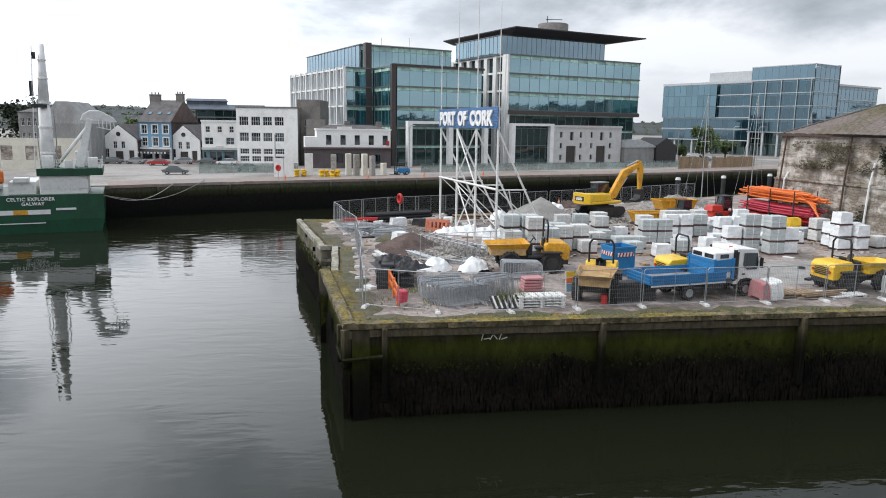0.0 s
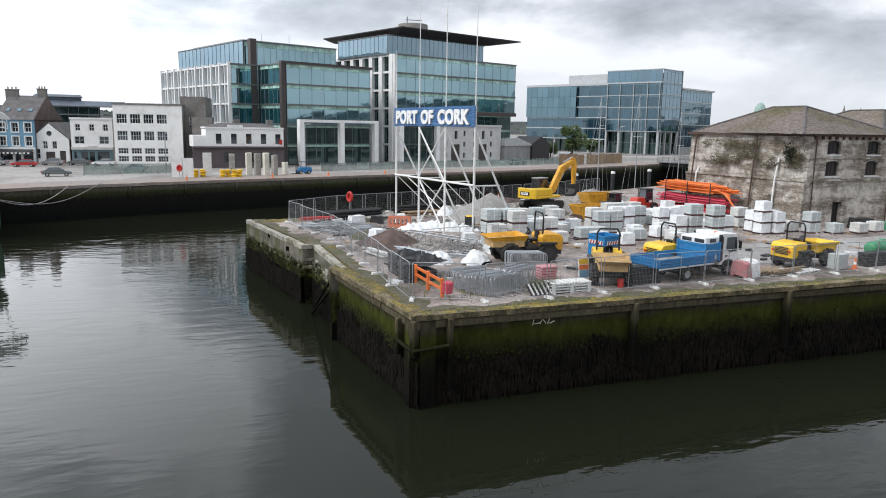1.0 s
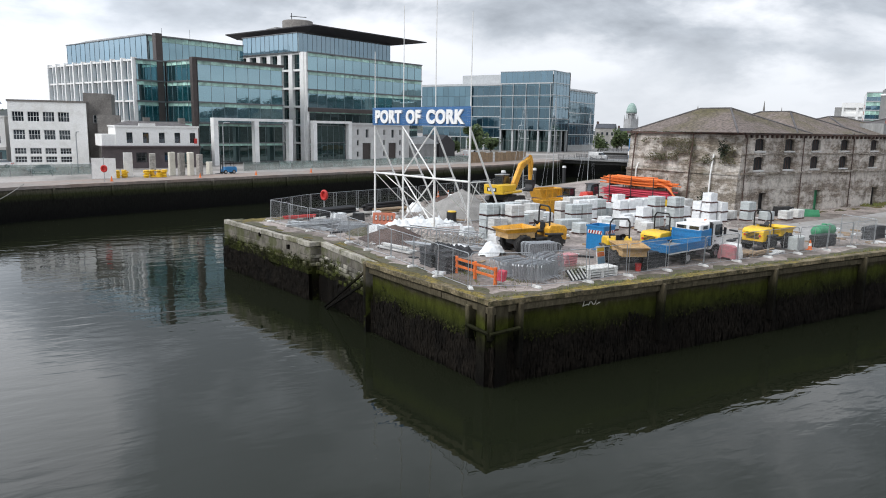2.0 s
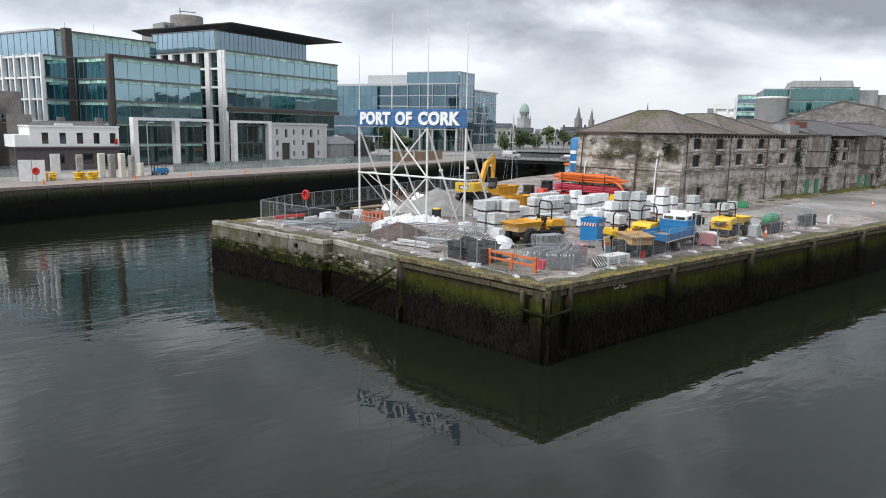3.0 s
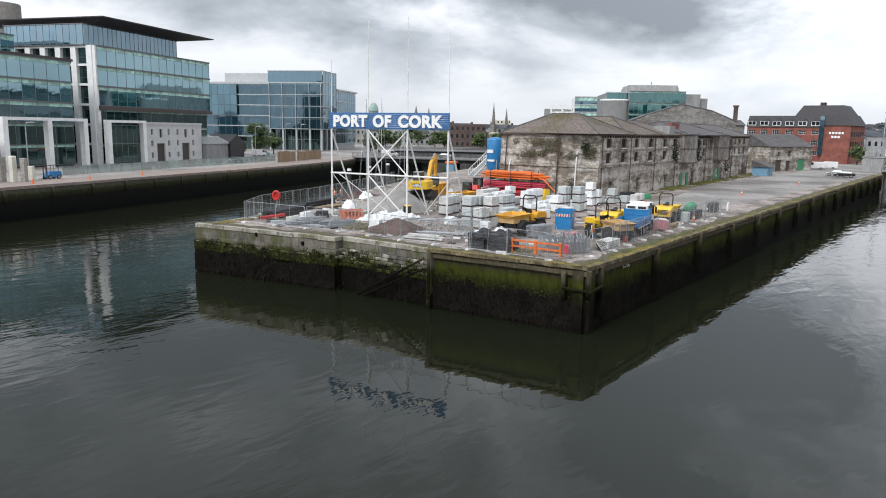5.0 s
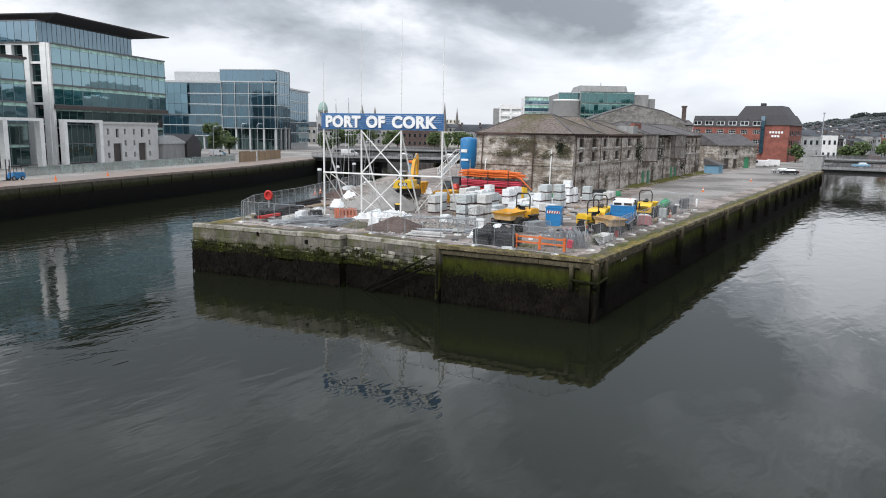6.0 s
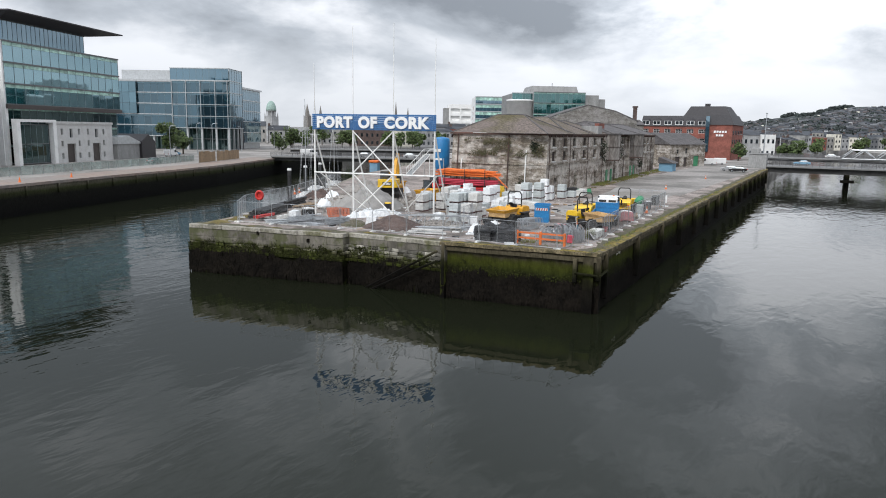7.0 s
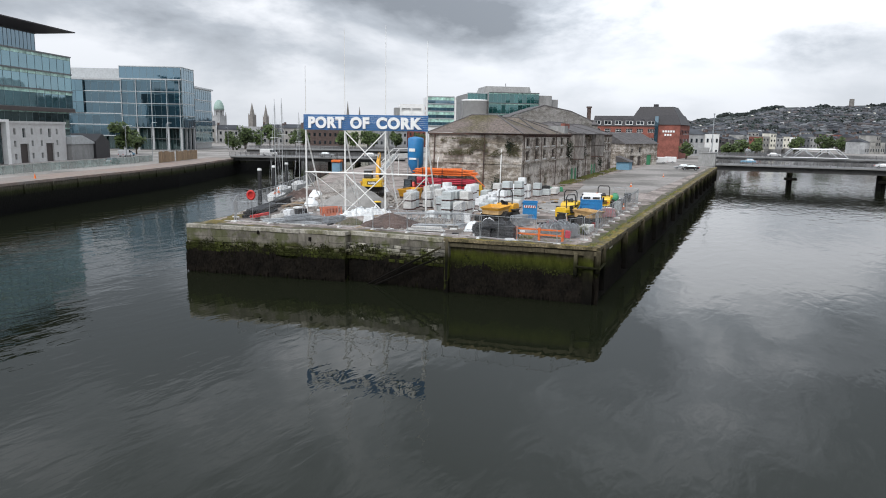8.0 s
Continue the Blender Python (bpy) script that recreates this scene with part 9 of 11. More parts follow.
def stack(style, x, y, n=1, ang=0.0, nx=1, ny=1):
    """n packs high, nx by ny side by side."""
    rngs = smooth_rand(int(x * 31 + y * 17))
    for i in range(nx):
        for j in range(ny):
            for k in range(n):
                a = radians(ang)
                dx, dy = i * 1.27, j * 1.08
                m = pose(x + dx * math.cos(a) - dy * math.sin(a), y + dx * math.sin(a) + dy * math.cos(a), DECK + 0.965 * k, 0, 0, ang + rngs.uniform(-5, 5))
                if style not in used:
                    used.add(style)
                    PACKS[style].matrix_world = m
                else:
                    copy_thing(PACKS[style], m)


for s in (("block", 11.3, 49.4, 3, 0), ("block", 12.7, 49.3, 3, 2), ("block_b", 11.2, 48.0, 2, -3), ("block_b", 12.8, 48.0, 3, 0), ("block", 14.2, 49.2, 2, 3), ("block_b", 15.6, 50.4, 2, -3), ("block", 14.2, 50.8, 2, 0), ("block_b", 17.0, 51.0, 2, 2), ("block", 15.6, 52.0, 2, 0), ("block_b", 17.2, 49.6, 1, 2),
          ("block_b", 17.5, 57.0, 2, 0), ("block", 19.2, 57.4, 2, 0), ("block_b", 21.2, 58.6, 2, 4), ("block", 20.4, 51.3, 1, 0, 2), ("block", 23.6, 53.8, 2, 0, 2), ("block", 20.2, 54.6, 1, 8), ("block_b", 18.0, 53.4, 1, 3, 2), ("block_b", 20.4, 56.0, 2, 3), ("wrap", 22.2, 56.2, 1, 3), ("block_b", 24.4, 56.4, 2, 3),
          ("block", 20.4, 48.9, 1, 5), ("wrap", 22.0, 47.6, 1, 0), ("wrap", 26.8, 56.6, 2, 0, 2), ("block", 29.5, 57.0, 2, 0), ("block_b", 31.0, 60.0, 2, 0, 1), ("wrap", 33.0, 61.0, 1, 0, 2, 2), ("wrap", 35.2, 60.2, 2, 0), ("wrap", 30.6, 55.0, 2, 4, 2), ("wrap", 33.6, 56.0, 2, 0, 2), ("block_b", 28.0, 59.6, 2, 0, 2), ("block", 31.4, 57.4, 1, 2, 2), ("wrap", 35.8, 57.6, 1, 0, 2),
          ("wrap", 28.4, 49.6, 2, 0), ("wrap", 27.0, 50.4, 1, 6), ("block", 29.7, 49.4, 3, 0), ("block", 31.0, 48.3, 3, 2), ("wrap", 32.3, 48.6, 2, 3), ("wrap", 33.0, 50.2, 1, 0), ("wrap", 28.6, 52.2, 1, 3, 2), ("wrap", 25.4, 51.4, 1, 3), ("wrap", 31.6, 52.4, 1, 6, 2), ("block_b", 27.0, 48.2, 1, 4), ("wrap", 34.6, 53.2, 1, -4, 2),
          ("block_b", 38.6, 54.0, 2, 5), ("block", 37.0, 55.2, 1, 5, 2), ("wrap", 37.7, 50.1, 3, 4), ("wrap", 39.1, 49.9, 2, 4), ("wrap", 39.6, 51.2, 2, 4), ("wrap", 38.0, 51.5, 2, 2), ("block", 44.5, 48.6, 1, 3), ("block_b", 47.0, 48.2, 1, 6), ("block_b", 26.2, 47.0, 1, 0), ("block", 24.4, 49.6, 1, -3), ("block_b", 41.4, 50.6, 1, 8), ("block", 42.6, 49.4, 2, 0), ("block_b", 49.4, 48.6, 1, 2)):
    stack(*s)


# ---- heaps ----
def heap(name, label, x, y, rx, ry, h, mtl, seed, rough=0.2, n=44, ang=0, freq=0.5, z0=DECK):
    bm = bm_new()
    g = []
    for i in range(n + 1):
        row = []
        for j in range(n + 1):
            a, b = -1 + 2 * i / n, -1 + 2 * j / n
            r = math.sqrt(a * a + b * b)
            k = max(0.0, 1 - r * (1 + 0.22 * noise.noise(Vector((a * 1.4, b * 1.4, seed)))))
            z = h * (k ** 0.95 if mtl != "wrap" else min(1.0, 1.5 * k) ** 0.6) + rough * min(1, k * 5) * noise.fractal(Vector((a * rx * freq, b * ry * freq, seed)), 0.8, 2.1, 4)
            row.append(bm.verts.new((a * rx, b * ry, max(-0.05, z - 0.04))))
        g.append(row)
    for i in range(n):
        for j in range(n):
            bm.faces.new((g[i][j], g[i + 1][j], g[i + 1][j + 1], g[i][j + 1]))
    ob = part(name, bm, mtl, None, "", True)
    ob.matrix_world = pose(x, y, z0, 0, 0, ang)
    return tagged(ob, label, "heap", "", "stuff" if mtl in ("sand", "rubble", "soil") else "")


heap("gravel_heap", "heap of pale grey gravel beside the sign", 17.5, 64.1, 4.4, 4.4, 2.75, "sand", 3, 0.3)
heap("rubble_heap", "low heap of broken stone below the excavator", 24.5, 68.0, 9.0, 7.0, 1.3, "rubble", 4, 0.3)
heap("soil_heap", "heap of dark brown soil by the quay edge", 4.4, 52.2, 2.6, 3.6, 1.25, "soil", 5, 0.25)
heap("grass_mound", "low mound overgrown with rough grass", 3.5, 56.2, 1.7, 1.9, 0.55, "mossy_ground", 6, 0.3)
heap("plastic_sheet", "crumpled heap of white plastic sheeting", 10.4, 58.8, 3.6, 1.0, 0.62, "wrap", 7, 0.4, 70, -24, 1.9)
heap("plastic_sheet", "crumpled white plastic sheeting", 5.4, 44.2, 1.0, 0.8, 0.8, "wrap", 8, 0.22, 36, 0, 1.5)
heap("plastic_sheet", "crumpled white plastic sheeting", 7.8, 43.6, 1.1, 0.8, 0.9, "wrap", 9, 0.22, 36, 20, 1.5)
heap("rubble_heap", "spread of broken stone and soil on the yard", 7.2, 49.6, 3.4, 2.4, 0.5, "rubble", 10, 0.35, 50, 0, 1.6)

# loose stones on the rubble
rng = smooth_rand(90)
bm = bm_new()
for _ in range(900):
    x, y = rng.gauss(7.2, 1.6), rng.gauss(49.6, 1.1)
    s = rng.uniform(0.05, 0.17)
    m = pose(x, y, DECK + 0.42 * max(0, 1 - math.hypot((x - 7.2) / 3.4, (y - 49.6) / 2.4)) + 0.05, rng.uniform(0, 90), rng.uniform(0, 90), rng.uniform(0, 180))
    wedge(bm, (-s, -s * 0.8, s, s * 0.8), (-s * 0.6, -s * 0.6, s * 0.7, s * 0.5), -s * 0.6, s * 0.6, m)
for _ in range(1200):
    x, y = rng.gauss(24, 4.0), rng.gauss(67, 3.4)
    s = rng.uniform(0.06, 0.24)
    m = pose(x, y, DECK + 1.1 * max(0, 1 - math.hypot((x - 24.5) / 9, (y - 68) / 7)) + 0.05, rng.uniform(0, 90), rng.uniform(0, 90), rng.uniform(0, 180))
    wedge(bm, (-s, -s * 0.8, s, s * 0.8), (-s * 0.6, -s * 0.6, s * 0.7, s * 0.5), -s * 0.6, s * 0.6, m)
tagged(part("loose_stones", bm, "rubble"), "loose broken stones on the yard", "stones", "", "stuff")

# ---- pipe pile ----
pp = thing("pipe_pile", "tall pile of orange and red plastic ducts on bearers", "pipe pile", pose(41.0, 63.3, DECK, 0, 0, -80) @ Matrix.Diagonal((1.0, 1.0, 1.12, 1)))
rng = smooth_rand(12)
for z, n, colr in ((0.35, 9, "red"), (0.62, 9, "pink"), (0.86, 9, "red"), (1.25, 9, "pink"), (1.45, 9, "pink"), (1.65, 9, "pink"), (1.85, 8, "pink"), (2.45, 8, "orange"), (2.62, 8, "orange"), (2.8, 7, "orange"), (2.97, 6, "orange"), (3.12, 4, "orange")):
    for i in range(n):
        bm = bm_new()
        y = -1.1 + i * 2.2 / n + rng.uniform(-0.1, 0.1)
        x0, x1 = -3.8 + rng.uniform(-0.9, 0.6), 3.9 + rng.uniform(-1.2, 1.2)
        za, zb = z + rng.uniform(-0.05, 0.07), z + rng.uniform(-0.16, 0.05)
        ym = y + rng.uniform(-0.15, 0.15)
        pipe(bm, [(x0, y, za), ((x0 + x1) / 2, ym, (za + zb) / 2 - 0.04), (x1, y + rng.uniform(-0.3, 0.3), zb)], 0.062, 6)
        part("duct", bm, colr, pp)
for k in range(4):
    bm = bm_new()
    pipe(bm, [(2.4, -0.9 + 0.3 * k, 2.9), (4.6, -1.0 + 0.2 * k, 2.3), (6.4 - 0.3 * k, -1.2, 1.0 + 0.2 * k)], 0.062, 6)
    part("duct", bm, "orange", pp)
for x in (-3, 0, 3):
    bm = bm_new()
    quad_box(bm, x - 0.1, -1.3, 0.0, x + 0.1, 1.3, 0.25)
    quad_box(bm, x - 0.1, -1.3, 2.12, x + 0.1, 1.3, 2.36)
    quad_box(bm, x - 0.08, -1.3, 1.0, x + 0.08, 1.3, 1.14)
    for s in (-1, 1):
        rod(bm, (x, s * 1.32, 0), (x, s * 1.32, 3.2), 0.05)
    part("bearer", bm, "dark", pp)

# ---- blue silo ----
silo = thing("silo", "blue upright mortar silo on steel legs", "silo", pose(50.0, 72.6, DECK))
bm = bm_new()
lathe(bm, [(0.3, 1.6), (1.3, 3.6), (1.3, 7.6), (1.2, 7.8), (0.3, 8.0)], 24)
part("tank", bm, "blue", silo, "", True)
bm = bm_new()
quad_box(bm, -1.36, -0.55, 5.6, -1.3, 0.55, 6.1)
quad_box(bm, -1.34, -0.8, 4.3, -1.29, 0.5, 4.6, pose(0, 0, 0))
part("label_bars", bm, "white", silo)
bm = bm_new()
for a in (45, 135, 225, 315):
    c, s = math.cos(radians(a)), math.sin(radians(a))
    rod(bm, (1.4 * c, 1.4 * s, 0), (1.25 * c, 1.25 * s, 4.6), 0.09)
for a in (45, 135, 225, 315):
    c, s = math.cos(radians(a)), math.sin(radians(a))
    c2, s2 = math.cos(radians(a + 90)), math.sin(radians(a + 90))
    rod(bm, (1.38 * c, 1.38 * s, 0.6), (1.38 * c2, 1.38 * s2, 0.6), 0.05)
part("leg_frame", bm, "galv", silo)

# ---- green water bowser ----
bow = thing("water_bowser", "green water tank trailer on two wheels", "water tank", pose(36.2, 37.2, DECK, 0, 0, 10))
bm = bm_new()
turn = pose(0, 0, 0.98, 0, 90, 0)
lathe(bm, [(0.22, -1.55), (0.42, -1.45), (0.5, -1.2), (0.5, 1.2), (0.42, 1.45), (0.22, 1.55)], 20, turn)
rod(bm, (0, 0, 1.4), (0, 0, 1.55), 0.2, n=14)
part("tank", bm, "green_paint", bow, "", True)
bm = bm_new()
quad_box(bm, -1.4, -0.5, 0.42, 1.5, 0.5, 0.55)
rod(bm, (1.5, 0, 0.5), (2.4, 0, 0.5), 0.05)
part("frame", bm, "dark", bow)
for s in (-1, 1):
    wheel(bow, 0, s * 0.72, 0.36, 0.36, 0.22, "galv", lugs=False)


# ---- small clutter ----
def tyre_stack(x, y, n, ang=0, label="stack of black rubber fence feet", w=0.72, d=0.38):
    t = thing("fence_feet_stack", label, "stack", pose(x, y, DECK, 0, 0, ang), "stacks of black feet")
    rngt = smooth_rand(int(x * 13 + y))
    for i in range(n):
        bm = bm_new()
        wedge(bm, (-w, -d, w, d), (-w + 0.04, -d + 0.04, w - 0.04, d - 0.04), 0.135 * i, 0.135 * i + 0.12, pose(rngt.uniform(-0.04, 0.04), rngt.uniform(-0.04, 0.04), 0, 0, 0, rngt.uniform(-4, 4)))
        part("rubber_foot", bm, "black", t)
    return t


for x, y, n, a in ((14.4, 35.3, 8, 4), (15.4, 35.4, 7, 0), (1.8, 39.6, 8, 85), (2.1, 40.6, 9, 80), (3.1, 41.2, 7, 65), (1.9, 41.8, 9, 94), (3.3, 42.7, 6, 55), (3.0, 39.7, 5, 100), (33.6, 35.9, 7, 6), (34.8, 36.0, 7, 0), (41.8, 36.6, 8, 5), (43.2, 36.8, 8, 0)):
    tyre_stack(x, y, n, a)
for x, y, a in ((2.5, 41.6, 10), (3.2, 40.4, 40)):
    heap("black_sheet", "folded black plastic sheeting on the rubber feet", x, y, 1.3, 0.95, 0.55, "black", x, 0.4, 30, a, 1.8, DECK + 0.95)


def flat_pallet(x, y, n, ang=0, mtl="wood_grey", label="stack of worn grey pallets"):
    t = thing("pallet_stack", label, "pallets", pose(x, y, DECK, 0, 0, ang), "pallet stacks")
    for k in range(n):
        bm = bm_new()
        z = 0.15 * k
        for i in range(7):
            xx = -1.1 + i * 0.37
            quad_box(bm, xx - 0.14, -0.5, z + 0.11, xx + 0.14, 0.5, z + 0.14)
        for yy in (-0.46, 0, 0.46):
            quad_box(bm, -1.2, yy - 0.05, z + 0.08, 1.2, yy + 0.05, z + 0.11)
            for xx in (-1.1, 0, 1.1):
                quad_box(bm, xx - 0.1, yy - 0.05, z, xx + 0.1, yy + 0.05, z + 0.08)
        part("pallet", bm, mtl, t)
    return t


flat_pallet(9.6, 34.6, 4, 2, "white_steel", "stack of pale metal pallets")
flat_pallet(24.3, 35.6, 2, 8, "wood", "stack of timber boards and pallets")
flat_pallet(27.2, 35.4, 1, 12, "white", "white board lying on a pallet")
flat_pallet(5.9, 46.6, 2, 30)
bm = bm_new()
for i in range(5):
    quad_box(bm, -0.55 + 0.02 * i, -0.4, 0.02 + 0.16 * i, 0.55 + 0.02 * i, 0.4, 0.14 + 0.16 * i)
soften(bm, 0.02)
o = part("block_set", bm, "pink_faded")
o.matrix_world = pose(10.0, 38.0, DECK, 0, 0, 4)
tagged(o, "stack of pink-red plastic barrier blocks", "blocks")
o = part("litter_bin", soften(quad_box(bm_new(), -0.22, -0.22, 0, 0.22, 0.22, 0.62), 0.06, 2), "pink")
o.matrix_world = pose(2.5, 34.55, DECK + 0.35, 8, 0, 30)
tagged(o, "pink-red plastic barrier block", "block")
o = part("bucket", rod(bm_new(), (0, 0, 0), (0, 0, 0.5), 0.17, 0.21, 14), "red")
o.matrix_world = pose(13.1, 34.7, DECK)
tagged(o, "red plastic bucket by the fence", "bucket")

sg = thing("site_notice", "blue and yellow site safety notice board", "notice", pose(12.1, 37.0, DECK, -8, 0, 8))
bm = bm_new()
quad_box(bm, -0.4, -0.02, 0.1, 0.4, 0.02, 1.3)
part("board", bm, "white", sg)
for z0, z1, mm in ((0.95, 1.25, "yellow"), (0.62, 0.9, "orange"), (0.15, 0.58, "house_blue")):
    bm = bm_new()
    quad_box(bm, -0.34, -0.03, z0, 0.34, -0.022, z1)
    part("notice_bar", bm, mm, sg)

# a planter of dry grass in black and white tubes
pl = thing("tube_bundle", "bundle of black and white tubes with dry grass", "tubes", pose(7.9, 34.3, DECK, 0, 0, 6))
rng = smooth_rand(15)
for i in range(12):
    bm = bm_new()
    rod(bm, (-0.8 + 0.14 * i, -0.25, 0.05), (-0.95 + 0.14 * i, 0.15, 0.6), 0.05)
    part("tube", bm, "white" if i % 2 else "black", pl)
bm = bm_new()
for _ in range(500):
    p = Vector((rng.uniform(-0.6, 0.9), rng.uniform(-0.1, 0.6), 0.1))
    q = p + Vector((rng.gauss(0, 0.12), rng.gauss(0, 0.12), rng.uniform(0.5, 0.95)))
    a = Vector((0.012, 0.006, 0))
    bm.faces.new([bm.verts.new(c) for c in (p - a, p + a, q)])
part("grass", bm, "grass_tuft", pl)

# red and white water-filled barriers
for i, (x, y, a, mm) in enumerate(((21.9, 35.0, 6, "pink_faded"), (22.5, 35.2, 4, "white"), (23.0, 35.5, 8, "white"))):
    t = thing("plastic_barrier", "red and white plastic road barrier", "barrier", pose(x, y, DECK, 0, 0, 84 + a), "plastic barriers")
    bm = bm_new()
    side_prism(bm, [(-0.75, 0), (-0.45, 0), (-0.4, 0.2), (0.4, 0.2), (0.45, 0), (0.75, 0), (0.72, 0.3), (0.6, 0.95), (0.4, 1.05), (-0.4, 1.05), (-0.6, 0.95), (-0.72, 0.3)], -0.2, 0.2)
    soften(bm, 0.04)
    part("body", bm, mm, t)


def cone(x, y):
    t = thing("traffic_cone", "orange and white traffic cone", "cone", pose(x, y, DECK), "traffic cones")
    bm = bm_new()
    quad_box(bm, -0.22, -0.22, 0, 0.22, 0.22, 0.04)
    rod(bm, (0, 0, 0.04), (0, 0, 0.32), 0.16, 0.115, 14)
    rod(bm, (0, 0, 0.52), (0, 0, 0.78), 0.08, 0.03, 14)
    part("body", bm, "orange", t)
    bm = bm_new()
    rod(bm, (0, 0, 0.32), (0, 0, 0.52), 0.117, 0.082, 14)
    part("sleeve", bm, "white", t)


for x, y in ((31.5, 35.2), (24.5, 81.5), (26.5, 82.4), (70, 41), (104, 40)):
    cone(x, y)
o = part("crate", soften(quad_box(bm_new(), -0.55, -0.5, 0, 0.55, 0.5, 1.0), 0.03), "block")
o.matrix_world = pose(30.6, 35.9, DECK, 0, 0, 10)
tagged(o, "grey block pack beside the fence", "block pack")

# ---- growth on the quay ----
M["moss_strip"] = mat("moss_and_lichen", (0.205, 0.155, 0.035), 0.95, var=0.6, scale=0.6, fine=7, col2=(0.070, 0.062, 0.024), bump=0.9, dist=0.05)


def weed_run(a, b, n, seed, z_hi=-1.7, z_lo=-3.9, out=0.05, long=(0.25, 0.8)):
    """Brown weed that hangs on a wall from a to b."""
    rng = smooth_rand(seed)
    a, b = Vector(a), Vector(b)
    d = (b - a).normalized()
    nn = Vector((-d.y, d.x))
    bm = bm_new()
    ln = (b - a).length
    for _ in range(n):
        s = rng.uniform(0, ln)
        q = a + d * s
        edge = noise.fractal(Vector((q.x * 0.35, q.y * 0.35, seed)), 0.8, 2.0, 3) * 0.75
        z = rng.uniform(z_lo, z_hi + edge)
        w, h = rng.uniform(0.015, 0.05), rng.uniform(*long)
        o = out + rng.uniform(0.0, 0.10)
        k = rng.uniform(-0.1, 0.1)
        p0, p1 = q - d * w - nn * o, q + d * w - nn * o
        p2 = q + d * k - nn * (o - 0.02)
        m1, m2 = q - d * w * 1.3 - nn * (o + 0.01), q + d * w * 1.3 - nn * (o + 0.01)
        vs = [bm.verts.new((p.x, p.y, zz)) for p, zz in ((p0, z), (p1, z), (m2, z - h * 0.45), (p2, z - h), (m1, z - h * 0.45))]
        bm.faces.new(vs)
    return tagged(part("hanging_weed", bm, "weed"), "dark brown weed hanging on the tidal wall", "weed", "", "stuff")


M["weed_green"] = mat("green_weed", (0.034, 0.040, 0.010), 0.95, var=0.5, scale=1.2, fine=7, col2=(0.014, 0.014, 0.006), bump=0, spec=0.1)
for a, b, n, sd, z, o in ((NW, STEP, 1800, 31, -1.25, 0.13), (RECESS1, RECESS0, 900, 32, -1.3, 0.13), (REENT, CORNER, 350, 33, -1.3, -0.37), (CORNER, (45, front_y(45)), 900, 34, -1.3, -0.37)):
    g = weed_run(a, b, n, sd, z - 0.1, z - 0.8, o, (0.08, 0.24))
    g.data.materials[0] = M["weed_green"]
    tagged(g, "ragged green weed along the tide line")
weed_run(NW, STEP, 4200, 1, -1.95, out=0.12)
weed_run(RECESS1, RECESS0, 2300, 2, -1.95, out=0.12)
weed_run(REENT, CORNER, 3600, 3, -1.9, out=-0.36)
weed_run(CORNER, (45, front_y(45)), 8200, 4, -2.0, out=-0.36)


def moss_ribbon(a, b, width, seed, thick=0.14, cover=0.0, back=0.0, z0=DECK, length=0.3):
    """A ragged strip of moss and grass that lies along an edge."""
    a, b = Vector(a), Vector(b)
    d = (b - a).normalized()
    nn = Vector((-d.y, d.x))
    ln = (b - a).length
    n, k = int(ln / length), 6
    bm = bm_new()
    g = []
    for i in range(n + 1):
        row = []
        for j in range(k + 1):
            q = a + d * (ln * i / n) + nn * (back + width * j / k)
            h = noise.fractal(Vector((q.x * 0.8, q.y * 0.8, seed)), 0.9, 2.0, 4) + cover
            edge = min(1.0, 2.2 * min(j, k - j) / k)
            row.append(bm.verts.new((q.x, q.y, z0 - 0.05 + thick * max(0.0, h * 1.1 + 0.3) * edge)))
        g.append(row)
    for i in range(n):
        for j in range(k):
            bm.faces.new((g[i][j], g[i + 1][j], g[i + 1][j + 1], g[i][j + 1]))
    return tagged(part("moss", bm, "moss_strip", None, "", True), "yellow-green moss and grass along the quay edge", "moss", "", "stuff")


moss_ribbon(CORNER, (160, front_y(160)), 0.9, 1, 0.2, 0.06, 0.42, DECK + 0.05)
moss_ribbon(CORNER, (160, front_y(160)), 0.56, 7, 0.12, 0.0, 0.02, 0.365, 0.22)
moss_ribbon(REENT, CORNER, 0.56, 8, 0.12, 0.08, 0.02, 0.365, 0.2)
moss_ribbon(REENT, CORNER, 1.0, 2, 0.22, 0.02, 0.42, DECK + 0.05)
moss_ribbon(NW, STEP, 1.2, 3, 0.14, -0.02, 0.5)
moss_ribbon(RECESS1, RECESS0, 1.2, 4, 0.14, 0.0, 0.5)
moss_ribbon(NORTH[0], NW, 3.0, 5, 0.2, 0.25, 0.35)
moss_ribbon((50, 52.2), (128, 55.7), 1.8, 6, 0.24, -0.05, -2.2, DECK, 0.5)
# mossy clumps on the wall's ledges
for a, b, z, n, sd in ((NW, STEP, -1.0, 60, 1), (RECESS1, RECESS0, -0.8, 90, 2)):
    rng = smooth_rand(sd)
    a, b = Vector(a), Vector(b)
    bm = bm_new()
    for _ in range(n):
        q = a + (b - a) * rng.random()
        c = Vector((q.x - 0.02, q.y, z + rng.gauss(-0.35, 0.14)))
        if noise.noise(c * 0.6) < 0.0:
            continue
        for _ in range(7):
            p = c + Vector((rng.uniform(-0.12, 0.02), rng.gauss(0, 0.16), rng.gauss(0, 0.1)))
            t1 = p + Vector((-0.06, rng.gauss(0, 0.06), rng.uniform(0.02, 0.14)))
            t2 = p + Vector((-0.02, rng.gauss(0, 0.08) + 0.07, -0.04))
            bm.faces.new([bm.verts.new(v) for v in (p, t1, t2)])
    tagged(part("ledge_moss", bm, "weed_green"), "green tufts growing on the stone ledges", "moss", "", "stuff")
rng = smooth_rand(44)
bm = bm_new()
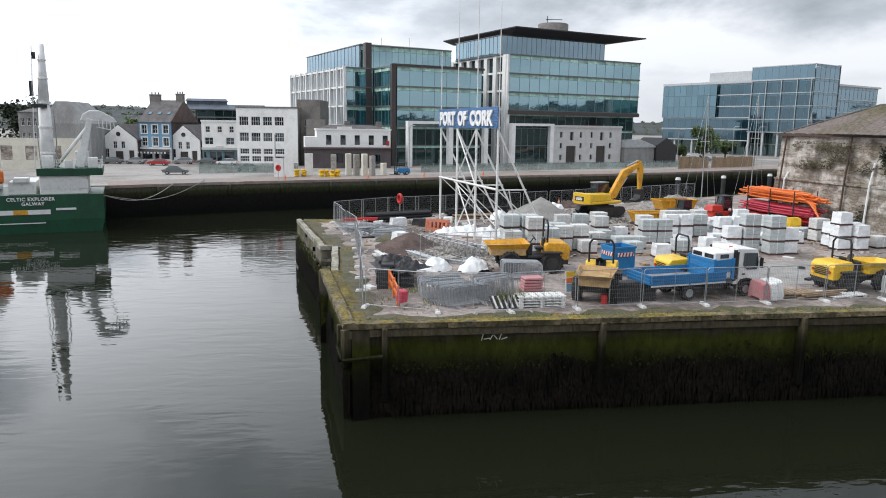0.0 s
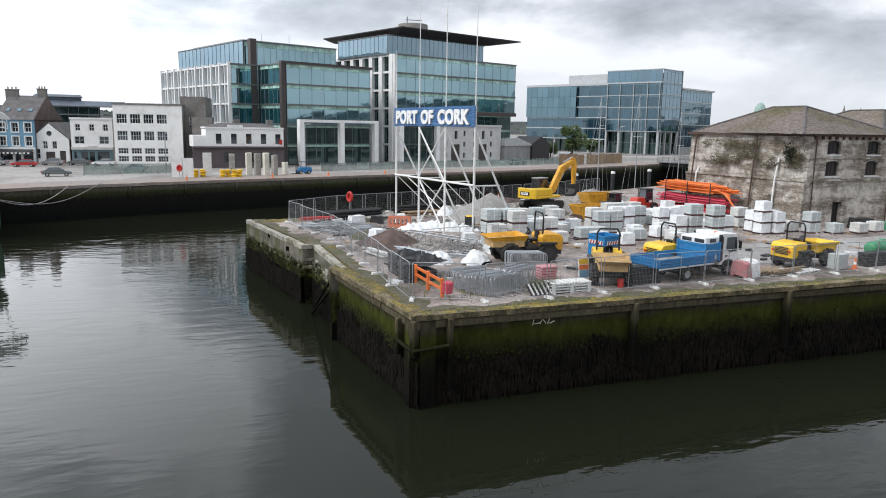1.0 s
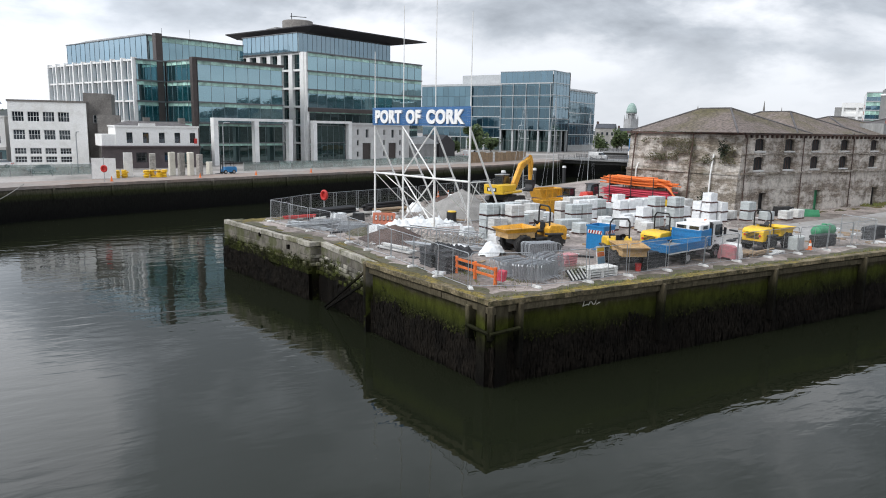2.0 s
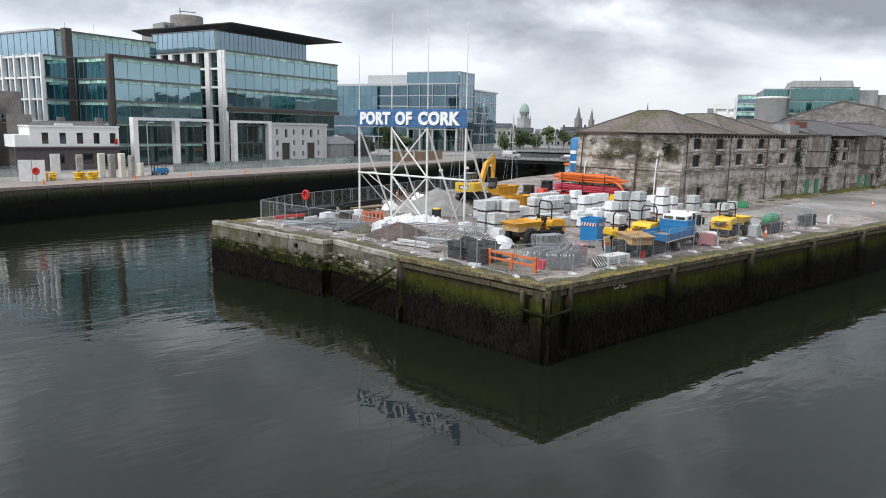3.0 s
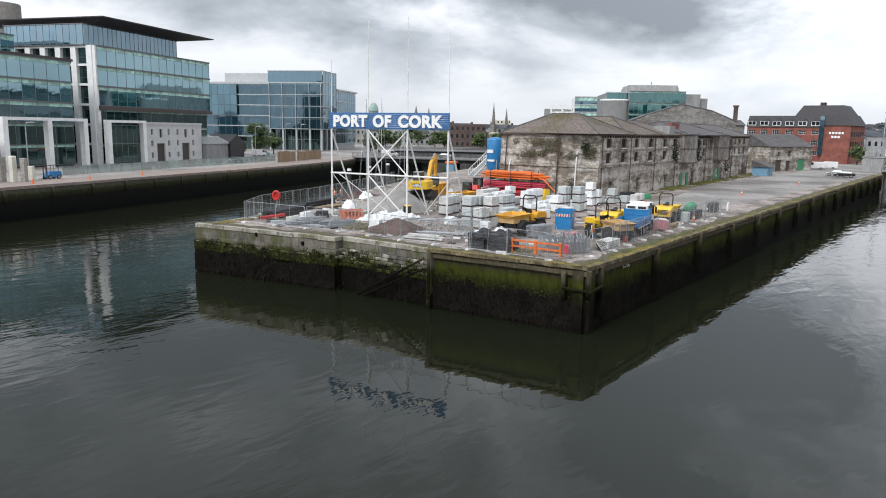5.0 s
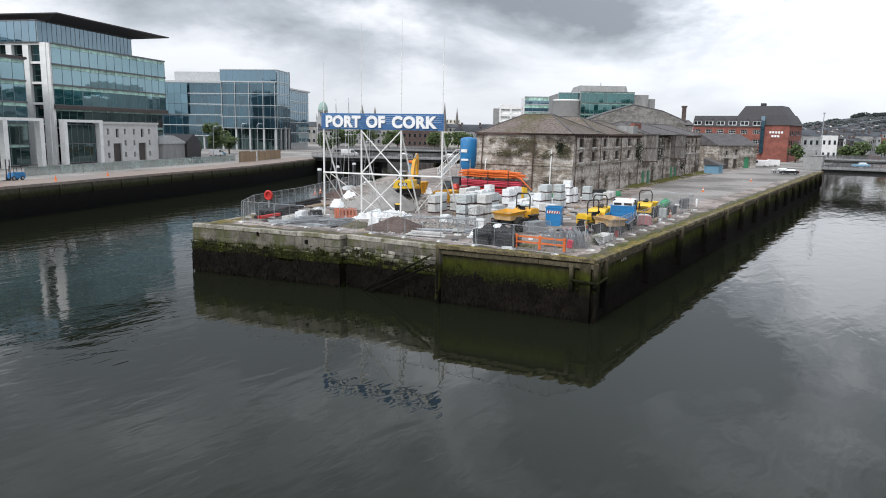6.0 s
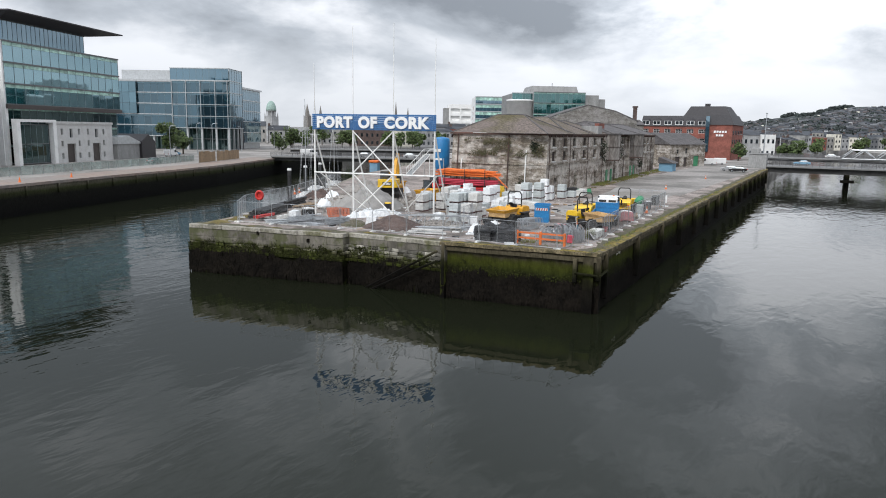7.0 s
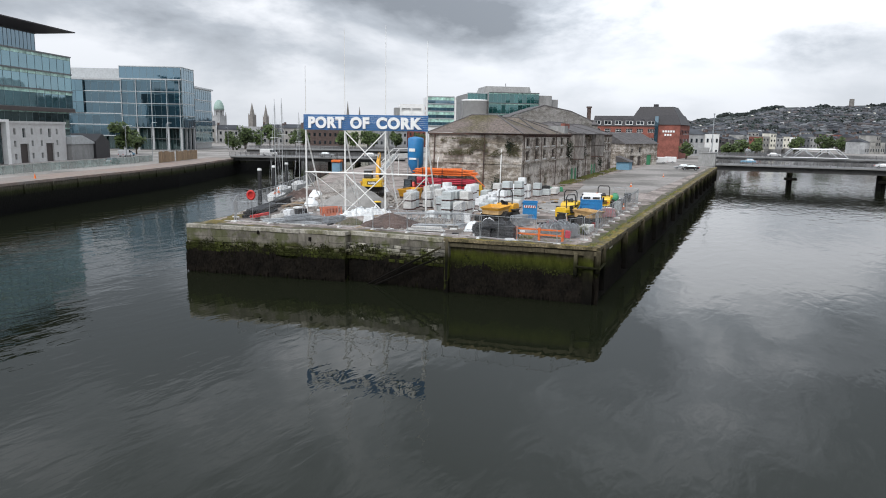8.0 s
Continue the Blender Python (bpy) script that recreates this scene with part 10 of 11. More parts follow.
for _ in range(5200):
    if rng.random() < 0.72:
        x = rng.uniform(0, 70)
        c = Vector((x, front_y(x) + rng.uniform(0.45, 1.3), DECK + 0.03))
    elif rng.random() < 0.6:
        c = Vector((rng.gauss(3.2, 0.8), rng.gauss(37.5, 1.6), DECK))
    else:
        x = rng.uniform(50, 125)
        c = Vector((x, 51.8 + 0.04 * (x - 50) + rng.gauss(0, 0.5), DECK))
    if noise.noise(c * 0.5) < -0.12:
        continue
    h = rng.uniform(0.06, 0.22)
    a = rng.uniform(0, 6.28)
    s = Vector((math.cos(a), math.sin(a), 0)) * 0.03
    tip = c + Vector((rng.gauss(0, 0.06), rng.gauss(0, 0.06), h))
    bm.faces.new([bm.verts.new(v) for v in (c - s, c + s, tip)])
tagged(part("edge_grass", bm, "grass_tuft"), "short grass tufts growing from the joints", "grass", "", "stuff")
# weeds on the warehouse
rng = smooth_rand(45)
for (x, y, z, r, n) in ((44.4, 54.5, 7.1, 0.7, 200), (43.9, 56.4, 1.2, 0.9, 260), (75.9, 53.6, 6.6, 0.9, 200), (76.0, 53.6, 4.9, 0.6, 120), (88.6, 54.4, 7.2, 1.0, 300), (88.9, 54.4, 5.2, 0.9, 260), (109.2, 55.2, 7.0, 1.1, 340), (109.3, 55.2, 4.8, 1.0, 280), (109.0, 55.0, 2.6, 0.8, 180)):
    bm = bm_new()
    for _ in range(n):
        p = Vector((x + rng.gauss(-0.1, r * 0.25), y + rng.gauss(-0.1, r * 0.4), z + rng.gauss(0, r * 0.7)))
        a = Vector((rng.gauss(0, 1), rng.gauss(0, 1), rng.gauss(0, 1))).normalized() * 0.13
        b = a.orthogonal().normalized() * 0.09
        bm.faces.new([bm.verts.new(v) for v in (p - a, p - b, p + a, p + b)])
    tagged(part("wall_shrub", bm, "leaf_dark"), "small green shrub rooted in the old wall", "shrub")


M["dry_growth"] = mat("dry_creeper", (0.115, 0.10, 0.055), 0.95, var=0.4, scale=1.0, fine=6, col2=(0.07, 0.07, 0.03), bump=0)
rng = smooth_rand(46)
bm = bm_new()
for _ in range(6500):
    s, z = rng.uniform(0.3, 13.6), rng.uniform(5.6, 8.2)
    if noise.fractal(Vector((s * 0.3, z * 0.7, 3.3)), 0.8, 2.0, 4) < 0.0:
        continue
    base = Vector((45.2, 52.7, 0)).lerp(Vector((42.7, 66.7, 0)), s / 14.2)
    p = base + Vector((-0.38 + 0.05 * (8.8 - z) * -1.0 - rng.uniform(0, 0.12), -0.05, z))
    a = Vector((rng.gauss(0, 0.2), rng.gauss(0, 1), rng.gauss(0, 1))).normalized() * 0.09
    b = a.orthogonal().normalized() * 0.06
    bm.faces.new([bm.verts.new(v) for v in (p - a, p - b, p + a, p + b)])
tagged(part("wall_growth", bm, "dry_growth"), "dark creeping growth on the upper end wall", "creeper", "", "stuff")


# ---- cars and vans ----
def car(x, y, z, ang, paint, label, van=False):
    t = thing("car" if not van else "van", label, "car" if not van else "van", pose(x, y, z, 0, 0, ang), "parked vehicles")
    bm = bm_new()
    if van:
        prof = [(-2.5, 0.35), (2.35, 0.35), (2.5, 0.6), (2.45, 1.0), (1.75, 1.2), (1.15, 1.95), (0.9, 2.05), (-2.4, 2.05), (-2.5, 1.9)]
    else:
        prof = [(-2.1, 0.35), (2.1, 0.35), (2.2, 0.55), (2.1, 0.8), (1.1, 0.95), (-1.6, 0.98), (-2.1, 0.9), (-2.2, 0.6)]
    side_prism(bm, prof, -0.88, 0.88)
    soften(bm, 0.1, 2)
    part("body", bm, paint, t)
    bm = bm_new()
    if van:
        side_prism(bm, [(1.8, 1.2), (1.2, 1.9), (0.5, 1.9), (0.5, 1.2)], -0.9, 0.9)
        part("window", bm, "glass_dark", t)
    else:
        wedge(bm, (-1.75, -0.82, 1.15, 0.82), (-1.1, -0.62, 0.35, 0.62), 0.94, 1.4)
        soften(bm, 0.05)
        part("window", bm, "glass_dark", t)
        bm = bm_new()
        quad_box(bm, -1.15, -0.6, 1.39, 0.4, 0.6, 1.45)
        part("roof", bm, paint, t)
    for wx in (-1.35, 1.35):
        for s in (-1, 1):
            wheel(t, wx, s * 0.8, 0.32, 0.32, 0.22, "galv", lugs=False)
    for s in (-1, 1):
        bm = bm_new()
        quad_box(bm, 2.14, s * 0.65 - 0.15, 0.6, 2.22, s * 0.65 + 0.15, 0.75)
        part("headlight", bm, "alu", t)
        bm = bm_new()
        quad_box(bm, -2.26 if not van else -2.53, s * 0.68 - 0.14, 0.68, -2.16, s * 0.68 + 0.14, 0.86)
        part("tail_light", bm, "red", t)
    return t


M["car_silver"] = mat("silver_car_paint", (0.42, 0.43, 0.44), 0.3, 0.5, var=0.06, coat=0.5)
M["car_black"] = mat("black_car_paint", (0.02, 0.02, 0.022), 0.25, 0.2, var=0.1, coat=0.6)
M["car_white"] = mat("white_car_paint", (0.75, 0.75, 0.75), 0.3, var=0.05, coat=0.5)
M["car_red"] = mat("red_car_paint", (0.45, 0.02, 0.02), 0.3, var=0.06, coat=0.5)
M["car_grey"] = mat("grey_green_car_paint", (0.16, 0.18, 0.18), 0.3, 0.3, var=0.06, coat=0.5)
for x, y, a, p, lab in ((-55.5, 160.5, 172, "car_black", "black car parked before the houses"), (-50.6, 161.0, 175, "car_grey", "dark grey car parked on the quay road"), (-46.0, 161.6, 172, "car_silver", "silver car parked before the houses"), (-39.8, 156.0, 176, "car_red", "red parked hatchback car"),
                        (-36.0, 161.6, 174, "car_silver", "silver car parked before the houses"), (-31.2, 161.8, 172, "car_grey", "grey-green car parked before the houses"), (-26.2, 158.2, 170, "car_white", "white car parked before the houses"), (-19.4, 139.0, 184, "car_silver", "silver car beside the mesh fence")):
    car(x, y, BT, a, p, lab)
for x, y, a, p, lab in ((139.5, 38.0, 100, "car_black", "black car parked on the quay"), (144.0, 40.4, 96, "car_silver", "silver car parked on the quay")):
    car(x, y, DECK, a, p, lab)
for x, y, a, p, lab in ((178, 51.0, 96, "car_white", "white van parked by the hotel"), (184, 49.0, 96, "car_white", "white van parked by the hotel")):
    car(x, y, DECK, a, p, lab, True)
for x, y, z, a, p, lab, van in ((167.0, -8.5, 1.22, -89, "car_white", "white car on the bridge", False), (167.2, -13.4, 1.22, -89, "car_red", "red car on the bridge", False), (171.4, -21.0, 1.22, 91, "car_silver", "silver car on the bridge", False), (170.6, 25.0, 1.22, 91, "house_blue", "blue car on the bridge", False), (212.5, 18.0, 2.32, -89, "car_white", "white car on the far bridge", False),
                              (114.0, 152.5, 1.02, -63, "car_white", "white van on the bridge", True), (122.0, 138.0, 1.02, -63, "car_silver", "silver car on the bridge", False), (128.5, 126.5, 1.02, -63, "car_white", "white car on the bridge", False)):
    car(x, y, z, a, p, lab, van)
car(96.0, 190.0, BT, 20, "car_white", "white and blue van by the glass office", True)
car(66.0, 160.5, BT, 22, "car_silver", "silver car behind the mesh fence")
car(101.0, 194.0, BT, 24, "house_blue", "blue car parked by the tree")
car(-30.2, 129.4, BT, 8, "car_grey", "dark grey hatchback on the far quay road")

# ---- along the far bank ----


def hoarding(a, b, name, label, mtl, h, seed, post="galv", thick=0.04, step=2.6, sag=0.05):
    """A run of hoarding panels between posts."""
    a, b = Vector(a), Vector(b)
    ln = (b - a).length
    t = thing(name, label, "fence", pose(a.x, a.y, BT, 0, 0, math.degrees(math.atan2((b - a).y, (b - a).x))))
    n = max(1, int(ln / step))
    rng = smooth_rand(seed)
    for i in range(n):
        bm = bm_new()
        w = ln / n
        quad_box(bm, i * w + 0.05, -thick, 0.12, (i + 1) * w - 0.05, thick, h - rng.uniform(0, sag * 2))
        part("panel", bm, mtl, t)
        bm = bm_new()
        rod(bm, (i * w, 0, 0), (i * w, 0, h + 0.08), 0.04, n=6)
        part("post", bm, post, t)
    return t


hoarding((13.5, 136.5), (64.5, 155.0), "mesh_hoarding", "teal green mesh hoarding along the far bank", "teal_net", 1.7, 1)
hoarding((64.5, 155.0), (80.0, 162.5), "mesh_hoarding", "teal green mesh hoarding along the far bank", "teal_net", 1.7, 2)
hoarding((-26.5, 130.5), (-9.5, 134.0), "mesh_hoarding", "grey-green mesh fence on the far bank", "teal_net", 1.9, 3)
hoarding((74.0, 154.2), (83.6, 158.7), "plank_hoarding", "brown weathered plank hoarding on the far bank", "wood", 2.9, 4, thick=0.06, step=1.1, sag=0.2)
hoarding((84.6, 159.2), (99.6, 166.2), "plank_hoarding", "brown weathered plank hoarding on the far bank", "wood", 2.8, 14, thick=0.06, step=1.3, sag=0.2)
hoarding((-12.8, 123.3), (-9.4, 122.7), "panel_hoarding", "white panel hoarding standing on the far bank", "white", 3.3, 5, thick=0.08, step=1.6)
o = part("hoarding_board", soften(quad_box(bm_new(), -0.7, -0.1, 0, 0.7, 0.1, 3.9), 0.03), "white")
o.matrix_world = pose(-7.2, 127.6, BT, 0, 0, 12)
tagged(o, "tall white panel standing on the far bank", "panel")
for i, (x, y, h) in enumerate(((-3.0, 131.6, 3.6), (-0.3, 129.0, 3.9), (1.1, 128.4, 3.8), (2.5, 128.0, 3.9), (3.9, 127.6, 3.6), (6.0, 130.2, 2.2))):
    bm = bm_new()
    quad_box(bm, -0.5, -0.35, 0, 0.5, 0.35, h)
    soften(bm, 0.06)
    for v in bm.verts:
        v.co += noise.noise_vector(v.co + Vector((i * 3, 0, 0))) * 0.06
    o = part("stone_slab", bm, "cream" if i % 2 else "wood_grey")
    o.matrix_world = pose(x, y, BT, 0, 0, 10 * i)
    tagged(o, "upright buff stone slab standing on the far bank", "stone slab", "stone slabs")
for x, y in ((-9.2, 125.2), (-8.0, 125.6), (-4.9, 124.6), (-4.0, 125.0), (-3.0, 124.6), (-2.2, 125.2)):
    t = thing("mooring_buoy_stack", "stack of yellow plastic barrier feet on the far bank", "stack", pose(x, y, BT), "yellow stacks")
    rngy = smooth_rand(int(x * 10))
    for k in range(5):
        bm = bm_new()
        r = rngy.uniform(0.42, 0.56)
        lathe(bm, [(r * 0.7, 0), (r, 0.07), (r, 0.17), (r * 0.72, 0.25)], 12, pose(rngy.uniform(-0.12, 0.12), rngy.uniform(-0.12, 0.12), 0.25 * k))
        part("foot", bm, "yellow", t)
fk = thing("forklift", "blue forklift truck parked on the far bank", "forklift", pose(9.4, 131.0, BT, 0, 0, 200))
for x, y in ((-0.8, 0.5), (-0.8, -0.5), (0.9, 0.55), (0.9, -0.55)):
    wheel(fk, x, y, 0.36, 0.36, 0.26, "galv", lugs=False)
bm = bm_new()
wedge(bm, (-1.5, -0.6, 1.2, 0.6), (-1.4, -0.55, 0.9, 0.55), 0.3, 1.25)
soften(bm, 0.08)
part("body", bm, "blue", fk)
bm = bm_new()
for x in (-0.9, 0.8):
    for s in (-1, 1):
        rod(bm, (x, s * 0.5, 1.2), (x * 0.8, s * 0.45, 2.2), 0.04)
quad_box(bm, -0.85, -0.5, 2.18, 0.75, 0.5, 2.26)
part("cab_frame", bm, "dark", fk)
bm = bm_new()
for s in (-1, 1):
    quad_box(bm, 1.25, s * 0.35 - 0.05, 0.1, 1.38, s * 0.35 + 0.05, 3.3)
    quad_box(bm, 1.35, s * 0.3 - 0.06, 0.1, 2.4, s * 0.3 + 0.06, 0.16)
part("lift_mast", bm, "dark", fk)
copy_thing(lb, pose(-11.5, 117.4, BT, 0, 0, -20))
for x, y, z in ((-10.5, 118.2, BT), (13.0, 126.0, BT), (24.5, 130.5, BT), (3.0, 122.6, BT)):
    t = thing("traffic_cone", "orange traffic cone on the far bank", "cone", pose(x, y, z), "traffic cones")
    bm = bm_new()
    rod(bm, (0, 0, 0.0), (0, 0, 0.8), 0.2, 0.04, 12)
    quad_box(bm, -0.24, -0.24, 0, 0.24, 0.24, 0.05)
    part("body", bm, "orange", t)


def street_lamp(x, y, z, h, ang):
    t = thing("street_lamp", "slim grey street lamp with a curved arm", "street lamp", pose(x, y, z, 0, 0, ang), "street lamps")
    bm = bm_new()
    pipe(bm, [(0, 0, 0), (0, 0, h - 0.6), (0.3, 0, h - 0.1), (1.2, 0, h)], 0.09, 8)
    part("pole", bm, "galv", t)
    bm = bm_new()
    quad_box(bm, 1.1, -0.14, h - 0.08, 1.8, 0.14, h + 0.06)
    part("lamp_head", bm, "alu", t)


for x, y, h, a in ((12.0, 146.0, 9, -60), (84, 176, 9, -60), (108, 192, 10, -60), (118, 196, 10, -60), (-14, 138, 7, -80), (140, 205, 9, 200), (165, 212, 9, 200), (190, 216, 9, 200)):
    street_lamp(x, y, BT, h, a)

# ---- western point: lying fence panels, timber, black pipes ----
rng = smooth_rand(61)


def lying(name, label, cat, x, y, ang, n, ln, r, mtl, z=DECK, spread=0.5, flat=False):
    """A loose bundle of long things lying on the ground."""
    t = thing(name, label, cat, pose(x, y, z, 0, 0, ang))
    cols = max(2, int(n ** 0.5 * 1.6))
    for i in range(n):
        bm = bm_new()
        yy = (i % cols - cols / 2) * r * 2.1 + rng.uniform(-r, r) * spread
        zz = r + (i // cols) * r * 1.75
        l0, l1 = -ln / 2 + rng.uniform(-0.4, 0.4), ln / 2 + rng.uniform(-0.4, 0.4)
        dy = rng.uniform(-0.25, 0.25) * spread
        if flat:
            quad_box(bm, l0, yy - r, zz - r * 0.5, l1, yy + r, zz + r * 0.2, pose(0, 0, 0, 0, 0, rng.uniform(-5, 5) * spread))
        else:
            rod(bm, (l0, yy - dy, zz), (l1, yy + dy, zz), r, n=7)
        part("plank" if flat else "tube", bm, mtl, t)
    return t


lying("pipe_bundle", "bundle of black plastic pipes along the north fence", "pipes", 4.6, 68.2, 22, 14, 6.5, 0.16, "black")
lying("pipe_bundle", "bundle of black plastic pipes along the north fence", "pipes", 13.0, 72.2, 22, 9, 7.0, 0.16, "black")
lying("timber_bundle", "pile of weathered timber planks", "planks", 12.5, 69.6, 15, 10, 4.5, 0.13, "wood", flat=True)
lying("timber_bundle", "pile of grey timber planks", "planks", 7.2, 66.6, 30, 8, 4.0, 0.13, "wood_grey", flat=True)
lying("steel_bundle", "bundle of galvanised steel sections on the ground", "steel sections", 5.0, 48.2, -64, 16, 5.2, 0.06, "galv")
lying("steel_bundle", "bundle of galvanised steel sections on the ground", "steel sections", 6.8, 46.4, -40, 12, 4.6, 0.05, "galv", z=DECK + 0.0)
lying("steel_bundle", "bundle of galvanised steel sections on the ground", "steel sections", 0.6, 60.4, -68, 9, 4.0, 0.05, "galv")
lying("board_bundle", "white boards and pipes lying by the quay edge", "boards", 2.6, 47.4, -75, 4, 3.2, 0.16, "block_b", flat=True)
lying("board_bundle", "white pipes lying along the quay edge", "pipes", -0.9, 62.6, -80, 2, 9.0, 0.06, "wood_grey")
lying("steel_bundle", "untidy heap of pale galvanised barrier tubes", "steel sections", 0.9, 62.3, -28, 26, 3.4, 0.055, "alu", spread=4.0)
lying("steel_bundle", "stack of dull grey steel frames", "steel sections", 3.2, 59.7, -19, 30, 2.8, 0.055, "galv_dull", spread=1.2)
lying("red_rail", "red and white barrier rails on the ground", "rails", 0.7, 65.2, 10, 5, 3.0, 0.08, "red", z=DECK + 0.35)
lying("timber_bundle", "grey timber bearers under the red rails", "planks", 0.7, 65.2, 100, 6, 1.3, 0.14, "wood_grey", flat=True)
lying("timber_bundle", "loose timber offcuts by the fence", "planks", 25.6, 35.3, 12, 9, 2.6, 0.09, "wood", flat=True)
lying("timber_bundle", "loose boards among the block pallets", "planks", 42.0, 52.4, 60, 8, 3.0, 0.1, "wood_grey", flat=True)
for k in range(5):
    copy_thing(panel, pose(2.2 + 0.15 * k, 64.6 - 0.2 * k, DECK + 0.05 + 0.045 * k, 88, 0, -32 + rng.uniform(-6, 6)))
for k in range(6):
    t = thing("orange_barrier", "orange plastic mesh barrier leaning in a stack", "barrier", pose(7.3 + 0.06 * k, 60.6 + 0.16 * k, DECK, 0, 0, -28 + rng.uniform(-6, 6)), "orange barrier pile")
    bm = bm_new()
    wall_holes(bm, -1.0, 1.0, 0.0, 1.0, [(-0.85 + 0.36 * i, 0.3, -0.63 + 0.36 * i, 0.82) for i in range(5)], 0, 0.06, pose(0, 0, 0, -14 - 3 * (k % 3), 0, 0))
    part("panel", bm, "faded_orange", t)
for x, y, w, d, h, mm, lab in ((4.3, 64.2, 1.5, 0.8, 0.75, "wrap", "white wrapped parcel on the yard"), (6.2, 64.0, 1.2, 0.7, 0.7, "dark", "dark machine part on the yard"), (9.2, 66.6, 0.9, 0.9, 0.5, "white", "white plastic drum lid"), (3.8, 54.4, 1.1, 1.0, 0.9, "wrap", "white sheet-covered crate"), (10.0, 50.6, 0.95, 0.95, 0.95, "wrap", "white bulk bag"), (10.4, 47.0, 0.95, 0.95, 0.8, "wrap", "white bulk bag"), (12.2, 46.4, 0.8, 0.6, 0.5, "black", "black plastic crate"), (41.2, 53.6, 1.0, 0.8, 0.8, "green_paint", "green tarpaulin over a crate"), (38.2, 56.8, 1.0, 1.0, 1.6, "yellow", "yellow covered compressor"), (46.0, 36.0, 1.3, 0.2, 0.9, "white", "white board by the fence"), (52.4, 49.6, 2.6, 1.2, 0.7, "green_paint", "green tarpaulin roll by the wall"), (50.0, 50.6, 2.0, 1.2, 1.0, "dark", "dark stacked frames by the wall"), (30.5, 58.6, 1.0, 1.0, 0.5, "blue", "blue folded sheet"), (13.4, 58.9, 0.7, 0.7, 1.1, "black", "black and yellow waste drum")):
    bm = bm_new()
    wedge(bm, (-w / 2, -d / 2, w / 2, d / 2), (-w * 0.44, -d * 0.44, w * 0.44, d * 0.44), 0, h)
    bmesh.ops.subdivide_edges(bm, edges=bm.edges[:], cuts=2, use_grid_fill=True)
    for v in bm.verts:
        v.co += noise.noise_vector(v.co * 2.2 + Vector((x, y, 0))) * 0.07 * min(1, v.co.z * 4)
    o = part("covered_load", bm, mm)
    o.matrix_world = pose(x, y, DECK, 0, 0, rng.uniform(-30, 30))
    tagged(o, lab + " among the materials", "covered load")
o = part("drum_lid", rod(bm_new(), (0, 0, 0), (0, 0, 0.1), 0.42, 0.36, 16), "yellow")
o.matrix_world = pose(13.4, 58.9, DECK + 1.08)
tagged(o, "yellow lid on the black waste drum", "lid")
# wall-foot debris, spread sheets and small rubbish
rng = smooth_rand(71)
bm = bm_new()
for _ in range(2600):
    u = rng.random()
    if u < 0.4:
        x, y = rng.uniform(1, 14), rng.uniform(44, 68)
    elif u < 0.8:
        x, y = rng.uniform(14, 46), rng.uniform(45, 72)
    else:
        x, y = rng.uniform(1, 46), rng.uniform(33, 44)
    if noise.noise(Vector((x * 0.25, y * 0.25, 4))) < 0.02:
        continue
    s = rng.uniform(0.03, 0.13)
    m = pose(x, y, DECK + s * 0.3, rng.uniform(-40, 40), rng.uniform(-40, 40), rng.uniform(0, 180))
    wedge(bm, (-s * 1.3, -s, s * 1.3, s), (-s * 0.8, -s * 0.7, s, s * 0.6), -s * 0.4, s * 0.4, m)
tagged(part("loose_rubble", bm, "rubble"), "scattered stones and rubble over the yard", "rubble", "", "stuff")
for k, (mtl, lab, n) in enumerate((("wrap", "scraps of white plastic on the yard", 70), ("wood", "scraps of timber on the yard", 90), ("black", "scraps of black plastic on the yard", 50))):
    bm = bm_new()
    for _ in range(n):
        x, y = rng.uniform(1, 46), rng.uniform(35, 68)
        w, d = rng.uniform(0.15, 0.6), rng.uniform(0.06, 0.3)
        quad_box(bm, -w, -d, 0, w, d, rng.uniform(0.04, 0.16), pose(x, y, DECK, 0, 0, rng.uniform(0, 180)))
    tagged(part("scraps", bm, mtl), lab, "scraps", "", "stuff")

# ---- white gangway and a work barge by the north wall ----
gw = thing("gangway", "white steel gangway ramp beside the north wall", "gangway", pose(66.0, 88.5, DECK, 0, 0, -12))
for s in (-1, 1):
    bm = bm_new()
    pts = [(0, s * 0.8, 0.6), (5.0, s * 0.8, 4.2), (14, s * 0.8, 4.4)]
    pipe(bm, pts, 0.08)
    pipe(bm, [(x, y, z + 1.1) for x, y, z in pts], 0.06)
    for i in range(10):
        f = i / 9
        rod(bm, (5 * f, s * 0.8, 0.6 + 3.6 * f), (5 * f, s * 0.8, 1.7 + 3.6 * f), 0.035)
    part("side_truss", bm, "white_steel", gw)
bm = bm_new()
for p, q in (((0, 0.5), (5.0, 4.1)), ((5.0, 4.1), (14, 4.3))):
    vs = [bm.verts.new((x, y, z)) for x, z in (p, q) for y in (-0.8, 0.8)]
    bm.faces.new((vs[0], vs[1], vs[3], vs[2]))
bmesh.ops.solidify(bm, geom=bm.faces[:], thickness=0.08)
part("deck", bm, "alu", gw)
for x in (5.0, 13.6):
    bm = bm_new()
    rod(bm, (x, -0.7, 0), (x, -0.7, 4.3), 0.09)
    rod(bm, (x, 0.7, 0), (x, 0.7, 4.3), 0.09)
    part("leg", bm, "white_steel", gw)
bm = bm_new()
quad_box(bm, 5.0, -0.84, 3.5, 14, -0.78, 4.4)
part("side_panel", bm, "white_steel", gw)
wb = thing("work_boat", "dark blue work boat with an orange wheelhouse roof", "boat", pose(110, 126.5, WATER, 0, 0, 20))
bm = bm_new()
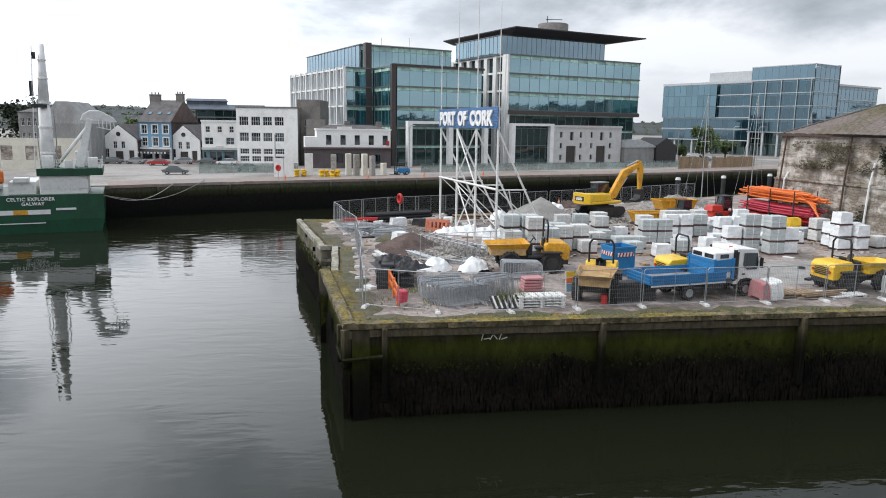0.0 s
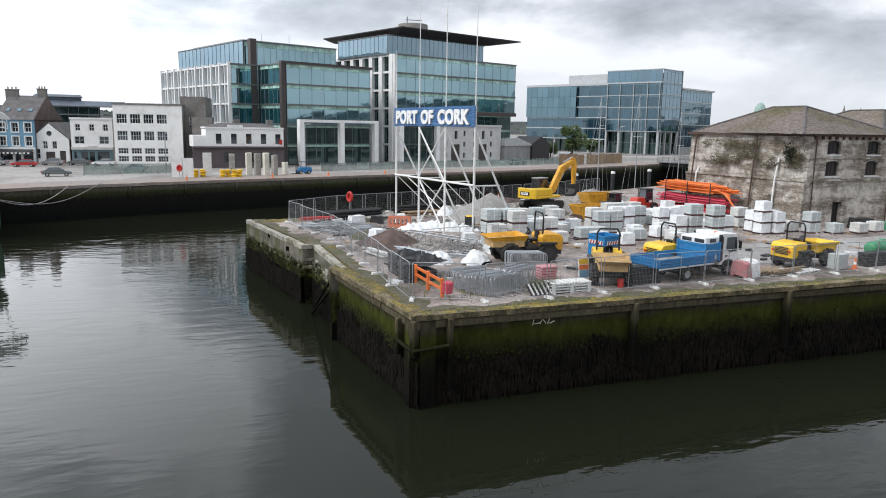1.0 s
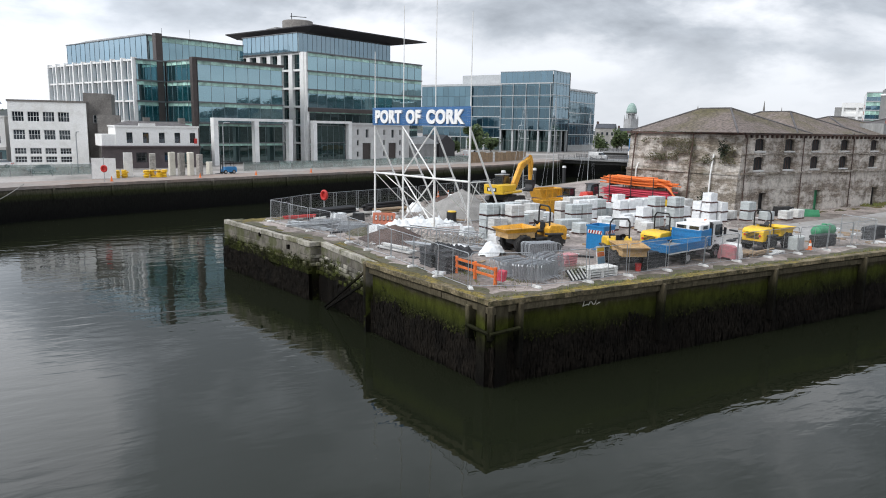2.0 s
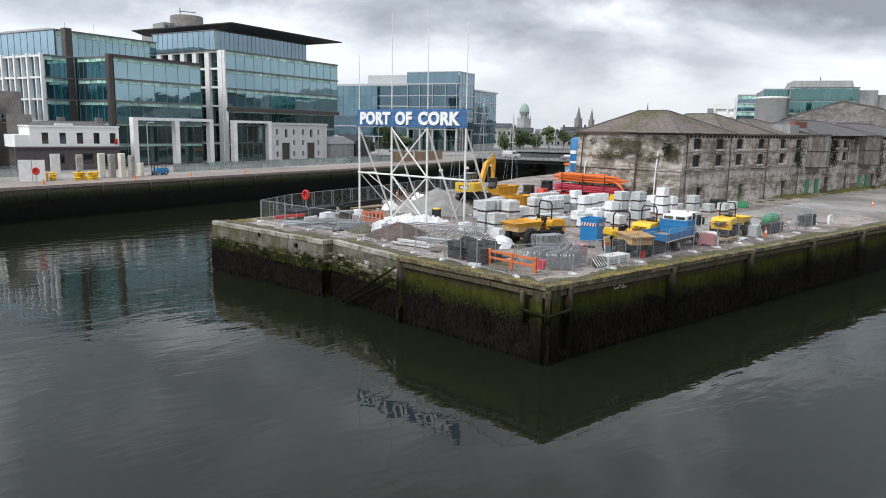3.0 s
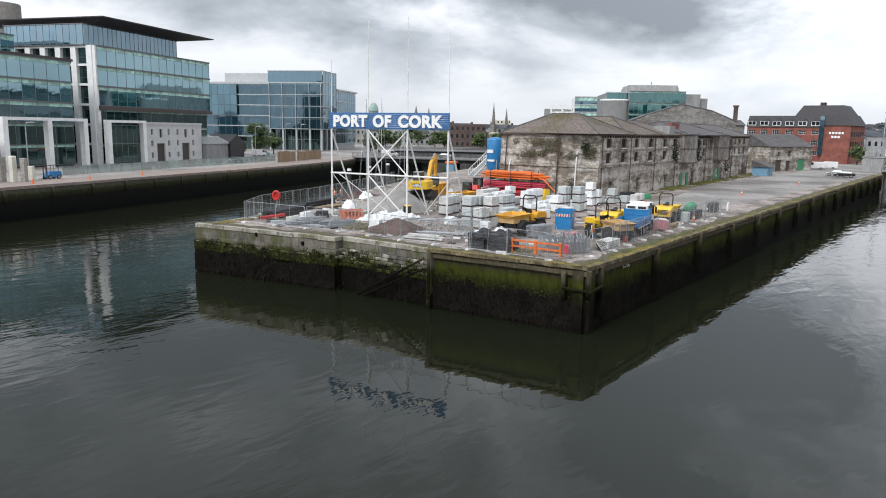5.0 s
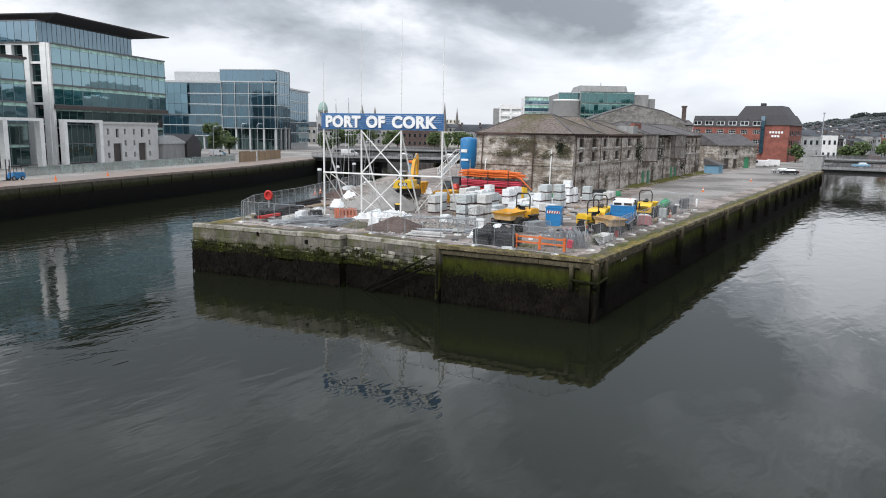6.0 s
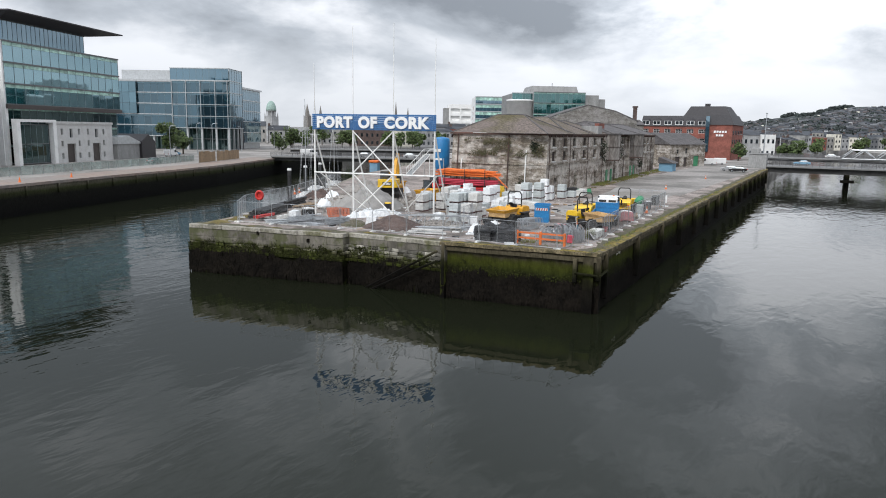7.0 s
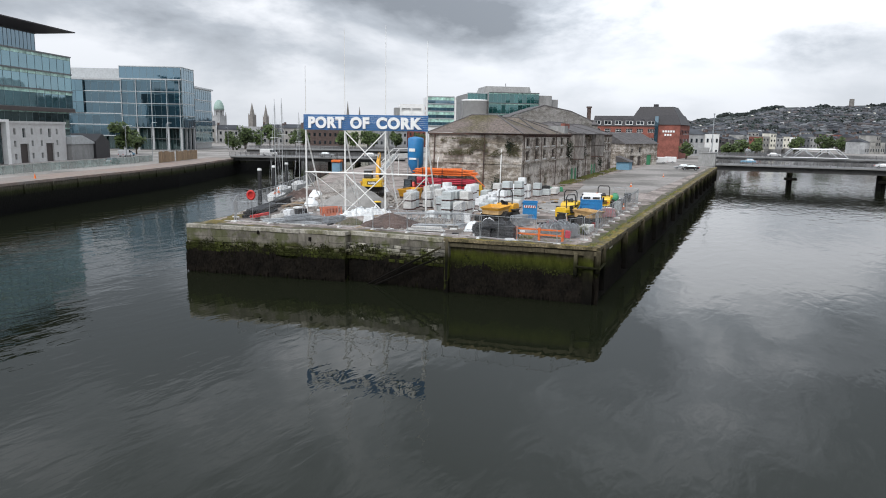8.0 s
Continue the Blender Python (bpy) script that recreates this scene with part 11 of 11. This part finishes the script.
wedge(bm, (-3.6, -1.2, 3.2, 1.2), (-4.2, -1.6, 4.6, 1.6), -0.5, 1.3)
soften(bm, 0.1)
part("hull", bm, "dark", wb)
bm = bm_new()
quad_box(bm, -1.6, -1.1, 1.3, 1.2, 1.1, 4.6)
soften(bm, 0.1)
part("wheelhouse", bm, "house_blue", wb)
bm = bm_new()
quad_box(bm, -1.9, -1.3, 4.6, 1.5, 1.3, 5.2)
soften(bm, 0.08)
part("roof", bm, "orange", wb, "orange wheelhouse roof")
bm = bm_new()
rod(bm, (-0.2, 0, 4.6), (-0.2, 0, 7.0), 0.12)
part("mast", bm, "black", wb)
bm = bm_new()
quad_box(bm, -4.0, -1.3, 1.3, -2.0, 1.3, 1.9)
part("engine_box", bm, "orange", wb)
heap("rubble_heap", "heap of broken stone by the north wall", 38.0, 79.0, 7.0, 3.4, 1.5, "rubble", 21, 0.4, 40, 24, 1.0)
heap("soil_heap", "heap of soil and stone by the north wall", 24.0, 76.4, 5.0, 2.4, 1.1, "soil", 22, 0.35, 36, 24, 1.0)
heap("plastic_sheet", "white plastic sheeting on the rubble", 21.5, 72.6, 1.3, 1.0, 1.1, "wrap", 23, 0.4, 30, 0, 1.6)
heap("plastic_sheet", "white plastic sheeting on the rubble", 14.6, 68.6, 1.0, 0.9, 0.9, "wrap", 24, 0.4, 30, 0, 1.6)
heap("plastic_sheet", "white plastic sheeting over blocks", 36.5, 71.5, 1.6, 1.2, 0.8, "wrap", 25, 0.4, 30, 0, 1.6)

# ---- a lattice section lying by the sign ----
jib = thing("lattice_section", "galvanised steel lattice section lying on the ground", "lattice", pose(7.2, 49.6, DECK + 0.05, 0, 0, -62))
for y, z in ((-0.45, 0.06), (0.45, 0.06), (-0.45, 0.95), (0.45, 0.95)):
    part("chord", rod(bm_new(), (-3.4, y, z), (3.4, y, z), 0.05, n=6), "galv", jib)
for i in range(9):
    for y in (-0.45, 0.45):
        x = -3.4 + 0.85 * i
        part("upright", rod(bm_new(), (x, y, 0.06), (x, y, 0.95), 0.03, n=5), "galv", jib)
        if i < 8:
            part("diagonal", rod(bm_new(), (x, y, 0.06), (x + 0.85, y, 0.95), 0.025, n=5), "galv", jib)

# ---- dark mossy ground between the fence and the quay edge ----


def edge_sheet(a, b, w0, w1, seed, z=DECK + 0.02):
    """A thin uneven sheet of soil and moss with a ragged inner edge."""
    a, b = Vector(a), Vector(b)
    d = (b - a).normalized()
    nn = Vector((-d.y, d.x))
    ln = (b - a).length
    n, k = int(ln / 0.35), 7
    bm = bm_new()
    g = []
    for i in range(n + 1):
        row = []
        q0 = a + d * (ln * i / n)
        wide = w1 + 0.9 * noise.fractal(Vector((q0.x * 0.5, q0.y * 0.5, seed)), 0.8, 2.0, 4)
        for j in range(k + 1):
            q = q0 + nn * (w0 + (wide - w0) * j / k)
            h = 0.03 * noise.noise(Vector((q.x * 1.6, q.y * 1.6, seed)))
            row.append(bm.verts.new((q.x, q.y, z + h - (0.06 if j == k else 0.0))))
        g.append(row)
    for i in range(n):
        for j in range(k):
            bm.faces.new((g[i][j], g[i + 1][j], g[i + 1][j + 1], g[i][j + 1]))
    return tagged(part("mossy_verge", bm, "mossy_ground", None, "", True), "damp brown mossy ground along the quay edge", "verge", "", "stuff")


edge_sheet(CORNER, (160, front_y(160)), 0.5, 2.2, 3)
edge_sheet(REENT, CORNER, 0.5, 2.3, 5)
edge_sheet(RECESS1, RECESS0, 0.6, 1.6, 7)
edge_sheet(NW, STEP, 0.6, 1.9, 9)


# rough grass along the foot of the warehouse wall
rg = smooth_rand(77)
bm = bm_new()
wm = heading(WH, WANG)
for _ in range(5200):
    u = rg.uniform(24, 96)
    deep = 1.6 + 0.9 * noise.noise(Vector((u * 0.25, 3.0, 0)))
    v = -0.25 - abs(rg.gauss(0, 0.5)) * deep
    if noise.noise(Vector((u * 0.4, v * 0.5, 7))) < -0.12:
        continue
    h = rg.uniform(0.12, 0.42) * (1.1 if v > -1.2 else 0.6)
    a, w = rg.uniform(0, math.pi), rg.uniform(0.06, 0.16)
    du, dv = w * math.cos(a), w * math.sin(a)
    tip = (u + rg.uniform(-0.1, 0.1), v + rg.uniform(-0.1, 0.1), DECK + h)
    bm.faces.new([bm.verts.new(wm @ Vector(c)) for c in ((u - du, v - dv, DECK - 0.02), (u + du, v + dv, DECK - 0.02), tip)])
tagged(part("wall_grass", bm, "grass_tuft"), "rough green grass along the foot of the warehouse", "grass", "", "stuff")
